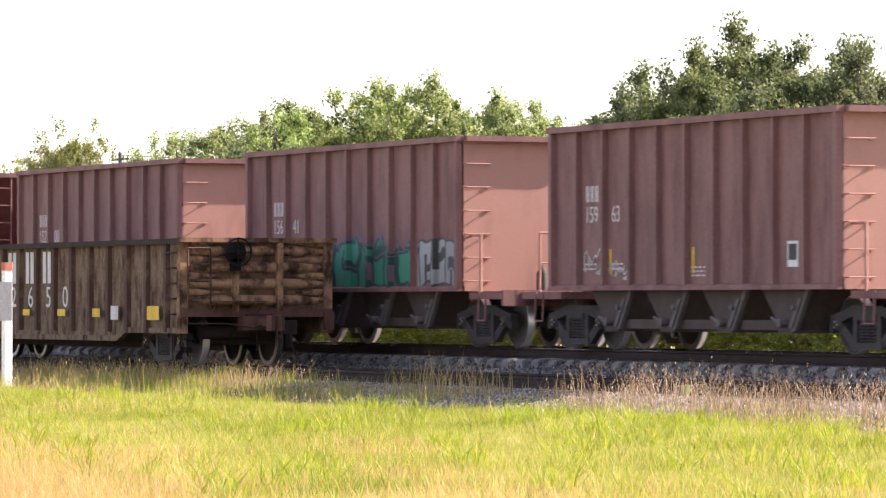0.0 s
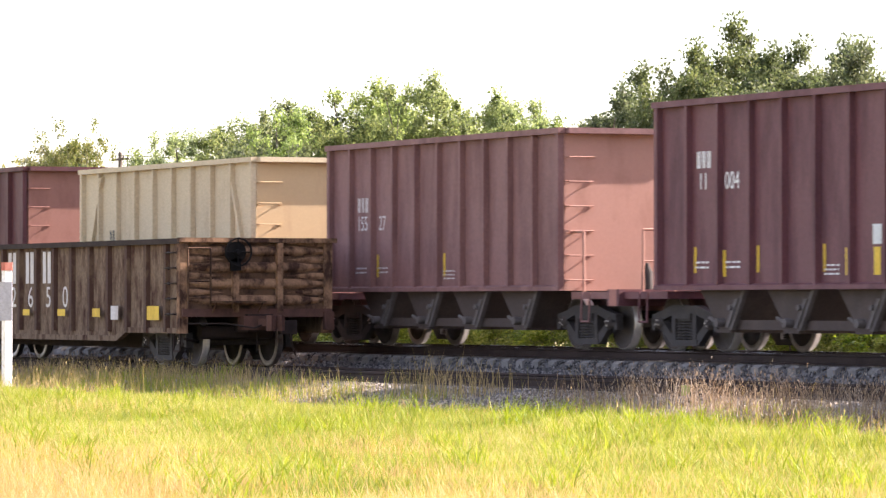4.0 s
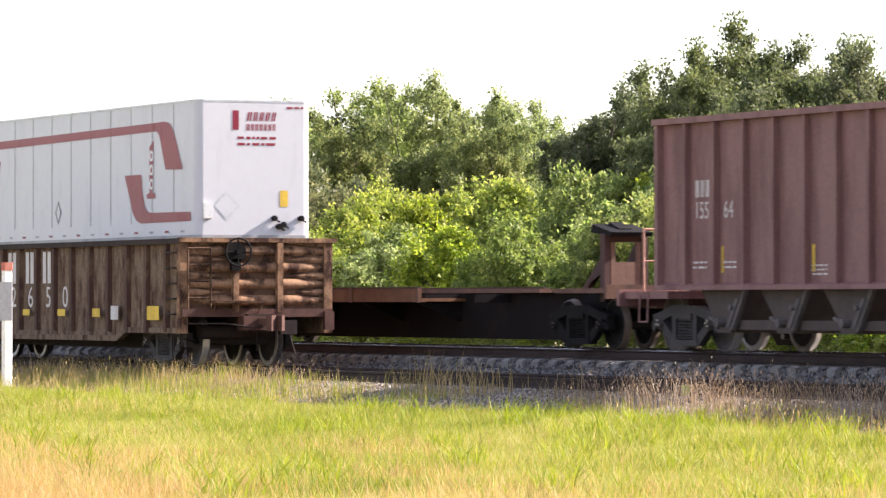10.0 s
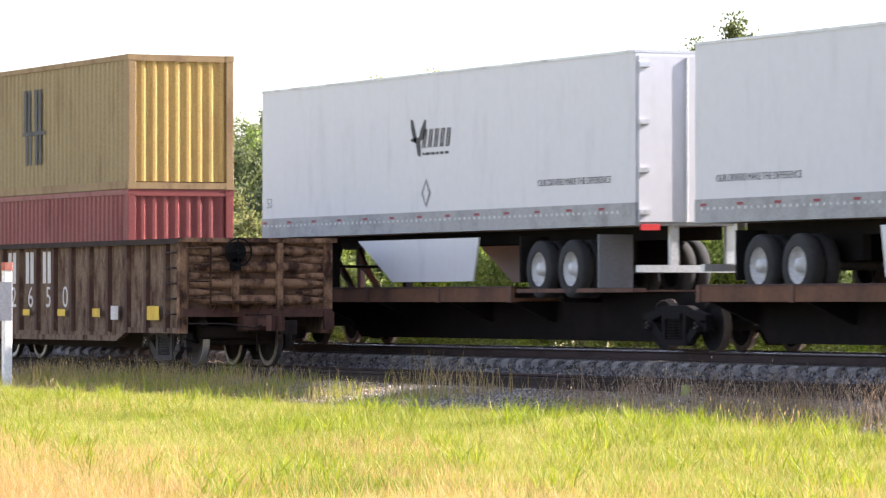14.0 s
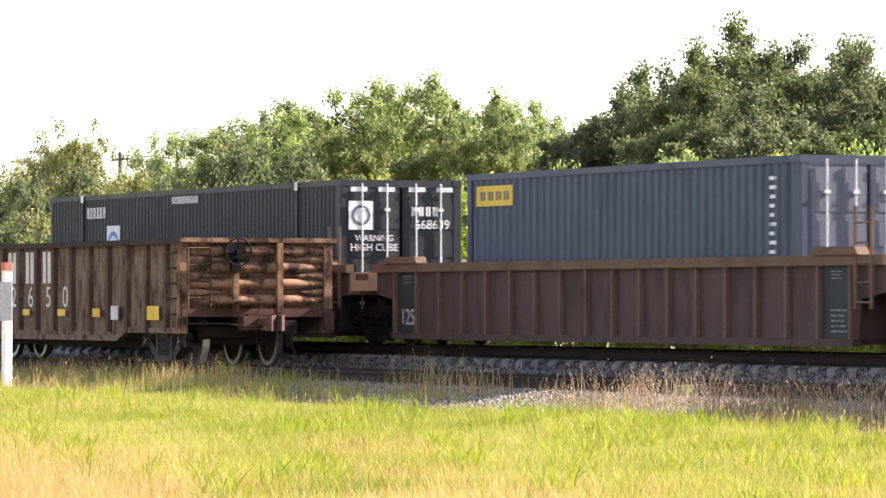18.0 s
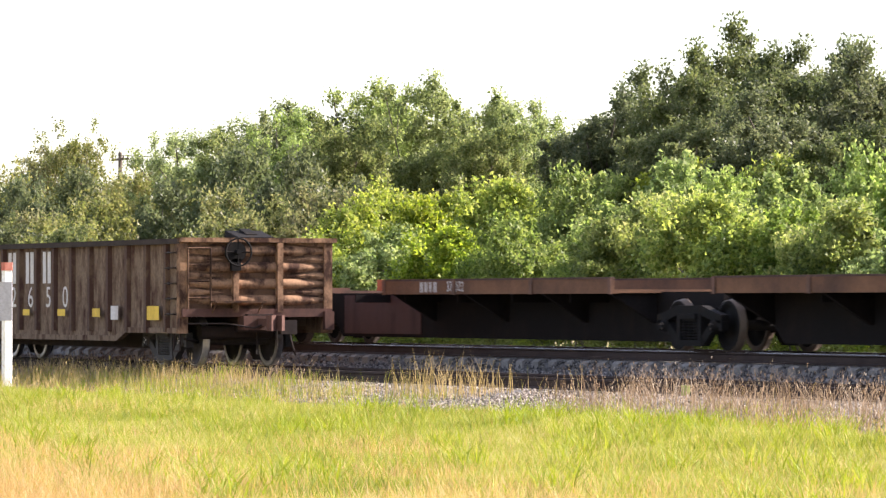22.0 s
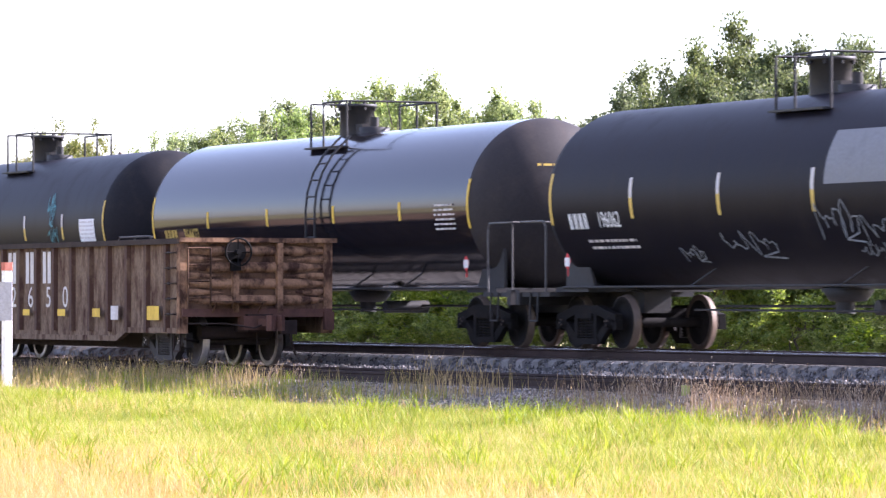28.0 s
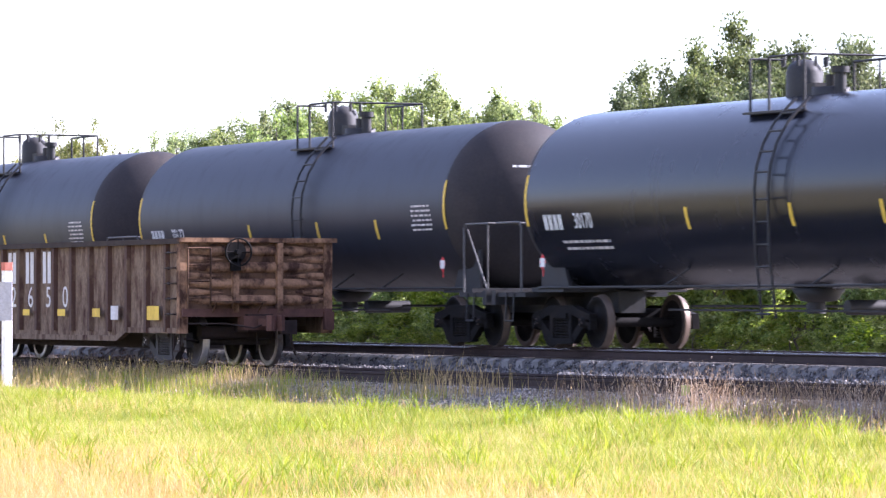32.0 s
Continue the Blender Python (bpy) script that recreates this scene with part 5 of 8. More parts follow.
def hitch_top():
    return Shape().prism([(-0.52, 2.16), (0.26, 2.08), (0.30, 2.15), (-0.44, 2.30)], "y", -0.40, 0.40).prism([(-0.40, 2.22), (0.05, 2.15), (0.05, 2.22), (-0.36, 2.34)], "y", -0.12, 0.12)


def solid_plate():
    return Shape().prism([(-0.42, 0.98), (0.42, 0.98), (0.34, 1.90), (-0.34, 1.90)], "x", 0.0, 0.06)


def solid_head():
    return Shape().prism([(-0.46, 1.84), (0.40, 1.84), (0.46, 2.10), (0.40, 2.30), (0.28, 2.30), (0.22, 2.20), (-0.22, 2.20), (-0.30, 2.30), (-0.46, 2.30)], "x", -0.26, 0.10)


def solid_hitch(owner, x, drop):
    t = part("hitch", kept("solid_plate", solid_plate, MAT["hitch_plate"]), owner, "rusty trailer hitch with a solid leg plate", pose(x, 0, -drop))
    part("hitch_head", kept("solid_head", solid_head, MAT["black_steel"]), t)
    for z in (1.62, 1.46):
        part("hole", kept("solid_hole", lambda: Shape().box(0.055, 0.066, -0.09, 0.07, -0.055, 0.055), MAT["black_steel"]), t, "", pose(0, -0.02, z))
    for q in (-1, 1):
        part("brace", kept("solid_brace", lambda: Shape().prism([(-1.55, 0.98), (-0.9, 0.98), (-0.04, 1.66), (-0.04, 1.95)], "y", -0.03, 0.03), MAT["hitch_red"]), t, "", pose(0, q * 0.30, 0))
    return t


def hitch(owner, x, flip=False, loaded=False, drop=0.0):
    t = part("hitch", kept("hitch", hitch_stand, MAT["hitch_red"]), owner, "rusty red trailer hitch stand", pose(x, 0, -drop, 0, 0, 180 if flip else 0))
    for q in (-1, 1):
        part("leg", kept("hitch_leg", hitch_leg, MAT["hitch_red"]), t, "", pose(0, q * 0.37, 0))
        part("brace", kept("hitch_brace", hitch_brace, MAT["hitch_red"]), t, "", pose(0, q * 0.27, 0))
    if not loaded:
        part("panel", kept("hitch_panel", hitch_panel, MAT["hitch_plate"]), t)
    part("top_plate", kept("hitch_top", hitch_top, MAT["black_steel"]), t)
    return t


def spine_car(trucks, label, lip, hitches, group):
    u = sum(trucks) / len(trucks)
    c = car("spine_car", u, label, "railway car", group)
    for k, (b, a) in enumerate(zip(trucks[:-1], trucks[1:])):
        n = b - a
        part("backbone", kept(("backbone", round(n, 1)), spine_sill(round(n, 1) - 0.15), MAT["spine_black"]), c, "near-black steel backbone", pose((a + b) / 2 - u, 0, 0))
        back = len(trucks) == 4 and k == 2      # the last unit of the empty car is turned round
        first, plate = (b - 11.7, a + 6.2) if back else (a + 1.35, a + 10.8)
        part("wheel_shelf", kept(("shelf", lip), shelf(9.4, lip), MAT["spine_lip"]), c, "rusty tan wheel platform", pose(first - u, 0, 0))
        part("shelf_edge", kept(("shelf_edge", lip), lambda: Shape().box(0, 9.4, -1.315, -1.24, lip - 0.004, lip + 0.028).box(0, 9.4, 1.24, 1.315, lip - 0.004, lip + 0.028), MAT["well_side"]), c, "", pose(first - u, 0, 0))
        for dx in (0.0, 3.1, 6.3, 9.4):
            part("stiffener", kept(("stiffener", lip), lambda: Shape().box(-0.06, 0.06, -1.325, -1.30, lip - 0.26, lip + 0.02), MAT["spine_rust"]), c, "", pose(first + min(dx, 9.34) - u, 0, 0))
        for dx in (0.25, 3.4, 6.6, 9.2):
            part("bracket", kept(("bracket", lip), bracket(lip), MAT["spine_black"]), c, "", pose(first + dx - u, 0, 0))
        if not back:
            part("edge_plate", kept(("edge_plate", round(n - 11.9, 1), lip), edge_plate(round(n - 11.9, 1), lip), MAT["spine_rust"]), c, "", pose(plate - u, 0, 0))
        if len(trucks) == 4:
            part("web_plate", kept(("web_plate", len(trucks)), lambda: Shape().box(0, 3.6, -0.385, -0.36, 0.20, 0.94), MAT["hitch_red"]), c, "rusty brown web plate", pose(a + 2.1 - u if back else b - 5.6 - u, 0, 0))
    for x in trucks:
        truck(c, x - u, u, 0.42, dark=True)
    for q, x in ((1, trucks[0]), (-1, trucks[-1])):
        part("end_deck", kept("end_deck", lambda: Shape().box(-0.9, 1.5, -0.3, 0.3, 0.70, 0.98).box(-0.6, 1.45, -1.2, 1.2, 0.96, 1.04).box(1.4, 1.5, -1.25, 1.25, 0.86, 1.1), MAT["spine_rust"]), c, "", pose(x - u, 0, 0, 0, 0, 0 if q > 0 else 180))
    couple(c, (trucks[0] - trucks[-1]) / 2 + 2.0)
    if len(trucks) == 4:
        part("brake_stand", kept("brake_stand", brake_stand, MAT["hitch_red"]), c, "", pose(trucks[0] - u + 1.30, -0.95, -0.18))
        part("brake_wheel", kept("brake_wheel", brake_wheel, MAT["spine_black"]), c, "", pose(trucks[0] - u + 1.35, -0.95, 1.40))
    for x, flip in hitches:
        if len(trucks) == 4:
            solid_hitch(c, x - u, 0.10)
            continue
        hitch(c, x - u, flip, len(trucks) == 6 and x != -251.9, 0.14 if len(trucks) == 4 or x == -251.9 else 0.0)
    return c, u


SA = [-251.6, -268.4, -286.0, -303.5, -321.1, -337.5]
sa, ua = spine_car(SA, "long grimy articulated spine car carrying trailers", 1.06, [(-251.9, False), (-269.9, False), (-287.4, False), (-304.9, False), (-337.2, True)], "intermodal cars")
SB = [-430.05, -447.9, -466.7, -484.5]
sb, ub = spine_car(SB, "empty rusty articulated spine car with a raised hitch", 1.20, [(-449.1, False)], "intermodal cars")
for x in (-440.6, -458.4, -476.2):
    mark(sb, "lettering", "spine_mark", lambda: strokes(4, 0.80, 0.19), MAT["faded_white"], x - ub - 0.2, 1.08, y=-1.306)
    on_side(sb, "370102", x - ub + 0.95, 1.08, 0.19, MAT["faded_white"], y=-1.306, wide=0.95)
part("hitch", kept("folded_hitch", lambda: Shape().box(-0.8, 0.8, -0.4, 0.4, 1.02, 1.24).box(0.9, 1.3, -0.3, 0.3, 1.04, 1.20), paint("hitch_orange", (0.50, 0.13, 0.06), (0.26, 0.09, 0.05), 0.6)), sb, "folded orange-red trailer hitch", pose(-480.0 - ub, 0, 0))

# flat cars
for k, (ra, rb) in enumerate(((-491.1, -511.75), (-520.0, -540.6))):
    u = (ra + rb) / 2
    c = car("flat_car", u, "worn dark red steel flat car with faded white lettering", "railway car", "flat cars")
    h = 14.15
    part("deck", kept("flat_deck", lambda: Shape().box(-h, h, -1.38, 1.38, 0.98, 1.05), MAT["flat_red"]), c)
    for q in (-1, 1):
        part("side_sill", kept("flat_sill", lambda: Shape().prism([(-0.02, 0.68), (0.10, 0.68), (0.10, 0.72), (0.03, 0.74), (0.03, 1.02), (0.06, 1.07), (-0.03, 1.07)], "x", -h, h), MAT["flat_red"]), c, "", pose(0, q * 1.42, 0, 0, 0, 0 if q < 0 else 180))
    # Pale strip along the deck: its lit top edge put into colour.
    part("deck_edge", kept("deck_edge", lambda: Shape().prism([(-1.475, 1.045), (-1.39, 1.045), (-1.39, 1.085), (-1.465, 1.085)], "x", -h, h), MAT["hitch_plate"]), c, "pale strip painted as the lit deck edge")
    part("guide_rail", kept("guide_rail", lambda: Shape().box(-h + 1.5, h - 4.5, 0.72, 0.80, 1.04, 1.24).box(-h + 1.5, h - 4.5, -0.5, -0.42, 1.04, 1.12), MAT["flat_red"]), c)
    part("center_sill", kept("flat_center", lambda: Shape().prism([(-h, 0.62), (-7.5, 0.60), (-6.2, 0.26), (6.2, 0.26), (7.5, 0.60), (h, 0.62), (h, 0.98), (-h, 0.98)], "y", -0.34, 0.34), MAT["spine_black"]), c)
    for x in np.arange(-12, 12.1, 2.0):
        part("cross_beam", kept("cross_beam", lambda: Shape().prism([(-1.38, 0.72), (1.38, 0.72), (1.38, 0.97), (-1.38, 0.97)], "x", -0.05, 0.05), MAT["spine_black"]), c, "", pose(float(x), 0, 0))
    for x in np.arange(-12.1, 13.3, 2.2):
        mark(c, "reflector", "flat_reflector", lambda: patch(0.36, 0.11), MAT["gold"], float(x), 0.97, y=-1.455)
    truck(c, ra - u, u, 0.42, dark=True)
    truck(c, rb - u, u, 0.42, dark=True)
    couple(c, h + 0.45)
    mark(c, "lettering", "flat_mark", lambda: strokes(3, 0.55, 0.17), MAT["faded_white"], -8.6, 0.84, y=-1.456)
    on_side(c, "2231", -7.2, 0.84, 0.18, MAT["faded_white"], y=-1.456)
    if k == 1:
        for x, n in ((5.05, 7), (6.42, 4), (7.45, 5)):
            mark(c, "lettering", ("flat_name", n), lambda: strokes(n, n * 0.165, 0.17), MAT["white_paint"], x, 0.84, y=-1.456)
    for x, flip in (((-488.2, False), (-508.4, False)) if k == 0 else ((-541.5, True),)):
        hitch(c, x - u, flip, False, 0.12 if k == 1 else 0.0)
    for x in ((3.2,) if k == 0 else (4.4, 7.7)):
        part("stop_block", kept("stop_block", lambda: Shape().box(-0.20, 0.20, 0.35, 0.70, 1.05, 1.24), MAT["hitch_red"]), c, "", pose(x, 0, 0))

# well cars


def well_unit(c, a, b, u):
    """One well between trucks at a and b along the train."""
    n = (b - a) / 2
    m = (a + b) / 2 - u
    w = n - 1.5
    side, cap = MAT["well_side"], MAT["well_top"]
    key = round(n, 2)
    for q in (-1, 1):
        part("well_side", kept(("well_side", key), lambda: Shape().prism([(-w, 0.16), (w, 0.16), (w + 0.12, 0.86), (w + 0.85, 0.95), (w + 0.85, 1.40), (-w - 0.85, 1.40), (-w - 0.85, 0.95), (-w - 0.12, 0.86)], "y", -0.02, 0.02), side), c, "", pose(m, q * 1.34, 0))
        part("top_chord", kept(("well_chord", key), lambda: Shape().box(-w - 0.9, w + 0.9, -0.09, 0.06, 1.36, 1.52), cap), c, "rusty tan top rail", pose(m, q * 1.36, 0, 0, 0, 0 if q < 0 else 180))
        part("bottom_sill", kept(("well_sill", key), lambda: Shape().box(-w, w, -0.09, 0.05, 0.13, 0.24), side), c, "", pose(m, q * 1.36, 0, 0, 0, 0 if q < 0 else 180))
        cnt = int(2 * w / 0.98)
        for k in range(cnt + 1):
            x = -w + 0.1 + k * (2 * w - 0.2) / cnt
            part("rib", kept("well_rib", lambda: Shape().prism([(-0.035, 0.0), (0.035, 0.0), (0.03, -0.09), (-0.03, -0.09)], "z", 0.24, 1.37), MAT["well_rib"]), c, "", pose(m + x, q * 1.36, 0, 0, 0, 0 if q < 0 else 180))
        for e in (-1, 1):
            part("guide", kept("well_guide", lambda: Shape().prism([(-0.75, 1.52), (0.75, 1.52), (0.65, 1.64), (-0.65, 1.64)], "y", -0.16, 0.06), cap), c, "", pose(m + e * (w - 0.5), q * 1.34, 0))
    part("floor", kept(("well_floor", key), lambda: Shape().box(-w, w, -1.3, 1.3, 0.16, 0.24), side), c, "", pose(m, 0, 0))
    for e in (-1, 1):
        at = pose(m + e * w, 0, 0, 0, 0, 0 if e > 0 else 180)
        for nm, bx in (("bulkhead", (-0.05, 0.05, -1.3, 1.3, 0.24, 1.36)), ("end_floor", (0.05, 1.1, -1.25, 1.25, 0.95, 1.02)), ("draft_sill", (0.05, 1.4, -0.35, 0.35, 0.66, 0.95)), ("cross_beam", (0.5, 0.6, -1.3, 1.3, 1.02, 1.38))):
            part(nm, kept("well_" + nm, lambda: Shape().box(*bx), cap if nm in ("end_floor", "cross_beam") else side), c, "", at)


def end_ladder_posts():
    s = Shape()
    for x in (-1.40, -0.92):
        s.box(x - 0.035, x + 0.035, -1.47, -1.43, 0.70, 2.25)
    for z in (0.80, 1.10, 1.40, 1.70, 2.0):
        s.rod((-1.40, -1.45, z), (-0.92, -1.45, z), 0.016, 5)
    return s


def joint_gear(c, x, digits):
    """Dark data panels on both sides of a shared truck, and the ladder beside it."""
    panel = lambda: Shape().box(-0.46, 0.46, -0.006, 0.0, 0.25, 1.355)
    for dx in (-2.07, 2.10):
        part("data_panel", kept("data_panel", panel, MAT["panel_black"]), c, "black data panel", pose(x + dx, -1.363, 0))
        mark(c, "stencil", "panel_lines", lambda: lines(3, 0.34, 0.16, 43), MAT["grey_patch"], x + dx - 0.05, 1.22, y=-1.373)
    mark(c, "stencil", "well_lines", lambda: lines(5, 0.5, 0.40, 41), MAT["grey_patch"], x - 2.07, 0.52, y=-1.373)
    on_side(c, digits, x + 2.08, 0.52, 0.30, MAT["faded_white"], y=-1.373)
    part("ladder", kept("joint_ladder", end_ladder_posts, MAT["well_rib"]), c, "", pose(x, 0, 0))
    part("articulation", kept("articulation", lambda: Shape().box(-0.55, 0.55, -0.34, 0.34, 0.78, 1.10).box(-0.50, 0.10, -1.30, 1.30, 1.22, 1.34).box(-0.2, 0.45, -0.9, 0.9, 1.10, 1.22), MAT["well_top"]), c, "", pose(x, 0, 0))


def well_car(trucks, label, ends=None, reach=1.9):
    """ends: where the last well stops short of the last truck."""
    u = sum(trucks) / len(trucks)
    c = car("well_car", u, label, "railway car", "intermodal cars")
    stops = trucks[:-1] + [ends or trucks[-1]]
    for b, a in zip(stops[:-1], stops[1:]):
        well_unit(c, a, b, u)
    for x in trucks:
        truck(c, x - u, u, 0.457, dark=True)
    couple(c, (trucks[0] - trucks[-1]) / 2 + reach)
    for q, x in ((1, trucks[0]), (-1, trucks[-1])):
        part("end_deck", kept("well_end", lambda: Shape().box(-0.8, 1.3, -0.3, 0.3, 0.68, 0.98).box(-0.4, 1.25, -1.3, 1.3, 1.0, 1.06).box(1.2, 1.3, -1.35, 1.35, 0.9, 1.14), MAT["well_top"]), c, "", pose(x - u, 0, 0, 0, 0, 0 if q > 0 else 180))
        part("handrail", kept("well_rail", lambda: Shape().pipe([(0, -1.25, 0.7), (0, -1.25, 1.65), (0.25, -1.25, 1.65), (0.25, -1.25, 0.7)], 0.02, 5).pipe([(0, -1.25, 1.05), (0.25, -1.25, 1.05)], 0.014, 5).pipe([(0, -1.25, 1.35), (0.25, -1.25, 1.35)], 0.014, 5).rod((0.1, 0.6, 1.0), (0.1, 0.6, 1.75), 0.05, 6), MAT["well_top"]), c, "", pose(x - u + q * 0.5, 0, 0, 0, 0, 0 if q > 0 else 180))
    part("brake_wheel", kept("brake_wheel", brake_wheel, MAT["black_steel"]), c, "", pose(trucks[0] - u + 1.0, 0.2, 1.62))
    return c, u


w1, uw1 = well_car([-342.0, -362.3], "rusty brown well car carrying two stacked containers")
w2, uw2 = well_car([-365.7, -386.1, -406.2, -427.3], "long rusty brown three-unit articulated well car", -426.7, 1.2)
for x in (-386.1, -406.2):
    joint_gear(w2, x - uw2, "125")

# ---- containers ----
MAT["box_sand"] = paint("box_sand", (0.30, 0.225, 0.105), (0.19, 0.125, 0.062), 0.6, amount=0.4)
# Ends of the sand boxes in a lighter yellow: sunlight put into the colour.
MAT["box_yellow_lit"] = paint("box_yellow_lit", (0.47, 0.30, 0.085), (0.33, 0.19, 0.065), 0.5, amount=0.35)
MAT["box_red"] = paint("box_red", (0.22, 0.050, 0.042), (0.15, 0.040, 0.036), 0.5, amount=0.35)
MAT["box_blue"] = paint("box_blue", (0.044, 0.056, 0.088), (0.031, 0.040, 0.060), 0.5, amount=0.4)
# Door blue lightened over the side blue: sunlight put into the colour.
MAT["box_steel_blue_lit"] = paint("box_steel_blue_lit", (0.118, 0.122, 0.160), (0.080, 0.084, 0.112), 0.5, amount=0.4)
MAT["box_black"] = paint("box_black", (0.018, 0.020, 0.023), (0.030, 0.031, 0.033), 0.5, amount=0.4)
MAT["box_frame"] = paint("box_frame", (0.29, 0.19, 0.085), (0.14, 0.075, 0.04), 0.65, amount=0.5)
MAT["rust_dark"] = paint("rust_dark", (0.13, 0.075, 0.038), (0.19, 0.125, 0.06), 0.8, amount=0.6, scale=4.0)
MAT["reefer"] = paint("reefer", (0.60, 0.592, 0.605), (0.52, 0.512, 0.52), 0.4, amount=0.25, bump=0.0, vary=0.03)


def wave_wall(length, z0, z1, pitch, depth, flat=0.3):
    """Corrugated sheet in the xz plane, about y = 0, proud to -y by depth."""
    def make():
        s = Shape()
        n = max(1, round(length / pitch))
        p = length / n
        xs = []
        for k in range(n):
            a = -length / 2 + k * p
            xs += [(a, 0.0), (a + p * flat, 0.0), (a + p * 0.5, -depth), (a + p * (0.5 + flat), -depth)]
        xs.append((length / 2, 0.0))
        vs = [(x, y, z) for x, y in xs for z in (z0, z1)]
        return s.add(vs, [(2 * i, 2 * i + 2, 2 * i + 3, 2 * i + 1) for i in range(len(xs) - 1)])
    return make


def container(u0, u1, z0, height, side, end, label, right="wave", frame_mat=None, half=1.22, fine=0.27, depth=0.036):
    u, h = (u0 + u1) / 2, round((u1 - u0) / 2, 2)
    c = car("shipping_container", u, label, "container", "shipping containers")
    MOVERS[-1] = (c, u, z0)
    sm, em, fm = MAT[side], MAT[end], MAT[frame_mat or side]
    for q in (-1, 1):
        part("side_panel", kept(("box_side", h, height, fine), wave_wall(2 * h - 0.3, 0.16, height - 0.10, fine, depth), sm), c, "", pose(0, q * (half - 0.045), 0, 0, 0, 0 if q < 0 else 180))
        part("bottom_rail", kept(("box_bottom", h), lambda: Shape().box(-h + 0.1, h - 0.1, -0.05, 0.03, 0.0, 0.17), fm), c, "", pose(0, q * (half - 0.03), 0))
        part("top_rail", kept(("box_top", h, height), lambda: Shape().box(-h + 0.1, h - 0.1, -0.04, 0.03, height - 0.11, height), fm), c, "", pose(0, q * (half - 0.035), 0))
        for e in (-1, 1):
            part("corner_post", kept(("box_post", height), lambda: Shape().chamfered(-0.09, 0.09, -0.09, 0.09, 0.0, height, 0.015).box(-0.095, 0.095, -0.095, 0.095, -0.004, 0.118).box(-0.095, 0.095, -0.095, 0.095, height - 0.118, height + 0.004), fm), c, "", pose(e * (h - 0.09), q * (half - 0.09), 0))
    part("roof", kept(("box_roof", h, height), lambda: Shape().box(-h + 0.1, h - 0.1, -half + 0.06, half - 0.06, height - 0.05, height - 0.02), sm), c)
    for e in (-1, 1):
        for zz in (0.0, height - 0.14):
            part("end_rail", kept(("box_end_rail", half), lambda: Shape().box(-0.06, 0.0, -half + 0.1, half - 0.1, 0.0, 0.14), fm), c, "", pose(e * h, 0, zz, 0, 0, 0 if e > 0 else 180))
        if right == "doors" and e > 0:
            for q in (-1, 1):
                d = part("door", kept(("box_door", height), lambda: Shape().box(-0.06, -0.01, 0.03, half - 0.18, 0.16, height - 0.12).box(-0.01, -0.002, 0.05, half - 0.20, 0.34, 0.72).box(-0.01, -0.002, 0.05, half - 0.20, 0.86, 1.26).box(-0.01, -0.002, 0.05, half - 0.20, 1.40, 1.80).box(-0.01, -0.002, 0.05, half - 0.20, 1.94, height - 0.42), em), c, "", pose(h, 0, 0) if q > 0 else pose(h, -half + 0.15, 0))
                for y in (0.30, 0.82):
                    part("lock_rod", kept(("lock_rod", height), lambda: Shape().rod((0.03, 0, 0.1), (0.03, 0, height - 0.06), 0.016, 6).box(0.0, 0.05, -0.05, 0.05, 0.5, 0.56).box(0.0, 0.05, -0.05, 0.05, height - 0.6, height - 0.54).rod((0.05, 0, 1.1), (0.05, 0.3, 1.1), 0.015, 5), MAT["placard"]), d, "pale steel lock rod", pose(0, y, 0))
        else:
            part("end_panel", kept(("box_end", height), wave_wall(2 * half - 0.36, 0.16, height - 0.12, 0.255, 0.05, 0.26), em), c, "", pose(e * (h - 0.07), 0, 0, 0, 0, 90 if e > 0 else -90))
    return c, u, h


m1, um, hm = container(-358.3, -346.05, 0.27, 2.968, "box_red", "box_red", "dull red corrugated container in a rail car")
m2, um, hm = container(-358.28, -346.04, 3.25, 2.89, "box_sand", "box_yellow_lit", "sand yellow corrugated container stacked on a red one", frame_mat="box_frame")
# maker's letters as plain blocks
mark(m2, "emblem", "big_block", lambda: strokes(2, 1.45, 0.95).box(-0.75, 0.75, -0.002, 0.0, -0.56, -0.47), MAT["black_paint"], 0.05, 1.90, y=-1.226)
mark(m2, "emblem", "big_block2", lambda: strokes(2, 1.3, 0.66), MAT["black_paint"], 0.1, 1.0, y=-1.226)
y1, uy, hy = container(-381.9, -369.68, 0.27, 2.89, "box_sand", "box_yellow_lit", "stained sand yellow corrugated container in a well car", frame_mat="box_frame")
mark(y1, "emblem", "mid_block", lambda: strokes(2, 0.95, 0.72), MAT["black_paint"], -0.05, 1.85, y=-1.226)
mark(y1, "emblem", "mid_block2", lambda: strokes(2, 0.95, 0.40), MAT["black_paint"], -0.05, 1.22, y=-1.226)
mark(y1, "stencil", "code_lines", lambda: lines(9, 0.20, 1.3, 52), MAT["black_paint"], -5.2, 1.9, y=-1.228)
rr = random.Random(77)
for k in range(22):
    w, hh = rr.uniform(0.04, 0.14), rr.uniform(0.03, 0.10)
    pts = [(w * math.cos(t) * rr.uniform(0.5, 1), 0, hh * math.sin(t) * rr.uniform(0.5, 1)) for t in [j * 0.785 for j in range(8)]]
    part("stain", Shape().add(pts, [tuple(range(8))]).mesh("stain", MAT["rust_dark"]), y1, "rust stain", pose(rr.uniform(-5, 5), -1.228, rr.uniform(0.9, 2.7)))
b1, ub1, hb = container(-401.87, -389.6, 0.27, 2.82, "box_blue", "box_steel_blue_lit", "blue-grey corrugated container with lock rods in a well car", right="doors")
mark(b1, "emblem", "yellow_block", lambda: patch(1.5, 0.36), MAT["yellow_paint"], -4.95, 2.42, y=-1.228)
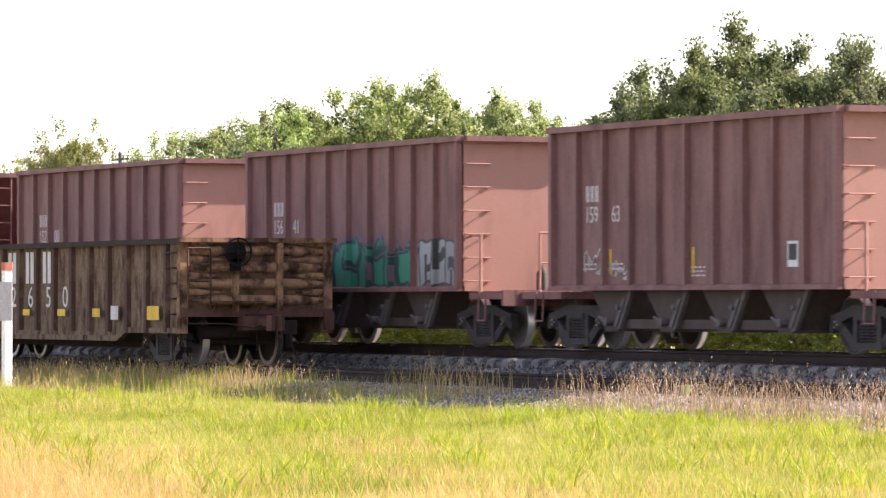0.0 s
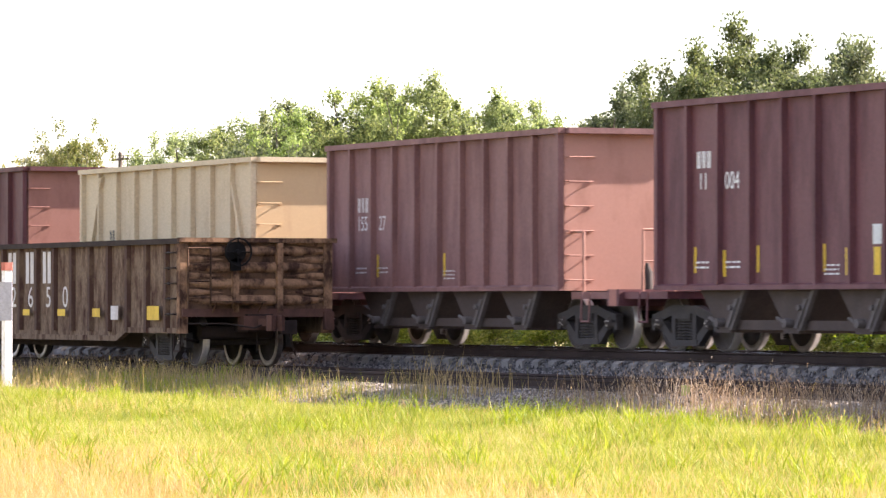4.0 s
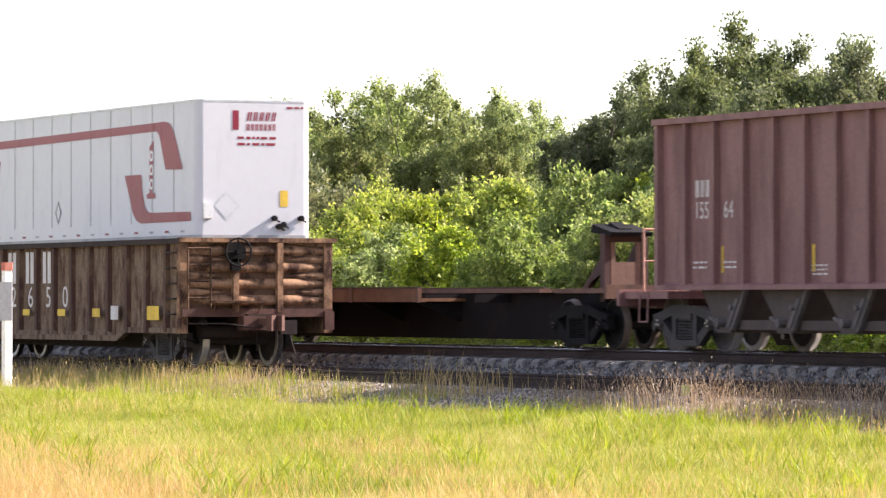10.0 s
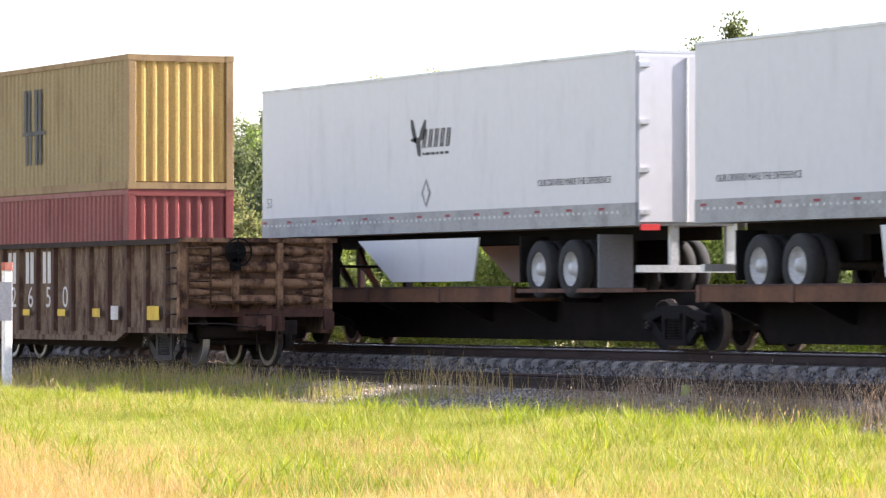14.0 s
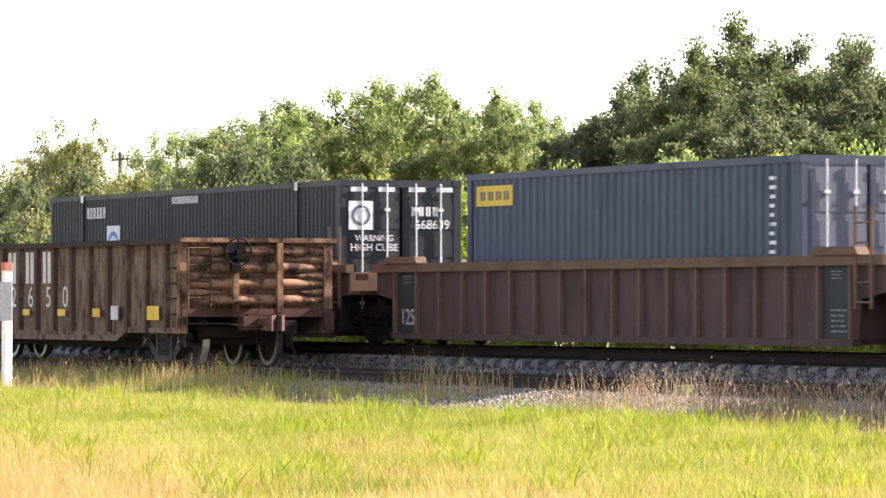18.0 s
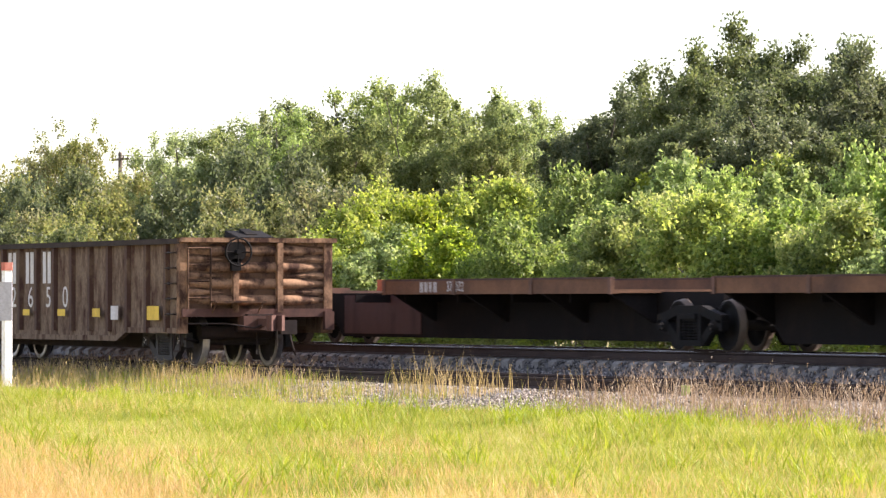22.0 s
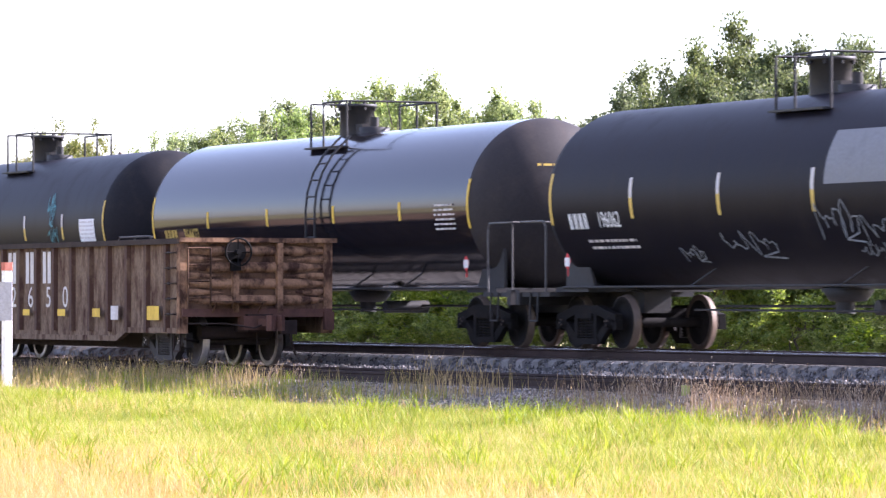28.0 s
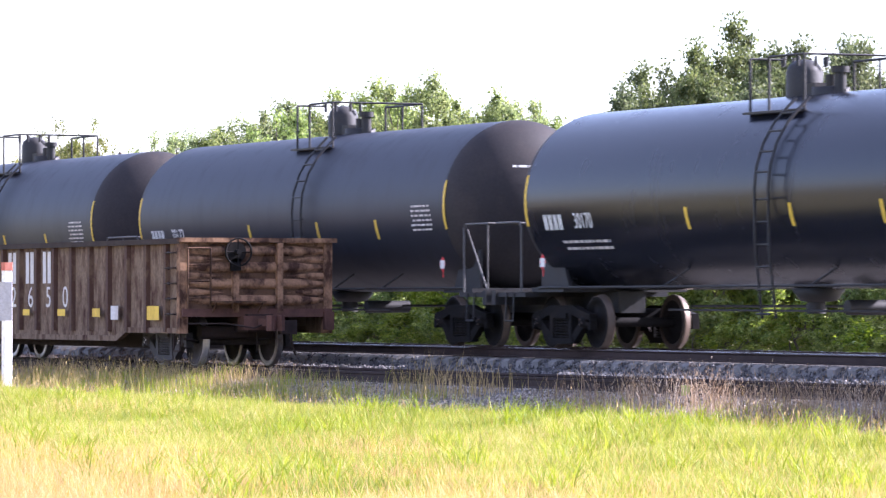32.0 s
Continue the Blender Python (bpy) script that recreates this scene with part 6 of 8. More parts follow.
mark(b1, "emblem", "dark_bars", lambda: strokes(4, 1.3, 0.16), MAT["box_blue"], -4.90, 2.42, y=-1.231)
mark(b1, "stencil", "side_lines", lambda: lines(9, 0.22, 1.3, 51), MAT["white_paint"], 5.25, 1.9, y=-1.228)
for q, zz in ((0.25, 2.25), (0.25, 1.95), (0.25, 1.5), (0.25, 1.3)):
    mark(b1, "stencil", ("door_lines", zz), lambda: lines(1, 0.75, 0.14, int(zz * 10)), MAT["white_paint"], 0, zz, y=0.62, end=hb + 0.03)
k1, uk, hk = container(-423.9, -407.48, 0.27, 2.88, "box_black", "box_black", "long black high-cube container in a well car", right="doors", half=1.28, fine=0.2)
mark(k1, "poster", "poster", lambda: patch(0.80, 0.98), MAT["white_paint"], -4.15, 1.70, y=-1.288)
mark(k1, "emblem", "poster_blue", lambda: Shape().lathe([(0, 0.37), (0, 0.27)], "y", (0, 0, 0), 24), paint("sky_blue", (0.10, 0.24, 0.48), (0.08, 0.2, 0.4), 0.5), -4.15, 1.70, y=-1.292)
mark(k1, "emblem", "long_word", lambda: strokes(10, 1.5, 0.15), MAT["white_paint"], 0.1, 2.66, y=-1.288)
mark(k1, "emblem", "short_word", lambda: strokes(6, 1.2, 0.24), MAT["white_paint"], -5.2, 2.48, y=-1.288)
for x in (-6.06, 6.1):
    part("lift_post", kept("lift_post", lambda: Shape().box(-0.05, 0.05, -0.03, 0.02, 0.1, 2.86), MAT["box_black"]), k1, "", pose(x, -1.28, 0))
    part("lift_plate", kept("lift_plate", lambda: patch(0.16, 0.16), MAT["placard"]), k1, "", pose(x, -1.312, 2.80))
part("poster", kept("door_poster", lambda: patch(0.5, 0.55), MAT["white_paint"]), k1, "white square with a blue ring", pose(hk + 0.03, -0.86, 2.20, 0, 0, 90))
part("emblem", kept("door_ring", lambda: Shape().lathe([(0, 0.2), (0, 0.14)], "y", (0, 0, 0), 20), MAT["box_steel_blue_lit"]), k1, "", pose(hk + 0.034, -0.86, 2.20, 0, 0, 90))
on_end(k1, "WARNING", hk + 0.03, -0.58, 1.76, 0.12, MAT["white_paint"])
on_end(k1, "HIGH CUBE", hk + 0.03, -0.58, 1.58, 0.14, MAT["white_paint"])
mark(k1, "lettering", "door_word", lambda: strokes(4, 0.6, 0.18), MAT["white_paint"], 0, 2.28, y=0.5, end=hk + 0.03)
on_end(k1, "668639", hk + 0.03, 0.64, 2.02, 0.18, MAT["white_paint"])
for yy in (-0.9, -0.32, 0.32, 0.9):
    part("plate", kept("door_plate", lambda: patch(0.34, 0.09), MAT["placard"]), k1, "", pose(hk + 0.03, yy, 2.70, 0, 0, 90))

# ---- road trailers ----


def tyre_pair():
    s = Shape()
    for q in (-1, 1):
        for y in (0.84, 1.12):
            s.lathe([(-0.12, 0.30), (-0.12, 0.46), (-0.08, 0.50), (0.08, 0.50), (0.12, 0.46), (0.12, 0.30)], "y", (0, q * y, 0), 28)
    s.rod((0, -1.1, 0), (0, 1.1, 0), 0.07, 10)
    return s


def rims():
    s = Shape()
    for q in (-1, 1):
        s.lathe([(0.10 * q, 0.30), (0.06 * q, 0.28), (-0.02 * q, 0.26), (-0.03 * q, 0.12), (0.10 * q, 0.11), (0.12 * q, 0.0)], "y", (0, q * 1.12, 0), 24)
    return s


def rounded_box(h, half, z0, z1, r, nose):
    """A long box whose two front corners are rounded in plan."""
    pts = [(-h, -half), (h - r, -half)]
    for k in range(1, 6):
        t = math.radians(18 * k)
        pts.append((h - r + r * math.sin(t), -half + r - r * math.cos(t)))
    pts += [(p[0], -p[1]) for p in reversed(pts)]
    if nose < 0:
        pts = [(-x, y) for x, y in reversed(pts)]
    return lambda: Shape().prism(pts, "z", z0, z1)


def diamond():
    return Shape().add([(0, 0, -0.27), (0.22, 0, 0), (0, 0, 0.27), (-0.22, 0, 0)], [(0, 1, 2, 3)])


def trailer(u0, u1, nose, label, rail_h, wheels, skirt):
    u, h = (u0 + u1) / 2, round((u1 - u0) / 2, 2)
    c = car("semi_trailer", u, label, "trailer", "road trailers")
    w = MAT["white_trailer"]
    part("box_body", kept(("trailer_box", h, nose), rounded_box(h, 1.285, 2.10, 4.96, 0.16, nose), w), c)
    part("roof", kept(("trailer_roof", h, nose), rounded_box(h + 0.005, 1.30, 4.955, 5.0, 0.17, nose), MAT["alu"]), c)
    part("bottom_rail", kept(("trailer_rail", h, nose, rail_h), rounded_box(h + 0.004, 1.297, 2.08, 2.08 + rail_h, 0.165, nose), MAT["rail_alu"]), c, "grey aluminium bottom rail")
    if rail_h > 0.2:
        def rivets():
            s = Shape()
            for i in range(int((2 * h - 0.5) / 0.21)):
                s.add([(-h + 0.25 + i * 0.21 + 0.034 * p, -1.3005, 2.08 + rail_h * 0.60 + 0.034 * q) for p, q in ((-1, 0), (0, -1), (1, 0), (0, 1))], [(0, 1, 2, 3)])
            return s
        tagged(part("rivet_row", kept(("rivet_row", h), rivets, MAT["placard"]), c), kind="stuff")
    n = int(2 * h / 1.22)
    for k in range(1, n):
        part("seam", kept(("trailer_seam", rail_h), lambda: Shape().box(-0.014, 0.014, -0.006 if rail_h < 0.2 else -0.0015, 0.0, 2.1 + 0.38, 4.95), MAT["rail_alu" if rail_h < 0.2 else "white_trailer"]), c, "", pose(-h + k * 2 * h / n, -1.285, 0))
    k = 0
    x = -h + 0.3
    while x < h - 0.3:
        part("reflector", kept(("trailer_reflector", k % 2), lambda: patch(0.22, 0.045), MAT["red_paint"] if k % 2 == 0 else MAT["rail_alu"]), c, "", pose(x, -1.302, 2.08 + rail_h - 0.09 if rail_h > 0.2 else 2.28))
        x += 0.62 if rail_h > 0.2 else 0.9
        k += 1
    part("frame", kept(("trailer_frame", h), lambda: Shape().box(-h + 0.3, h - 0.3, -0.5, -0.4, 1.85, 2.08).box(-h + 0.3, h - 0.3, 0.4, 0.5, 1.85, 2.08), MAT["black_steel"]), c)
    for x in wheels:
        t = part("axle", kept("tyre_pair", tyre_pair, MAT["rubber"]), c, "black dual tyres", pose(x, 0, 1.375))
        part("rim", kept("rims", rims, MAT["rim"]), t)
    mid = sum(wheels) / 2
    part("bogie_frame", kept("bogie_frame", lambda: Shape().box(-1.4, 1.4, -0.5, -0.36, 1.45, 1.85).box(-1.4, 1.4, 0.36, 0.5, 1.45, 1.85).box(-1.35, -1.3, -1.25, -0.7, 1.15, 1.95), MAT["black_steel"]), c, "", pose(mid, 0, 0))
    part("landing_gear", kept("landing_gear", lambda: Shape().box(-0.08, 0.08, -0.85, -0.70, 1.05, 2.05).box(-0.08, 0.08, 0.70, 0.85, 1.05, 2.05).box(-0.14, 0.14, -0.9, -0.65, 1.02, 1.06).box(-0.14, 0.14, 0.65, 0.9, 1.02, 1.06).rod((0, -0.75, 1.5), (0, 0.75, 1.5), 0.03, 6).rod((0, -0.78, 1.3), (0.7 * nose * -1, -0.3, 2.0), 0.03, 6), MAT["spine_black"]), c, "", pose(nose * (h - 2.6), 0, 0))
    part("kingpin_plate", kept("kingpin_plate", lambda: Shape().box(-0.8, 0.8, -1.2, 1.2, 2.0, 2.08), MAT["black_steel"]), c, "", pose(nose * (h - 0.9), 0, 0))
    part("bumper", kept("bumper", lambda: Shape().box(-0.06, 0.06, -1.2, 1.2, 1.30, 1.42).box(-0.05, 0.05, -0.6, -0.45, 1.42, 2.08).box(-0.05, 0.05, 0.45, 0.6, 1.42, 2.08), MAT["alu"]), c, "grey underride bumper", pose(-nose * (h - 0.1), 0, 0))
    if skirt:
        a, b, cut = skirt
        for q in (-1, 1):
            part("skirt", kept(("skirt", a, b, cut), lambda: Shape().prism([(a, 1.96), (b, 1.96), (b - cut[1], 1.18), (a + cut[0], 1.18)], "y", -0.015, 0.015), w), c, "white side skirt", pose(0, q * 1.24, 0))
    part("diamond", kept("diamond", diamond, MAT["grey_patch"]), c, "", pose(-0.2, -1.2875, 2.80))
    part("diamond", kept("diamond_in", lambda: Shape().add([(0, 0, -0.2), (0.12, 0, 0), (0, 0, 0.2), (-0.12, 0, 0)], [(0, 1, 2, 3)]), MAT["placard"]), c, "", pose(-0.2, -1.291, 2.80))
    # front wall or doors at the end towards +x
    e = h + 0.004
    part("diamond", kept("end_diamond", lambda: Shape().add([(0, 0, -0.30), (0.30, 0, 0), (0, 0, 0.30), (-0.30, 0, 0)], [(0, 1, 2, 3)]), MAT["alu"] if nose > 0 else MAT["grey_patch"]), c, "", pose(e, -0.62 if nose > 0 else 0.1, 2.80, 0, 0, 90))
    part("diamond", kept("end_diamond_in", lambda: Shape().add([(0, 0, -0.25), (0.25, 0, 0), (0, 0, 0.25), (-0.25, 0, 0)], [(0, 1, 2, 3)]), MAT["white_trailer"]), c, "", pose(e + 0.004, -0.62 if nose > 0 else 0.1, 2.80, 0, 0, 90))
    if nose > 0:
        part("connection_box", kept("connection_box", lambda: Shape().box(0, 0.06, -0.1, 0.1, -0.16, 0.16), MAT["placard"]), c, "", pose(h, -1.03, 2.70))
        for yy, zz in ((0.45, 2.55), (0.65, 2.42), (0.55, 2.38), (1.05, 2.55)):
            part("coupling", kept("coupling", lambda: Shape().rod((0, 0, 0), (0.1, 0, 0), 0.06, 8).rod((0.05, 0, 0), (0.05, 0.12, -0.08), 0.02, 5), MAT["black_steel"]), c, "", pose(h, yy, zz))
    else:
        for q in (-1, 1):
            d = part("door", kept("trailer_door", lambda: Shape().box(0, 0.03, 0.01, 1.24, 2.14, 4.9), MAT["white_trailer"]), c, "", pose(h, 0, 0) if q > 0 else pose(h, -1.25, 0))
            for zz in (2.3, 3.0, 3.8, 4.75):
                part("hinge", kept("hinge", lambda: Shape().box(0.0, 0.06, -0.1, 0.1, -0.04, 0.04), MAT["alu"]), d, "", pose(0.02, 1.14 if q > 0 else 0.1, zz))
            part("lock_rod", kept("trailer_rod", lambda: Shape().rod((0.05, 0, 2.15), (0.05, 0, 4.88), 0.018, 6), MAT["alu"]), d, "", pose(0, 0.35 if q > 0 else 0.9, 0))
        part("tail_light", kept("tail_light", lambda: Shape().box(0, 0.03, -1.2, -0.85, 2.0, 2.10).box(0, 0.03, 0.85, 1.2, 2.0, 2.10), MAT["sign_red"]), c, "", pose(h, 0, 0))
    return c, u, h


def bird():
    """A dark flying bird emblem as a flat plate."""
    s = Shape()
    s.add([(-0.02, 0, -0.32), (0.12, 0, -0.36), (0.10, 0, -0.05), (0.04, 0, 0.02), (-0.06, 0, 0.0), (-0.10, 0, -0.1)], [(0, 1, 2, 3, 4, 5)])
    s.add([(-0.06, 0, 0.0), (-0.10, 0, 0.10), (-0.22, 0, 0.33), (-0.34, 0, 0.36), (-0.32, 0, 0.18), (-0.20, 0, -0.06), (-0.10, 0, -0.1)], [(0, 1, 2, 3, 4, 5, 6)])
    s.add([(0.04, 0, 0.02), (0.10, 0, 0.14), (0.30, 0, 0.34), (0.36, 0, 0.30), (0.33, 0, 0.10), (0.22, 0, -0.04), (0.10, 0, -0.05)], [(0, 1, 2, 3, 4, 5, 6)])
    s.add([(-0.10, 0, -0.1), (-0.06, 0, 0.0), (-0.20, 0, 0.02), (-0.36, 0, -0.04), (-0.22, 0, -0.07)], [(0, 1, 2, 3, 4)])
    return s


def raven_marks(c, x, nose):
    part("emblem", kept("bird_small", lambda: bird(), MAT["black_paint"]), c, "black bird emblem", pose(x - 0.65, -1.29, 3.82))
    mark(c, "emblem", "bird_word", lambda: strokes(5, 1.3, 0.34, 0.25), MAT["black_paint"], x + 0.15, 3.80, y=-1.29)
    mark(c, "stencil", "bird_line", lambda: lines(1, 1.2, 0.12, 41), MAT["black_paint"], x + 0.1, 3.52, y=-1.29)


cr, ucr, hcr = trailer(-285.18, -268.86, 1, "white road trailer with a dark red band on a rail car", 0.12, (-5.92, -4.65), (-2.95, 4.5, (0.1, -0.4)))
red = MAT["red_paint"]
part("skirt_flap", Shape().box(-2.9, 4.7, -0.02, 0.0, 1.10, 1.36).mesh("skirt_flap", MAT["black_paint"]), cr, "dark strip along the lower skirt edge", pose(0, -1.252, 0))


def band():
    s = Shape()
    s.add([(-8.1, 0, 4.31), (5.93, 0, 4.41), (5.93, 0, 4.59), (-8.1, 0, 4.49)], [(0, 1, 2, 3)])
    outer = [(5.93, 4.59), (6.35, 4.60), (6.65, 4.56), (6.85, 4.44), (7.0, 4.26), (7.44, 3.57)]
    inner = [(5.93, 4.41), (6.02, 4.36), (6.10, 4.28), (6.16, 4.18), (6.22, 4.05), (6.44, 3.59)]
    vs = [(x, 0, z) for x, z in outer] + [(x, 0, z) for x, z in inner]
    s.add(vs, [(i, i + 1, 7 + i, 6 + i) for i in range(5)])
    outer = [(4.01, 3.52), (4.32, 3.02), (4.50, 2.72), (4.72, 2.55), (5.0, 2.48), (7.9, 2.49)]
    inner = [(5.02, 3.52), (5.10, 3.12), (5.2, 2.88), (5.32, 2.76), (5.5, 2.70), (7.9, 2.68)]
    vs = [(x, 0, z) for x, z in outer] + [(x, 0, z) for x, z in inner]
    return s.add(vs, [(i, i + 1, 7 + i, 6 + i) for i in range(5)])


part("band", band().mesh("band", red), cr, "dark red painted band", pose(0, -1.2955, 0))
mark(cr, "emblem", "red_word", lambda: strokes(5, 2.6, 0.40, 0.35), red, -5.4, 3.85, y=-1.29)
part("emblem", Shape().add([(5.35, 0, 3.0), (5.85, 0, 3.0), (5.85, 0, 3.1), (5.7, 0, 3.12), (5.75, 0, 4.22), (5.5, 0, 4.1), (5.5, 0, 3.12), (5.35, 0, 3.1)], [(0, 1, 2, 3, 4, 5, 6, 7)]).mesh("emblem", red), cr, "dark red upright emblem", pose(0, -1.2956, 0))
for zz in (3.3, 3.6, 3.9):
    part("emblem", kept("white_c", lambda: Shape().lathe([(0, 0.12), (0, 0.06)], "y", (0, 0, 0), 14), MAT["white_paint"]), cr, "", pose(5.62, -1.298, zz))
e = hcr + 0.006
mark(cr, "emblem", "red_word_end", lambda: strokes(5, 0.68, 0.18, 0.2), red, 0, 4.66, y=0.18, end=e)
mark(cr, "emblem", "red_word_end2", lambda: strokes(7, 0.68, 0.14), red, 0, 4.44, y=0.18, end=e)
mark(cr, "emblem", "red_upright", lambda: patch(0.14, 0.40), red, 0, 4.58, y=-0.40, end=e)
mark(cr, "stencil", "red_lines", lambda: lines(2, 0.9, 0.26, 44), red, 0, 4.15, y=0.05, end=e)
mark(cr, "stencil", "red_lines2", lambda: lines(1, 0.45, 0.10, 45), red, 0, 4.85, y=0.95, end=e)
mark(cr, "label_plate", "end_label", lambda: patch(0.18, 0.34), MAT["yellow_paint"], 0, 2.96, y=0.68, end=e)

r1, ur1, hr1 = trailer(-319.9, -303.86, 1, "plain white road trailer with a black bird emblem", 0.38, (-4.75, -6.0), (-2.15, 4.0, (0.15, 2.3)))
raven_marks(r1, -0.15, 1)
part("emblem", kept("bird_big", lambda: bird(), MAT["black_paint"]), r1, "black bird emblem", pose(hr1 + 0.006, 0.02, 4.45, 0, 0, 90) @ Matrix.Diagonal((0.95, 1, 1, 1)))
on_side(r1, "OUR DRIVERS MAKE THE DIFFERENCE", -5.9, 2.78, 0.12, MAT["black_paint"], y=-1.29)
on_side(r1, "53", 7.3, 2.98, 0.20, MAT["grey_patch"], y=-1.29)
r2, ur2, hr2 = trailer(-338.43, -322.02, -1, "plain white road trailer facing backwards on a rail car", 0.38, (4.4, 5.65), (-3.4, 2.0, (1.6, 0.25)))
raven_marks(r2, 0.1, -1)
on_side(r2, "OUR DRIVERS MAKE THE DIFFERENCE", 5.9, 2.86, 0.12, MAT["black_paint"], y=-1.29)
on_side(r2, "53", -7.7, 2.75, 0.20, MAT["grey_patch"], y=-1.29)
part("mud_flap", Shape().box(-0.02, 0.02, -1.25, -0.6, 1.05, 1.95).mesh("mud_flap", MAT["grey_patch"]), r2, "grey mud flap", pose(6.75, 0, 0))

# refrigerated container on its chassis
kc, uk2, hk2 = container(-298.78, -286.59, 2.03, 2.98, "reefer", "reefer", "white ribbed refrigerated container on a road chassis", right="plain", fine=0.33, depth=0.012)
part("machinery", Shape().box(0, 0.04, -1.0, 1.0, 0.2, 2.85).box(0.03, 0.10, -0.8, 0.8, 0.3, 1.2).mesh("machinery", MAT["placard"]), kc, "pale cooling unit", pose(hk2 - 0.02, 0, 0))
part("fan_grille", Shape().box(0, 0.06, -0.75, 0.75, 1.35, 2.2).mesh("fan_grille", MAT["box_blue"]), kc, "dark fan grille", pose(hk2 + 0.02, 0, 0))
nb = paint("navy", (0.035, 0.045, 0.11), (0.03, 0.04, 0.08), 0.5)
mark(kc, "emblem", "navy_bar", lambda: patch(0.42, 2.25), nb, -5.08, 1.48, y=-1.262)
for k, zz in enumerate((2.42, 2.18, 1.95, 1.72, 1.48, 1.25, 1.02, 0.79, 0.56)):
    mark(kc, "emblem", "yellow_stroke", lambda: strokes(1, 0.26, 0.17), MAT["yellow_paint"], -5.05, zz, y=-1.266)
mark(kc, "label_plate", "reefer_label", lambda: patch(0.3, 0.34), MAT["yellow_paint"], 5.15, 1.15, y=-1.262)
mark(kc, "label_plate", "reefer_triangle", lambda: Shape().add([(-0.15, 0, -0.13), (0.15, 0, -0.13), (0, 0, 0.15)], [(0, 1, 2)]), MAT["yellow_paint"], 5.15, 0.80, y=-1.262)
ch = car("chassis", uk2, "black steel container chassis on a rail car", "trailer chassis")
part("frame", Shape().box(-6.1, 6.2, -0.5, -0.36, 1.72, 2.02).box(-6.1, 6.2, 0.36, 0.5, 1.72, 2.02).box(-6.2, -6.0, -1.2, 1.2, 1.80, 2.02).box(6.0, 6.2, -1.2, 1.2, 1.80, 2.02).box(-1.5, 0.5, -1.1, -0.4, 1.20, 1.55, ).mesh("frame", MAT["black_steel"]), ch)
for x in (-5.2, -3.95):
    t = part("axle", kept("tyre_pair", tyre_pair, MAT["rubber"]), ch, "black dual tyres", pose(x, 0, 1.375))
    part("rim", kept("rims_black", rims, MAT["black_steel"]), t)
part("suspension", Shape().box(-6.0, -3.2, -0.6, 0.6, 1.3, 1.75).mesh("suspension", MAT["black_steel"]), ch)
part("fuel_tank", Shape().chamfered(-2.2, -0.6, -1.2, -0.7, 1.22, 1.58, 0.05).mesh("fuel_tank", MAT["alu"]), ch, "silver fuel tank")
part("generator", Shape().box(-0.6, 1.8, -1.15, 0.6, 1.18, 1.66).mesh("generator", MAT["grey_patch"]), ch, "grey generator box")
part("landing_gear", kept("landing_gear_black", lambda: Shape().box(-0.08, 0.08, -0.85, -0.70, 1.05, 1.9).box(-0.08, 0.08, 0.70, 0.85, 1.05, 1.9).rod((0, -0.78, 1.3), (-0.8, -0.3, 1.8), 0.03, 6), MAT["black_steel"]), ch, "", pose(3.6, 0, 0))
# ---- the gondola parked on the siding ----
MAT["gon_side"] = paint("gon_side", (0.160, 0.108, 0.072), (0.048, 0.018, 0.013), 0.8, amount=0.60, scale=1.9, streak=2.6, bump=0.3, spec=0.2, high=0.68, vary=0.2, fine=14)
MAT["gon_tan"] = paint("gon_tan", (0.225, 0.172, 0.122), (0.095, 0.056, 0.038), 0.8, amount=0.35, scale=1.8, streak=2.5, bump=0.2, spec=0.2, high=0.66)
# Rusty end sheet, darkened as painted shade between the pressed ribs.
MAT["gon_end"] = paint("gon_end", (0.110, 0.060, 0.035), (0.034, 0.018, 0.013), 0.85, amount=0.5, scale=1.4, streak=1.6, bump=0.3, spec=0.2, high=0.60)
# Rusty ribs and posts, lifted to tan with highlights put into the colour.
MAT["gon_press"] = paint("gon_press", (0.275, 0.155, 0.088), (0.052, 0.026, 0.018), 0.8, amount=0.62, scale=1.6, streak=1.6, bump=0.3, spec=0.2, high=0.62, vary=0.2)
MAT["gon_rib"] = paint("gon_rib", (0.062, 0.028, 0.019), (0.140, 0.090, 0.058), 0.8, amount=0.4, high=0.66, scale=1.6, streak=2.0, bump=0.3)
MAT["gon_sill"] = paint("gon_sill", (0.095, 0.042, 0.030), (0.036, 0.022, 0.018), 0.85, amount=0.5, streak=1.2)
MAT["gon_dark"] = paint("gon_dark", (0.030, 0.017, 0.013), (0.016, 0.011, 0.010), 0.85, amount=0.6, streak=1.0)

GX = -76.0
gon = thing("gondola_car", "rusty tan gondola car parked on the siding, streaked with rust", "railway car", "", pose(GX, SIDING_Y, SIDING_Z))
GH, GT = 1.475, 2.33


def gon_side():
    s = Shape()
    s.prism([(0, 0.66), (0, GT - 0.06), (-16.4, GT - 0.06), (-16.4, 0.66), (-13.5, 0.66), (-13.0, 0.50), (-3.4, 0.50), (-2.9, 0.66)], "y", -0.02, 0.02)
    return s


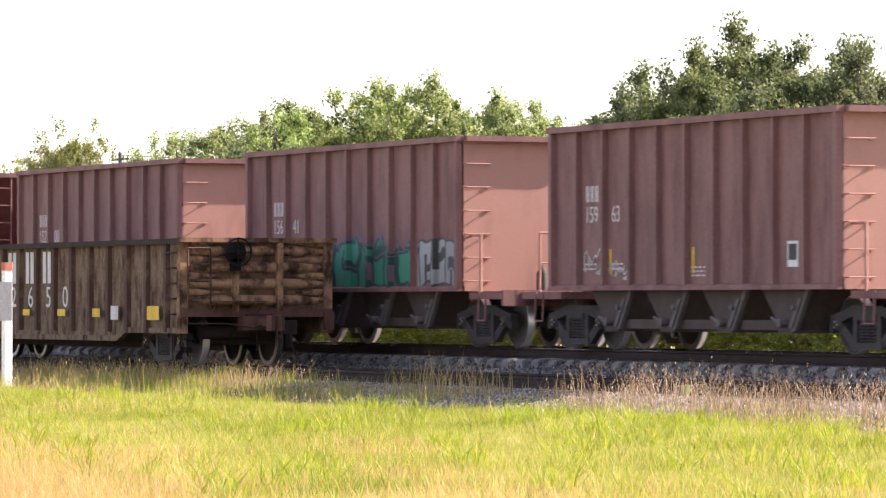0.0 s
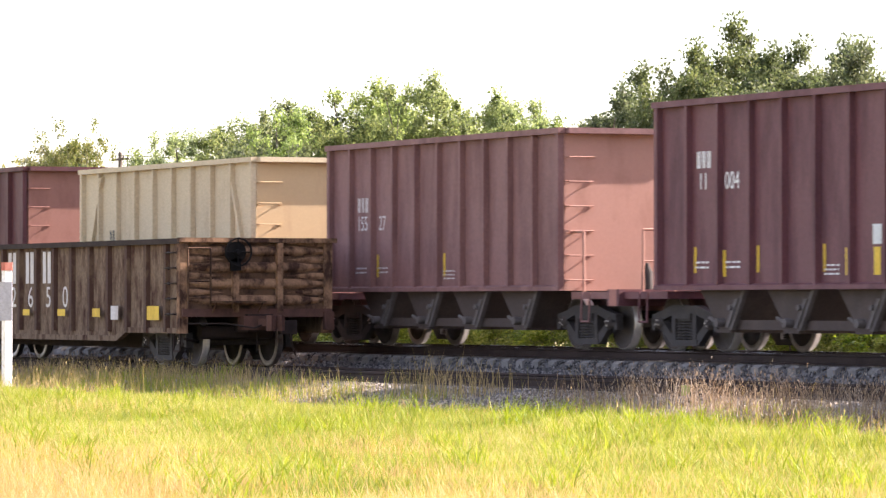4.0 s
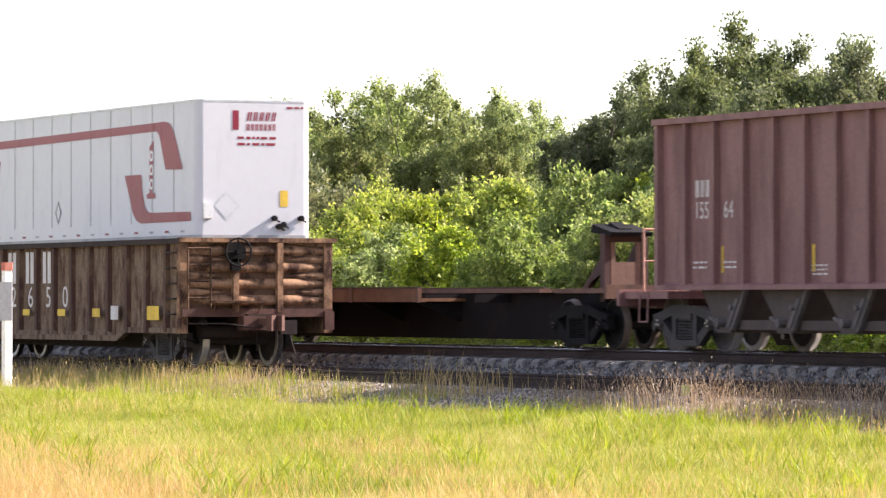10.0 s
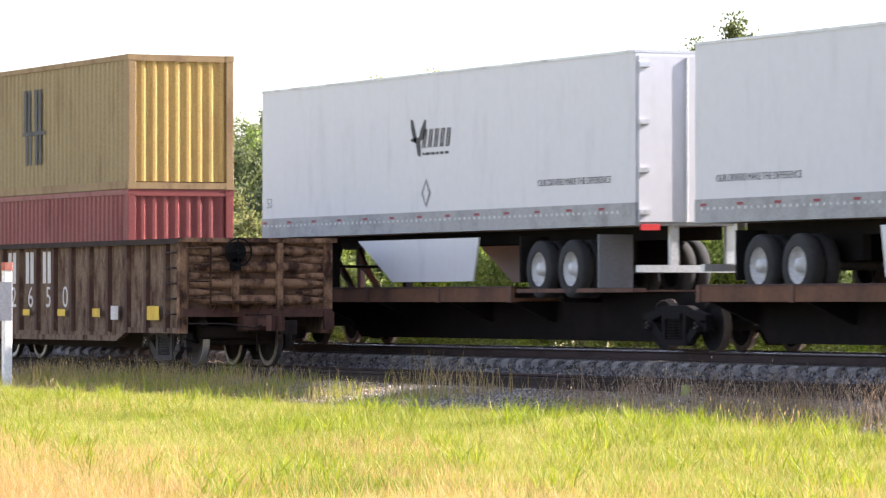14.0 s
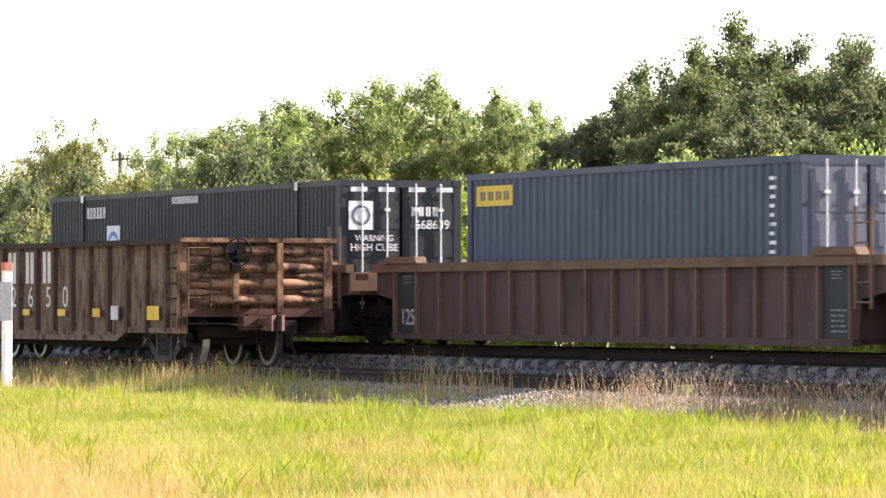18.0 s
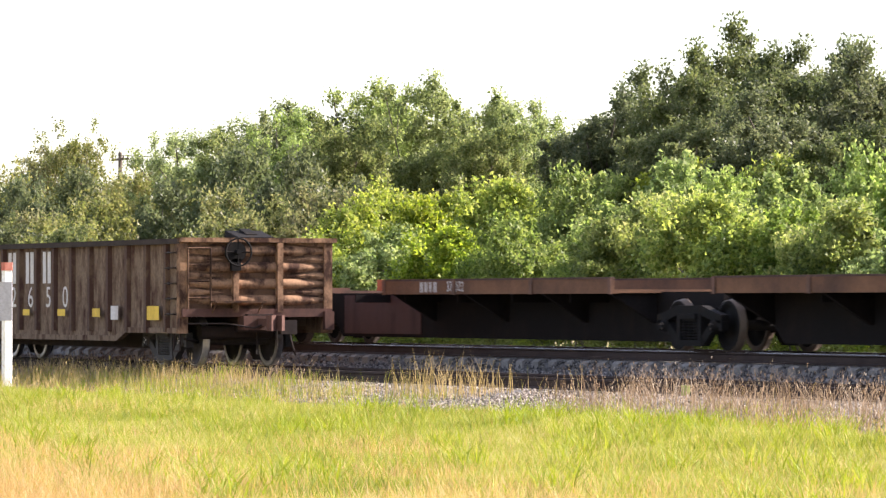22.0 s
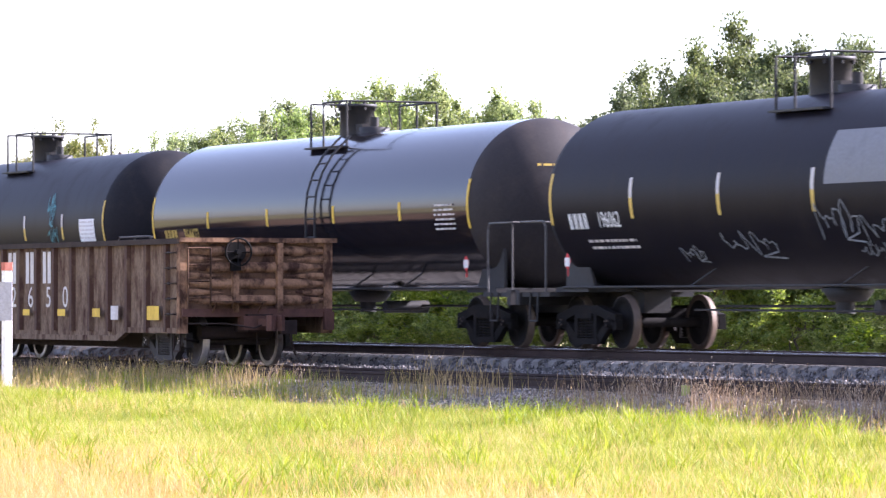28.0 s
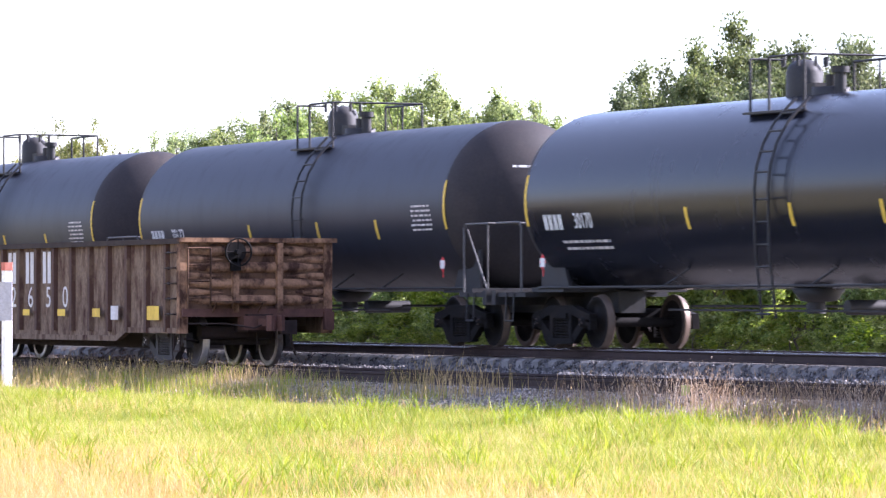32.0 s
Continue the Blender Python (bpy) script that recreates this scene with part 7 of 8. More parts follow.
for q in (-1, 1):
    part("side_sheet", kept("gon_side", gon_side, MAT["gon_side"]), gon, "", pose(0, q * (GH - 0.09), 0))
    for k in range(16):
        x = -0.77 - k * 1.01
        part("rib", kept("gon_rib", lambda: Shape().prism([(-0.09, 0.0), (0.09, 0.0), (0.06, -0.09), (-0.06, -0.09)], "z", 0.62, GT - 0.08), MAT["gon_rib"]), gon, "", pose(x, q * (GH - 0.08), 0, 0, 0, 0 if q < 0 else 180))
    for k in range(15):
        z0 = 0.72 if k in (0, 1, 13, 14) else 0.58
        part("lower_panel", kept(("gon_panel", z0), lambda: Shape().prism([(-0.41, z0), (0.41, z0), (0.41, 1.12), (-0.41, 1.15)], "y", -0.012, 0.0), MAT["gon_tan"]), gon, "", pose(-1.275 - k * 1.01, q * (GH - 0.113), 0, 0, 0, 0 if q < 0 else 180))
    part("top_chord", kept("gon_chord", lambda: Shape().box(-16.45, 0.05, -0.09, 0.05, GT - 0.10, GT), MAT["gon_dark"]), gon, "", pose(0, q * (GH - 0.05), 0, 0, 0, 0 if q < 0 else 180) if q < 0 else pose(-16.4, q * (GH - 0.05), 0, 0, 0, 180))
    part("side_sill", kept("gon_sill", lambda: Shape().prism([(0, 0.60), (0, 0.70), (-2.9, 0.70), (-3.4, 0.54), (-13.0, 0.54), (-13.5, 0.70), (-16.4, 0.70), (-16.4, 0.60), (-13.55, 0.60), (-13.05, 0.44), (-3.35, 0.44), (-2.85, 0.60)], "y", -0.05, 0.05), MAT["gon_side"]), gon, "", pose(0, q * (GH - 0.06), 0))
part("floor", Shape().box(-16.4, 0, -GH + 0.1, GH - 0.1, 0.95, 1.0).mesh("floor", MAT["gon_dark"]), gon)
part("center_sill", Shape().prism([(-16.6, 0.62), (-13.6, 0.60), (-13.0, 0.30), (-3.4, 0.30), (-2.8, 0.60), (0.25, 0.62), (0.25, 0.95), (-16.6, 0.95)], "y", -0.25, 0.25).mesh("center_sill", MAT["gon_dark"]), gon)


def end_bulge():
    """One pressed rib of the end: full in the middle, drawn to a point at each side."""
    s = Shape()
    rows = []
    ys = [-GH + 0.10, -GH + 0.45, -0.75, -0.2, 0.3, 0.8, GH - 0.45, GH - 0.10]
    fat = [0.12, 0.6, 0.95, 1.0, 1.0, 0.95, 0.6, 0.12]
    for y, w in zip(ys, fat):
        rows.append([(0.0, y, -0.09 * (0.35 + 0.65 * w)), (0.06 * w, y, -0.065 * w), (0.09 * w, y, 0.0), (0.06 * w, y, 0.065 * w), (0.0, y, 0.10 * (0.35 + 0.65 * w))])
    vs = [p for r in rows for p in r]
    return s.add(vs, [(i * 5 + j, (i + 1) * 5 + j, (i + 1) * 5 + j + 1, i * 5 + j + 1) for i in range(7) for j in range(4)], True)


def small_bulge(y0, q):
    rows = [(y0, 0.75), (y0 + q * 0.25, 0.7), (y0 + q * 0.5, 0.35), (y0 + q * 0.75, 0.04)]
    vs = []
    for y, w in rows:
        vs += [(0.0, y, -0.08 * w), (0.07 * w, y, 0.0), (0.0, y, 0.08 * w)]
    return Shape().add(vs, [(i * 3 + j, (i + 1) * 3 + j, (i + 1) * 3 + j + 1, i * 3 + j + 1) for i in range(3) for j in range(2)], True)


for e in (0, 1):
    base = pose(0, 0, 0) if e == 0 else pose(-16.4, 0, 0, 0, 0, 180)
    part("end_sheet", kept("gon_endsheet", lambda: Shape().box(-0.03, 0.0, -GH + 0.06, GH - 0.06, 0.95, GT - 0.04), MAT["gon_end"]), gon, "rust-streaked pressed steel end, shade painted between its ribs", base)
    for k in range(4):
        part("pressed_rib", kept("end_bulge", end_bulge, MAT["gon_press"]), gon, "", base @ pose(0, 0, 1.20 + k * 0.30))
        for y0, q in ((GH - 0.1, -1), (-GH + 0.1, 1)):
            part("small_rib", kept(("small_bulge", q), lambda: small_bulge(y0, q), MAT["gon_press"]), gon, "", base @ pose(0, 0, 1.35 + k * 0.30))
    part("end_chord", kept("gon_endchord", lambda: Shape().box(-0.05, 0.12, -GH - 0.04, GH + 0.10, GT - 0.07, GT + 0.012), MAT["gon_press"]), gon, "", base)
    for y in (-0.45, 0.42):
        part("end_post", kept("gon_post", lambda: Shape().box(0.02, 0.14, -0.055, 0.055, 0.98, GT - 0.08), MAT["gon_press"]), gon, "", base @ pose(0, y + 0.02, 0))
    for y in (-GH + 0.05, GH - 0.05):
        part("corner_post", kept("gon_corner", lambda: Shape().box(-0.10, 0.06, -0.08, 0.08, 0.60, GT - 0.02), MAT["gon_press"]), gon, "", base @ pose(0, y, 0))
    part("end_sill", kept("gon_endsill", lambda: Shape().box(-0.1, 0.13, -GH, GH, 0.90, 1.05).box(0.10, 0.22, GH - 0.18, GH, 0.66, 1.0).box(0.0, 0.3, -0.35, 0.35, 0.66, 0.92), MAT["gon_sill"]), gon, "rust-brown end sill", base)
    part("brake_step", kept("gon_step", lambda: Shape().box(0.14, 0.42, -0.95, 0.05, 1.16, 1.19).rod((0.14, -0.9, 0.98), (0.38, -0.9, 1.18), 0.015, 5).rod((0.14, 0.0, 0.98), (0.38, 0.0, 1.18), 0.015, 5), MAT["gon_end"]), gon, "perforated brake step", base)
    part("ladder", kept("gon_ladder", lambda: Shape().pipe([(0.10, -1.36, 1.0), (0.10, -1.36, 2.15), (0.10, -0.92, 2.15), (0.10, -0.92, 1.0)], 0.02, 6).rod((0.10, -1.36, 1.85), (0.10, -0.92, 1.85), 0.015, 5).rod((0.10, -1.36, 1.55), (0.10, -0.92, 1.55), 0.015, 5).rod((0.10, -1.36, 1.25), (0.10, -0.92, 1.25), 0.015, 5), MAT["gon_end"]), gon, "", base)
    part("brake_gear", kept("gon_gear", lambda: Shape().rod((-0.5, -0.9, 0.62), (-0.5, 0.5, 0.62), 0.13, 10).rod((-0.2, -1.3, 0.50), (-1.1, -0.6, 0.42), 0.03, 6).rod((-0.15, 0.1, 0.86), (-0.15, 0.1, 0.30), 0.025, 6).pipe([(0.2, 0.55, 0.84), (0.26, 0.6, 0.45), (0.22, 0.7, 0.2)], 0.02, 6).box(0.1, 0.26, 0.40, 0.72, 0.58, 0.84), MAT["gon_dark"]), gon, "", base)
    part("coupler", kept("coupler", coupler, MAT["gon_sill"]), gon, "", base @ pose(0.55, 0, -0.05))
    part("cut_lever", kept("cut_lever", lambda: Shape().pipe([(0.2, -1.4, 0.78), (0.25, -0.7, 0.78), (0.45, -0.2, 0.70), (0.5, 0.1, 0.82)], 0.016, 5), MAT["gon_dark"]), gon, "", base)
    part("stirrup", kept("gon_stirrup", lambda: Shape().pipe([(0, 0, 0.66), (0, -0.02, 0.28), (-0.30, -0.02, 0.28), (-0.30, 0, 0.66)], 0.018, 5), MAT["gon_dark"]), gon, "", pose(-0.1 if e == 0 else -16.0, -GH + 0.05, 0))
part("brake_wheel", Shape().ring((0.30, 0, 0), "x", 0.25, 0.018, 20).rod((0.05, 0, 0), (0.33, 0, 0), 0.05, 8).rod((0.28, -0.25, 0), (0.28, 0.25, 0), 0.012, 5).rod((0.28, 0, -0.25), (0.28, 0, 0.25), 0.012, 5).rod((0.06, 0, 0), (0.2, 0, 0), 0.19, 14).box(0.10, 0.20, -0.09, 0.09, -0.34, -0.12).mesh("brake_wheel", MAT["black_steel"]), gon, "black brake wheel and housing", pose(0, -0.45, 2.08))
for k in range(5):
    part("grab_iron", kept("gon_grab", grab_iron(0.42, 0.08), MAT["gon_dark"]), gon, "", pose(-0.40, -GH + 0.02, 0.95 + k * 0.28, 0, 0, -90))
for x in (-1.9, -14.5):
    t = truck(gon, x, 0.0)
    SPINNERS[-2:] = []
# white letters as plain strokes, with the readable digits under them
for k, x in enumerate((-9.33, -8.28, -7.27)):
    mark(gon, "lettering", ("gon_mark", k), lambda: strokes(1, 0.72, 0.62), MAT["faded_white"], x, 1.85, y=-GH + 0.06)
for x, d in ((-9.33, "2"), (-8.32, "6"), (-7.27, "5"), (-6.30, "0")):
    on_side(gon, d, x, 1.25, 0.42, MAT["faded_white"], y=-GH + 0.06, wide=1.15)
for x, w, hh, mt in ((-1.28, 0.62, 0.26, "yellow_paint"), (-4.30, 0.42, 0.16, "yellow_paint"), (-6.25, 0.44, 0.13, "yellow_paint"), (-8.30, 0.40, 0.12, "yellow_paint"), (-3.30, 0.40, 0.26, "faded_white")):
    mark(gon, "reflector", ("gon_patch", w), lambda: patch(w, hh), MAT[mt], x, 0.97, y=-GH + 0.09 - 0.13)

# ---- by the track ----
post = thing("marker_post", "white wooden marker post with a red top in the grass", "post", "", pose(-73.93, 25.55, GROUND_Z - 0.02))
part("shaft", Shape().chamfered(-0.075, 0.075, -0.075, 0.075, 0, 2.22, 0.012).mesh("shaft", MAT["white_paint"]), post)
part("top", Shape().chamfered(-0.08, 0.08, -0.08, 0.08, 2.22, 2.36, 0.012).mesh("top", paint("faded_red", (0.42, 0.10, 0.06), (0.5, 0.3, 0.25), 0.7)), post, "faded red top")
part("plate", Shape().chamfered(0.105, 0.125, -0.115, 0.105, 1.35, 2.02, 0.008).mesh("plate", paint("plate_grey", (0.44, 0.42, 0.45), (0.32, 0.30, 0.32), 0.6, amount=0.3)), post, "grey metal plate", pose(0, 0, 0, 0, 0, -24))
stake = thing("rail_marker", "small yellow-green plastic marker beside the siding rail", "marker", "", pose(-57.15, 30.02, -0.56))
part("flag", Shape().chamfered(-0.09, 0.09, -0.03, 0.03, 0.0, 0.17, 0.01).mesh("flag", paint("lime", (0.32, 0.36, 0.08), (0.2, 0.24, 0.06), 0.6)), stake)

pole = thing("utility_pole", "weathered wooden utility pole with a crossarm and wires", "utility pole", "", pose(-240.7, 90, GROUND_Z))
part("shaft", Shape().lathe([(0, 0.16), (10.2, 0.11), (10.25, 0.0)], "z", (0, 0, 0), 10).mesh("shaft", MAT["wood_tie"]), pole)
part("crossarm", Shape().box(-1.3, 1.3, -0.06, 0.06, 9.75, 9.88).rod((-1.2, 0, 9.88), (-1.2, 0, 10.05), 0.05, 6).rod((1.2, 0, 9.88), (1.2, 0, 10.05), 0.05, 6).rod((0.5, 0, 9.88), (0.5, 0, 10.05), 0.05, 6).mesh("crossarm", MAT["wood_tie"]), pole)
for yy, zz in ((-1.2, 10.05), (1.2, 10.05)):
    pts = [(14.0 * k, 0.25 * yy - 0.9 * k, zz - 0.9 * math.sin(math.pi * (k % 4) / 4)) for k in range(14)]
    vs = [(x, y + 0.015 * math.cos(a), z + 0.015 * math.sin(a)) for x, y, z in pts for a in (0.5, 2.6, 4.7)]
    fs = [(3 * k + j, 3 * k + (j + 1) % 3, 3 * k + 3 + (j + 1) % 3, 3 * k + 3 + j) for k in range(13) for j in range(3)]
    part("wire", Shape().add(vs, fs, True).mesh("wire", MAT["black_steel"]), pole)

# ---- trees and bushes behind the track ----
MAT["leaf_bush"] = foliage("leaf_bush", [(0.0, (0.075, 0.116, 0.023)), (0.35, (0.171, 0.219, 0.035)), (0.7, (0.286, 0.321, 0.056)), (1.0, (0.387, 0.372, 0.114))], 0.55, 0.50)
MAT["leaf_tree"] = foliage("leaf_tree", [(0.0, (0.076, 0.101, 0.038)), (0.4, (0.141, 0.168, 0.056)), (0.75, (0.206, 0.223, 0.082)), (1.0, (0.296, 0.283, 0.140))], 0.42, 0.58)
MAT["leaf_light"] = foliage("leaf_light", [(0.0, (0.084, 0.135, 0.034)), (0.4, (0.171, 0.233, 0.052)), (0.75, (0.260, 0.310, 0.081)), (1.0, (0.355, 0.375, 0.151))], 0.55, 0.50)
MAT["leaf_olive"] = foliage("leaf_olive", [(0.0, (0.082, 0.101, 0.032)), (0.5, (0.162, 0.171, 0.054)), (1.0, (0.245, 0.217, 0.094))], 0.42, 0.50)
MAT["leaf_grey"] = foliage("leaf_grey", [(0.0, (0.059, 0.077, 0.031)), (0.4, (0.090, 0.108, 0.041)), (0.75, (0.129, 0.144, 0.059)), (1.0, (0.176, 0.180, 0.082))], 0.45, 0.50)
MAT["leaf_pale"] = foliage("leaf_pale", [(0.0, (0.089, 0.124, 0.046)), (0.4, (0.170, 0.210, 0.070)), (0.75, (0.248, 0.285, 0.103)), (1.0, (0.312, 0.323, 0.160))], 0.42, 0.58)
MAT["bark"] = paint("bark", (0.16, 0.13, 0.10), (0.08, 0.065, 0.05), 0.95, amount=0.6, streak=3.0, bump=0.6)


def quads_mesh(name, verts, material, per=4):
    """A mesh of many loose faces with per corners each."""
    n = len(verts)
    me = bpy.data.meshes.new(name)
    me.vertices.add(n)
    me.vertices.foreach_set("co", verts.astype(np.float32).ravel())
    me.loops.add(n)
    me.loops.foreach_set("vertex_index", np.arange(n, dtype=np.int32))
    f = n // per
    me.polygons.add(f)
    me.polygons.foreach_set("loop_start", np.arange(0, n, per, dtype=np.int32))
    me.materials.append(material)
    me.update()
    me.validate()
    return me


def crown(seed, height, radius, low, clumps, leaves, size, material, loose=0.5):
    g = np.random.default_rng(seed)
    d = g.normal(size=(clumps, 3))
    d /= np.linalg.norm(d, axis=1)[:, None]
    d[:, 2] = np.abs(d[:, 2]) * np.where(g.random(clumps) < 0.25, -0.7, 1.0)
    lump = 0.72 + 0.36 * np.array([noise.noise((p[0] * 1.6 + seed, p[1] * 1.6, p[2] * 1.6)) for p in d]) + g.uniform(-0.1, 0.12, clumps)
    rr = lump * (0.35 + 0.65 * g.random(clumps) ** 0.4)
    mid = low + (height - low) * 0.42
    c = np.stack([d[:, 0] * rr * radius, d[:, 1] * rr * radius, mid + d[:, 2] * rr * np.where(d[:, 2] > 0, (height - mid) * 1.1, (mid - low) * 1.1)], 1)
    cl = g.uniform(0.26, 0.5, clumps) * loose * 2
    n = clumps * leaves
    # each clump is a bundle of leafy shoots that grow outwards and up
    sh = 5
    way = np.repeat(d, sh, 0) * 0.6 + g.normal(size=(clumps * sh, 3)) * 0.7 + np.array([0.0, 0.0, 0.05 if low > 1.0 else 0.40])
    way /= np.linalg.norm(way, axis=1)[:, None]
    pick = np.repeat(np.arange(clumps) * sh, leaves) + g.integers(0, sh, n)
    along = g.uniform(-0.35, 1.0, n) * np.repeat(cl, leaves) * (1.0 if low > 1.0 else 1.2)
    off = np.clip(g.normal(size=(n, 3)), -1.4, 1.4) * np.repeat(cl, leaves)[:, None] * (0.27 if low > 1.0 else 0.25)
    p = np.repeat(c, leaves, 0) + way[pick] * along[:, None] + off
    p[:, 2] = np.clip(p[:, 2], 0.05, None)
    a = g.normal(size=(n, 3))
    a /= np.linalg.norm(a, axis=1)[:, None]
    nb = g.normal(size=(n, 3)) + np.array([0.0, 0.0, 0.7])
    b = np.cross(a, nb)
    b /= np.linalg.norm(b, axis=1)[:, None]
    s = size * g.uniform(0.65, 1.35, n)[:, None]
    v = np.stack([p - a * s * 0.55 + b * s * 0.5, p - a * s * 0.45 - b * s * 0.55, p + a * s * 0.75], 1).reshape(-1, 3)
    k = height / np.quantile(v[:, 2], 0.9997)
    v[:, 2] *= k
    return quads_mesh("crown", v, material, 3), c * np.array([1, 1, k])


def limbs(seed, height, radius, low, centres, stems=1):
    r = random.Random(seed)
    s = Shape()
    for k in range(stems):
        bx, by = (0, 0) if stems == 1 else (r.uniform(-0.5, 0.5) * radius, r.uniform(-0.5, 0.5) * radius)
        pts = [Vector((bx, by, -0.1))]
        top = height * (0.72 if stems == 1 else 0.6)
        for i in range(1, 6):
            pts.append(Vector((bx + r.uniform(-0.12, 0.12) * i * 0.6, by + r.uniform(-0.12, 0.12) * i * 0.6, top * i / 5)))
        w = 0.012 * height if stems == 1 else 0.008 * height
        for i in range(5):
            seg_r = w * (1 - 0.16 * i)
            s.rod(pts[i], pts[i + 1], seg_r, 7)
        for j in range(9 if stems == 1 else 4):
            i = r.randint(2, 5)
            e = centres[r.randrange(len(centres))]
            q = pts[i]
            mid = q.lerp(Vector(e), 0.5) + Vector((r.uniform(-0.15, 0.15), r.uniform(-0.15, 0.15), 0.1))
            s.rod(q, mid, w * 0.42, 5)
            s.rod(mid, Vector(e), w * 0.24, 5)
    return s


SPECIES = []
for k, (mat_name, cl, lv, sz, low, rad, stems) in enumerate((("leaf_tree", 250, 200, 0.066, 1.8, 2.6, 1), ("leaf_pale", 230, 190, 0.064, 1.2, 2.6, 1), ("leaf_pale", 250, 190, 0.068, 1.8, 2.7, 1), ("leaf_olive", 250, 78, 0.080, 1.4, 2.6, 1), ("leaf_grey", 310, 260, 0.070, 1.4, 3.0, 1),
                                                             ("leaf_bush", 90, 220, 0.066, 0.1, 1.7, 4), ("leaf_light", 95, 220, 0.066, 0.1, 1.7, 4), ("leaf_bush", 85, 210, 0.060, 0.1, 1.6, 5), ("leaf_olive", 75, 190, 0.060, 0.1, 1.6, 5), ("leaf_tree", 60, 70, 0.20, 1.4, 3.0, 1), ("leaf_bush", 40, 110, 0.085, 0.05, 1.7, 4), ("leaf_grey", 90, 200, 0.066, 0.1, 1.7, 4))):
    hh = 8.0 if stems == 1 else 4.0
    me, cs = crown(20 + k, hh, rad, low, cl, lv, sz, MAT[mat_name], 0.5 if stems == 1 else 0.42)
    SPECIES.append((me, limbs(60 + k, hh, rad, low, cs, stems).mesh("trunk", MAT["bark"]), hh, rad))

rng = random.Random(12)


def plant(kind, x, y, height, radius, tree):
    me, wood, hh, rad = SPECIES[kind]
    label = {0: "leafy dark green tree behind the railway", 1: "light green leafy tree behind the railway", 2: "tall light green leafy tree behind the railway", 3: "sparse olive green tree against the sky", 4: "large dense dark green tree behind the bushes", 9: "dark green tree of the wood along the railway"}.get(kind, "dense bright green bush beside the main track" if kind not in (8, 11) else "olive green bush beside the main track")
    ob = thing("tree" if tree else "bush", label, "tree" if tree else "bush", "trees behind the track" if tree else "bushes along the track", pose(x, y, GROUND_Z, 0, 0, rng.uniform(0, 360)) @ Matrix.Diagonal((radius / rad, radius / rad, height / hh, 1)))
    part("crown", me, ob)
    part("trunk", wood, ob)
    return ob


WOOD_WEST = [(-149.7, 54.5, 8.3, 1.7, 3), (-152.5, 55, 8.2, 2.4, 3), (-155.6, 55.5, 7.9, 2.6, 3), (-155.3, 60, 7.0, 2.0, 1), (-134.4, 53, 7.2, 2.2, 1), (-138.2, 56, 7.6, 2.0, 0), (-138.4, 57, 8.1, 2.3, 0),
             (-129.6, 55, 8.0, 2.5, 0), (-120.4, 52, 7.3, 2.0, 0), (-129.5, 57, 8.7, 2.6, 2), (-123.0, 56, 8.6, 2.6, 2), (-124.5, 58, 8.2, 2.2, 0), (-115.4, 55, 7.2, 2.2, 2), (-117.5, 57, 7.2, 2.0, 0)]
EXTRA = [(-133.5, 54, 7.5, 2.0, 0), (-127.0, 53, 7.7, 2.0, 1), (-132.0, 59, 8.6, 2.2, 0), (-126.0, 56, 8.2, 2.2, 2), (-120.5, 57, 8.0, 2.2, 2), (-113.2, 53, 6.9, 1.9, 0), (-99.6, 56, 8.3, 2.6, 4), (-95.2, 55, 8.0, 2.4, 4), (-104.5, 55, 8.2, 2.4, 4), (-141.5, 55, 7.5, 2.2, 1), (-148.0, 56, 6.4, 2.2, 0)]
WOOD_EAST = [(-121.7, 60, 6.7, 2.0, 4), (-107.0, 54, 7.4, 2.6, 4), (-107.9, 56, 8.1, 2.8, 4), (-99.8, 53, 8.2, 2.6, 4), (-101.7, 55, 9.0, 3.2, 4), (-96.9, 54, 8.0, 2.8, 4), (-97.9, 56, 8.2, 2.8, 4),
             (-92.5, 54, 7.7, 2.8, 4), (-91.9, 57, 7.6, 2.8, 4), (-94.7, 50, 6.7, 2.4, 4), (-90.5, 50, 6.6, 2.6, 4), (-86.4, 50, 6.2, 2.4, 4)]
for x, y, hh, rad, kind in WOOD_WEST + EXTRA + WOOD_EAST:
    plant(kind, x, y, hh, rad, True)


def glade(x, y):
    """A stretch with no bushes at the track, where the shaded wood behind shows."""
    return 20.5 < math.degrees(math.atan2(y, -x)) < 21.8


# three rows of bushes, lowest at the track
# West of x -106 darker leaf kinds stand in for the wood's shade.
x = -126.0
while x < -66:
    if not glade(x, 41.7):
        plant(rng.choice((11, 11, 11, 8)) if x < -106 else rng.choice((5, 7, 7, 8) if x < -95 else (6, 6, 5)), x, 41.7 + rng.uniform(-0.5, 0.7), 3.35 + rng.uniform(-0.35, 0.55) + (0.5 if x < -105 else 0.0), rng.uniform(1.45, 1.9), False)
    x += rng.uniform(1.9, 2.4)
x = -134.0
while x < -70:
    if not glade(x, 45.0):
        plant(rng.choice((11, 11, 11, 8)) if x < -106 else rng.choice((5, 7, 8) if x < -95 else (6, 6, 5)), x, 45.0 + rng.uniform(-0.8, 0.8), 4.45 + rng.uniform(-0.4, 0.5), rng.uniform(1.6, 2.1), False)
    x += rng.uniform(2.4, 3.2)
x = -148.0
while x < -76:
    plant((11 if glade(x, 49.0) else rng.choice((11, 11, 8))) if x < -112 else 5, x, 49.0 + rng.uniform(-1, 1), (6.0 if x < -112 else 4.9) + rng.uniform(-0.5, 0.4), rng.uniform(1.9, 2.4), False)
    x += rng.uniform(3.4, 4.4)
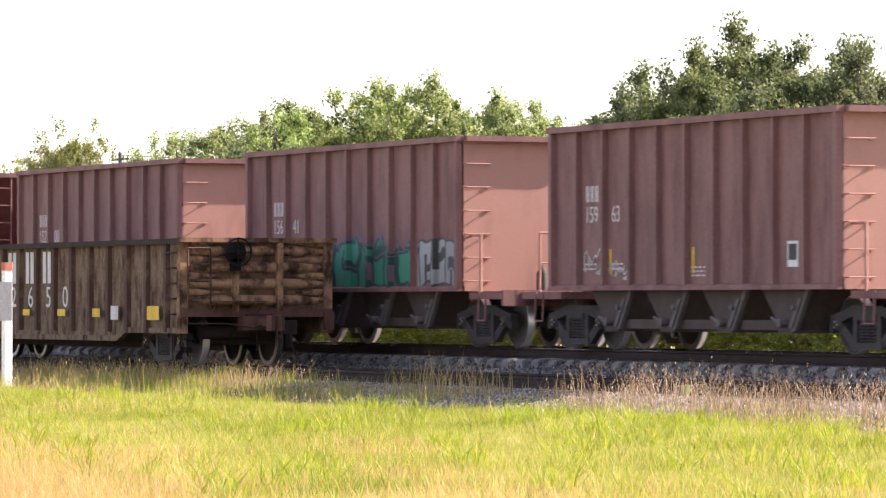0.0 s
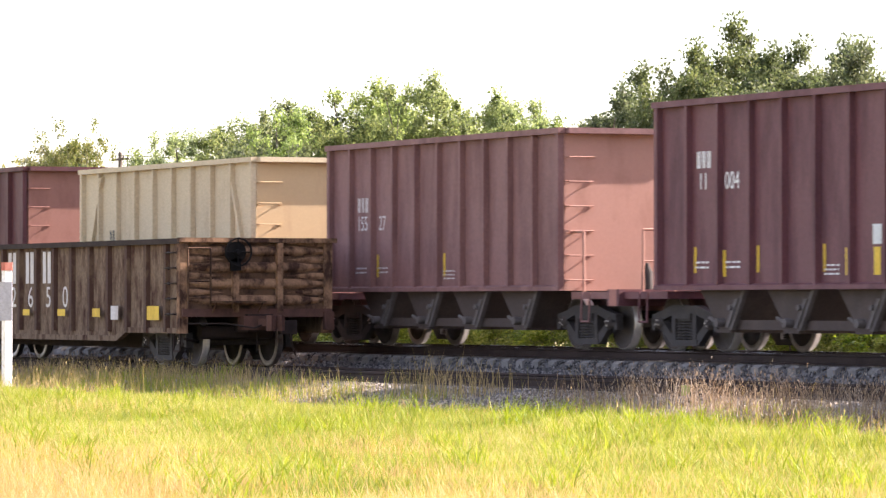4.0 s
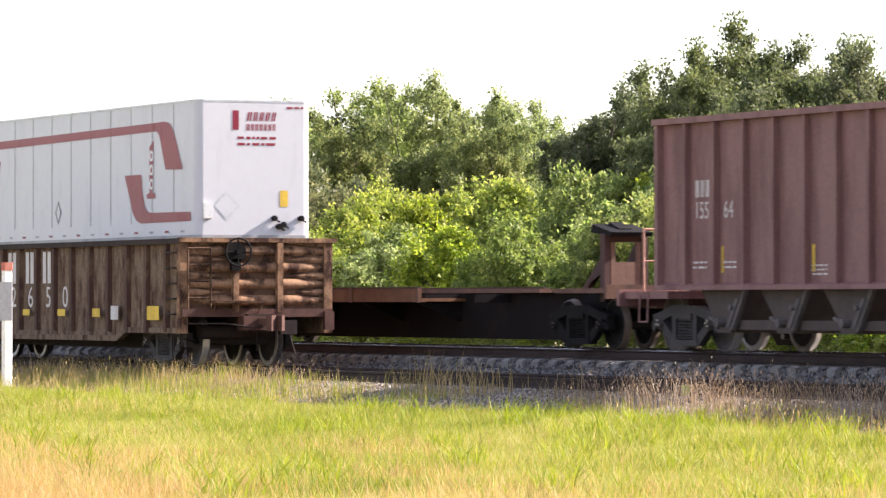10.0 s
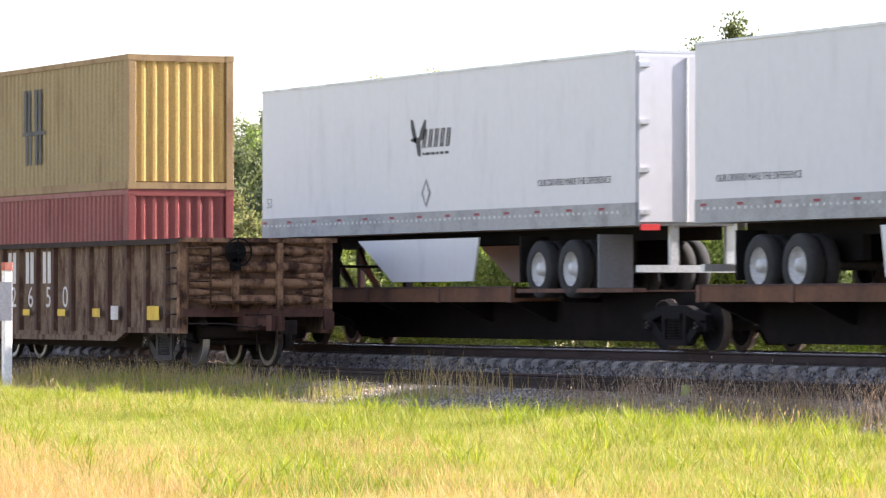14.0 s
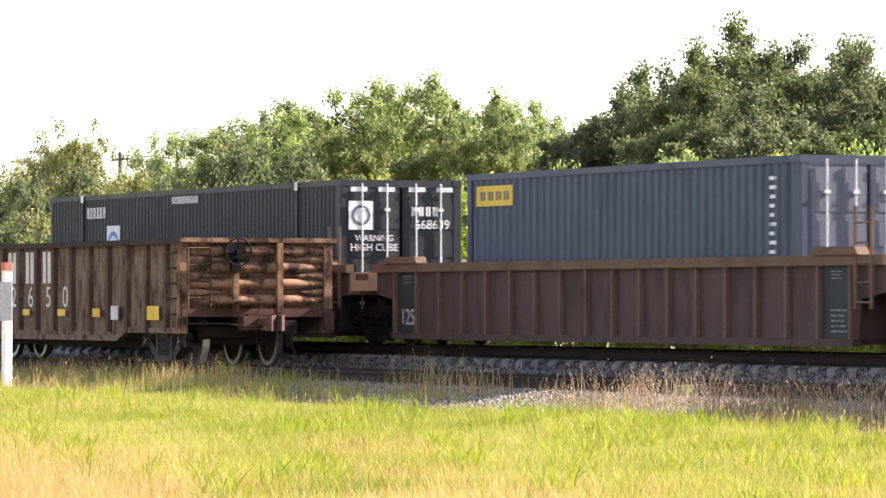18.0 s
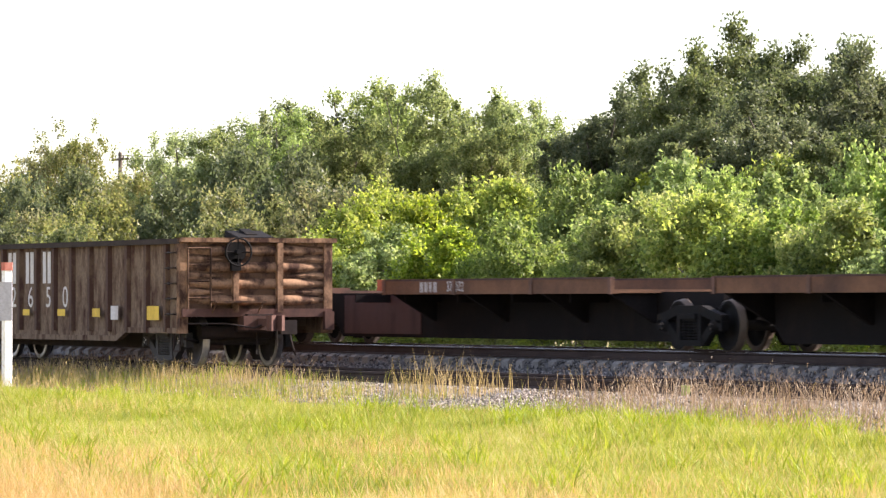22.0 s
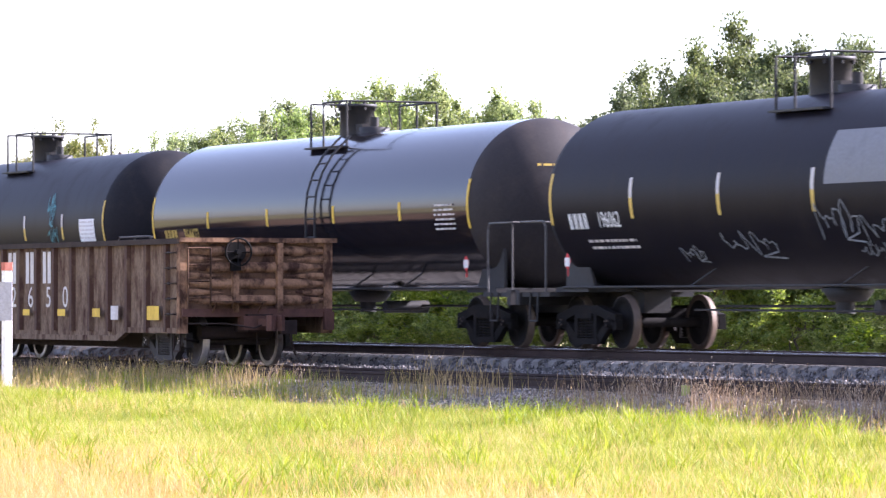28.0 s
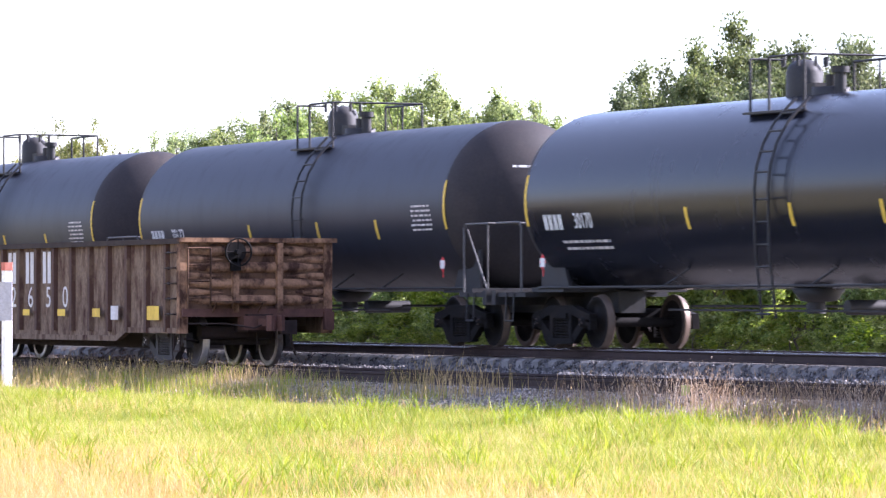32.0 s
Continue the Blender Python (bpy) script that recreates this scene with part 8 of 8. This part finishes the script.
# low growth at the foot of the bushes
x = -118.0
while x < -62:
    plant(10, x, 40.3 + rng.uniform(-0.4, 0.5), rng.uniform(1.2, 2.0), rng.uniform(0.9, 1.3), False)
    x += rng.uniform(1.0, 1.5)
# woods going on out of sight to both sides
for k in range(10):
    plant(9, -76 + k * 5.5, 52 + rng.uniform(-2, 3), 7.5 + rng.uniform(-1, 1), 2.8, True)
    plant(9, -165 - k * 7, 54 + rng.uniform(-2, 3), 7.0 + rng.uniform(-1, 1), 2.6, True)

# ---- grass, weeds and stones ----
MAT["grass_green"] = foliage("grass_green", [(0.0, (0.117, 0.148, 0.022)), (0.35, (0.210, 0.236, 0.039)), (0.65, (0.310, 0.308, 0.072)), (1.0, (0.434, 0.363, 0.161))], 0.6, 0.35, False)
MAT["grass_tuft"] = foliage("grass_tuft", [(0.0, (0.119, 0.161, 0.018)), (0.5, (0.219, 0.261, 0.034)), (1.0, (0.329, 0.329, 0.072))], 0.55, 0.38, False)
MAT["grass_dry"] = foliage("grass_dry", [(0.0, (0.303, 0.198, 0.072)), (0.5, (0.472, 0.312, 0.139)), (1.0, (0.591, 0.430, 0.228))], 0.6, 0.30, False)
MAT["weed_tan"] = foliage("weed_tan", [(0.0, (0.120, 0.130, 0.030)), (0.4, (0.300, 0.220, 0.090)), (1.0, (0.480, 0.360, 0.190))], 0.6, 0.3, False)
MAT["weed_mixed"] = foliage("weed_mixed", [(0.0, (0.110, 0.125, 0.030)), (0.45, (0.230, 0.220, 0.060)), (0.8, (0.380, 0.300, 0.120)), (1.0, (0.520, 0.400, 0.210))], 0.6, 0.35, False)
MAT["weed_dark"] = foliage("weed_dark", [(0.0, (0.060, 0.075, 0.025)), (0.6, (0.120, 0.130, 0.045)), (1.0, (0.240, 0.200, 0.100))], 0.6, 0.3, False)
MAT["weed_red"] = foliage("weed_red", [(0.0, (0.130, 0.085, 0.050)), (0.45, (0.260, 0.180, 0.115)), (0.8, (0.370, 0.280, 0.195)), (1.0, (0.500, 0.420, 0.330))], 0.7, 0.25, False)


def blades(seed, x, y, z, h, w, lean):
    """Bent blades: two crossing faces of four corners each, the upper one drawn to a tip."""
    g = np.random.default_rng(seed)
    n = len(x)
    t = g.uniform(0, 2 * np.pi, n)
    side = np.stack([np.cos(t), np.sin(t), np.zeros(n)], 1) * w[:, None] * 0.5
    t2 = g.uniform(0, 2 * np.pi, n)
    bend = np.stack([np.cos(t2), np.sin(t2), np.zeros(n)], 1) * (h * lean * g.uniform(0.3, 1.2, n))[:, None]
    p = np.stack([x, y, z], 1)
    up = np.zeros((n, 3))
    up[:, 2] = h
    m = p + up * 0.58 + bend * 0.35
    e = p + up * 0.97 + bend
    v = np.stack([p - side, p + side, m + side * 0.75, m - side * 0.75, m - side * 0.75, m + side * 0.75, e + side * 0.12, e - side * 0.12], 1)
    return v.reshape(-1, 3)


def field(seed, n, y0, y1, bias):
    """Places in the meadow, between two lines that spread from where one stands."""
    g = np.random.default_rng(seed)
    yy = y0 + (y1 - y0) * g.random(n) ** bias
    lo, hi = -yy / math.tan(radians(18.6)), -yy / math.tan(radians(30.8))
    return lo + (hi - lo) * g.random(n), yy


g = np.random.default_rng(5)
n = 235000
fx, fy = field(1, n, 10.8, 25.0, 0.8)
tuft = np.array([noise.noise((a * 0.9, b * 0.9, 0.0)) for a, b in zip(fx, fy)])
hh = (0.10 + 0.09 * g.random(n) + 0.10 * np.clip(tuft, -0.6, 1)) * np.interp(fy, [22.8, 25.0], [1.0, 0.45])
tagged(new("meadow_grass", quads_mesh("meadow_grass", blades(2, fx, fy, GROUND_Z - 0.03 + crest(fy), hh + 0.04, g.uniform(0.006, 0.012, n), 0.6), MAT["grass_green"])), "bright yellow-green meadow grass in the sun", "grass", "", "stuff")
n = 110000
fx, fy = field(3, n, 10.5, 24.6, 1.5)
patchy = np.array([noise.noise((a * 0.35, b * 0.5, 3.0)) for a, b in zip(fx, fy)])
keep = (g.random(n) < np.clip((17.0 - fy) / 7.0 + 1.5 * patchy + 0.12, 0.06, 0.85))
fx, fy = fx[keep], fy[keep]
n = len(fx)
tagged(new("dry_grass", quads_mesh("dry_grass", blades(4, fx, fy, GROUND_Z - 0.03 + crest(fy), g.uniform(0.16, 0.36, n), g.uniform(0.004, 0.008, n), 0.55), MAT["grass_dry"])), "dry straw-coloured grass stalks among green blades", "grass", "", "stuff")


# taller tufts that stand out of the meadow
g = np.random.default_rng(31)
tx, ty = field(6, 420, 11.5, 24.2, 0.7)
reach = 0.16 + 0.30 * g.random(420) ** 2
fx = np.repeat(tx, 42) + g.normal(size=420 * 42) * 0.09
fy = np.repeat(ty, 42) + g.normal(size=420 * 42) * 0.09
tagged(new("grass_tufts", quads_mesh("grass_tufts", blades(7, fx, fy, GROUND_Z - 0.03 + crest(fy), np.repeat(reach, 42) * g.uniform(0.5, 1.1, 420 * 42), g.uniform(0.009, 0.018, 420 * 42), 0.7), MAT["grass_tuft"])), "taller green tufts standing in the meadow", "grass", "", "stuff")


def weeds(name, seed, spots, material, label, heads):
    """Tall clumps by the gravel: spots are (x, y, spread, count, height)."""
    g = np.random.default_rng(seed)
    vs = []
    for sx, sy, spread, cnt, hgt in spots:
        x = sx + g.normal(size=cnt) * spread
        y = np.clip(sy + g.normal(size=cnt) * 0.25, 22.0, 30.1)
        z = np.interp(y, [27.3, 27.4, 28.0, 29.0, 29.7, 31.0], [-0.88, -0.88, -0.82, -0.68, -0.58, -0.57]) + crest(y)
        h = hgt * g.uniform(0.45, 1.1, cnt)
        vs.append(blades(int(g.integers(1e6)), x, y, z, h, g.uniform(0.004, 0.009, cnt) if heads else g.uniform(0.006, 0.013, cnt), 0.45 if heads else 0.34))
        if heads:
            k = cnt
            a = np.stack([x[:k] + g.normal(size=k) * 0.035, y[:k] + g.normal(size=k) * 0.035, z[:k] + h[:k] * g.uniform(0.7, 1.0, k)], 1)
            q = g.normal(size=(k, 4, 3)) * np.array([0.006, 0.006, 0.026])
            vs.append((a[:, None, :] + q).reshape(-1, 3))
    return tagged(new(name, quads_mesh(name, np.concatenate(vs), MAT[material])), label, "weeds", "", "stuff")


r = random.Random(8)
weeds("tall_weeds", 11, [(-84.5 + k * 0.42, 29.1 + r.uniform(-0.5, 0.6), 0.28, 52, r.uniform(0.18, 0.56)) for k in range(36)] + [(-69.0 + k * 0.4, 29.0 + r.uniform(-0.4, 0.5), 0.22, 24, r.uniform(0.15, 0.4)) for k in range(9)] + [(-64.3 + k * 0.30, 29.0 + r.uniform(-0.3, 0.3), 0.18, 30, r.uniform(0.45, 0.9)) for k in range(9)] + [(-60.8 + k * 0.75, 28.9 + r.uniform(-0.5, 0.5), 0.2, 5, r.uniform(0.25, 0.65)) for k in range(12)], "weed_tan", "tall tan and green grass by the siding", False)
weeds("bank_weeds", 17, [(-86 + k * 0.52, 28.1 + r.uniform(-0.4, 0.4), 0.3, 60, r.uniform(0.18, 0.42)) for k in range(40)], "weed_mixed", "straw and green weeds on the gravel bank", False)
weeds("pink_weeds", 14, [(-85.0 + k * 0.5, 29.4 + r.uniform(-0.4, 0.4), 0.3, 22, r.uniform(0.2, 0.5)) for k in range(30)], "weed_red", "pinkish brown seeding grass beside the parked car", True)
weeds("edge_weeds", 16, [(-84 + r.uniform(0, 18), 28.4 + r.uniform(-0.6, 1.2), 0.22, 40, r.uniform(0.12, 0.38)) for k in range(46)] + [(-66 + r.uniform(0, 15), 28.3 + r.uniform(-0.7, 0.8), 0.26, 26, r.uniform(0.10, 0.26)) for k in range(24)], "grass_tuft", "green tufts growing in the siding gravel", False)
weeds("lush_tufts", 18, [(-51.5 + r.uniform(0, 9), 24.0 + r.uniform(-0.8, 0.8), 0.24, 60, r.uniform(0.22, 0.44)) for k in range(40)] + [(-58.5 + r.uniform(0, 9.5), 27.35 + r.uniform(-0.5, 0.75), 0.22, 60, r.uniform(0.10, 0.26)) for k in range(46)], "grass_tuft", "lush green tufts at the meadow edge", False)
weeds("seed_weeds", 12, [(-57.5 + k * 0.26, 28.6 + r.uniform(-0.5, 0.5), 0.2, 42, r.uniform(0.3, 0.75)) for k in range(42)] + [(-62 + k * 0.7, 29.5 + r.uniform(-0.4, 0.3), 0.3, 5, r.uniform(0.2, 0.5)) for k in range(10)], "weed_red", "reddish brown seeding weeds by the siding", True)
weeds("crest_stalks", 19, [(-25.1 / math.tan(radians(18.8 + 0.085 * k)), 25.1 + r.uniform(-0.5, 0.4), 0.16, r.choice((3, 6, 9, 14)), r.uniform(0.22, 0.55)) for k in range(16, 70)] + [(-25.1 / math.tan(radians(18.8 + 0.045 * k)), 25.1 + r.uniform(-0.4, 0.4), 0.14, r.choice((6, 10, 16)), r.uniform(0.35, 0.80)) for k in range(34)] + [(-25.2 / math.tan(radians(26.9 + 0.08 * k)), 25.2 + r.uniform(-0.4, 0.5), 0.14, r.choice((8, 14, 24)), r.uniform(0.25, 0.55)) for k in range(46)], "weed_tan", "tan seeding grass stalks along the meadow's edge", True)
weeds("crest_tufts", 20, [(-24.8 / math.tan(radians(18.7 + 0.06 * k)), 24.8 + r.uniform(-0.5, 0.4), 0.18, r.choice((20, 40, 60)), r.uniform(0.12, 0.27) * (1.25 if k < 46 or k > 150 else 0.85)) for k in range(200)], "grass_tuft", "green tufts along the meadow's edge", False)
weeds("dark_weeds", 15, [(-54.0 + r.uniform(-10, 10), 24.2 + r.uniform(-1.4, 0.5), 0.22, 46, r.uniform(0.12, 0.26)) for k in range(26)], "weed_dark", "small olive weeds in the grass edge", False)
weeds("green_weeds", 13, [(-84 + k * 0.55, 27.45 + r.uniform(-0.3, 0.3), 0.4, 80, r.uniform(0.08, 0.17)) for k in range(62)], "grass_green", "bright green weeds at the gravel's edge", False)


def stones(name, seed, n, x0, x1, y0, y1, prof, label, material="stone", lift=0.25, size=0.027):
    g = np.random.default_rng(seed)
    x, y = g.uniform(x0, x1, n), g.uniform(y0, y1, n)
    z = np.interp(y, [p[0] for p in prof], [p[1] for p in prof])
    s = g.uniform(0.010, size, n)
    c = np.stack([x, y, z + s * lift], 1)
    base = np.array([(1, 0, 0), (0, 1, 0), (-1, 0, 0), (0, -1, 0), (0, 0, 1), (0, 0, -1)], float)
    v = c[:, None, :] + (base[None] + g.normal(size=(n, 6, 3)) * 0.28) * s[:, None, None]
    tri = np.array([(0, 1, 4), (1, 2, 4), (2, 3, 4), (3, 0, 4), (1, 0, 5), (2, 1, 5), (3, 2, 5), (0, 3, 5)])
    me = bpy.data.meshes.new(name)
    vv = v.reshape(-1, 3)
    me.vertices.add(len(vv))
    me.vertices.foreach_set("co", vv.astype(np.float32).ravel())
    idx = (np.arange(n)[:, None, None] * 6 + tri[None]).astype(np.int32)
    me.loops.add(idx.size)
    me.loops.foreach_set("vertex_index", idx.ravel())
    me.polygons.add(n * 8)
    me.polygons.foreach_set("loop_start", np.arange(0, n * 24, 3, dtype=np.int32))
    me.materials.append(MAT[material])
    me.update()
    return tagged(new(name, me), label, "ballast stones", "", "stuff")


stones("siding_stones", 21, 40000, -92, -47, 28.0, 30.6, [(27.4, -0.95), (28.0, -0.80), (29.0, -0.66), (29.7, -0.56), (31.0, -0.55)], "loose ballast stones beside the siding, sunlight in their pale colour", "lit_stone")
stones("brown_stones", 23, 16000, -112, -79.5, 32.2, 34.6, [(32.2, -0.95), (32.6, -0.60), (33.0, -0.56), (33.55, -0.41), (33.83, -0.365), (33.94, -0.235), (35.0, -0.23)], "rusty brown dirt and stones beside the main track", "brown_stone")
stones("main_stones", 22, 32000, -82, -50, 32.2, 34.6, [(32.2, -0.95), (32.6, -0.62), (33.0, -0.58), (33.55, -0.43), (33.83, -0.385), (33.94, -0.24), (35.0, -0.235)], "loose grey ballast stones beside the main track", "stone", 0.8, 0.034)


# ---- what moves ----


def motions():
    for ob, u, z in MOVERS:
        walk(ob, [(0, pose(u, TRACK_Y, z)), (32, pose(u + 32 * SPEED, TRACK_Y, z))])
    for ob, radius, x, u in SPINNERS:
        first, last = max(0.0, (-114 - u) / SPEED), min(32.0, (-44 - u) / SPEED)
        if last <= 0 or first >= 32:
            continue
        rows = [(0, pose(x, 0, radius + 0.003))] if first > 0 else []
        k0, k1 = math.ceil(first * FPS), math.floor(last * FPS)
        turn = 0.0
        for k in range(k0, k1 + 1):
            turn = math.degrees((k - k0) * SPEED / FPS / radius)
            rows.append((k / FPS, pose(x, 0, radius + 0.003, 0, turn, 0)))
        if k1 < 32 * FPS:
            rows.append((32, pose(x, 0, radius + 0.003, 0, turn, 0)))
        walk(ob, rows)


motions()
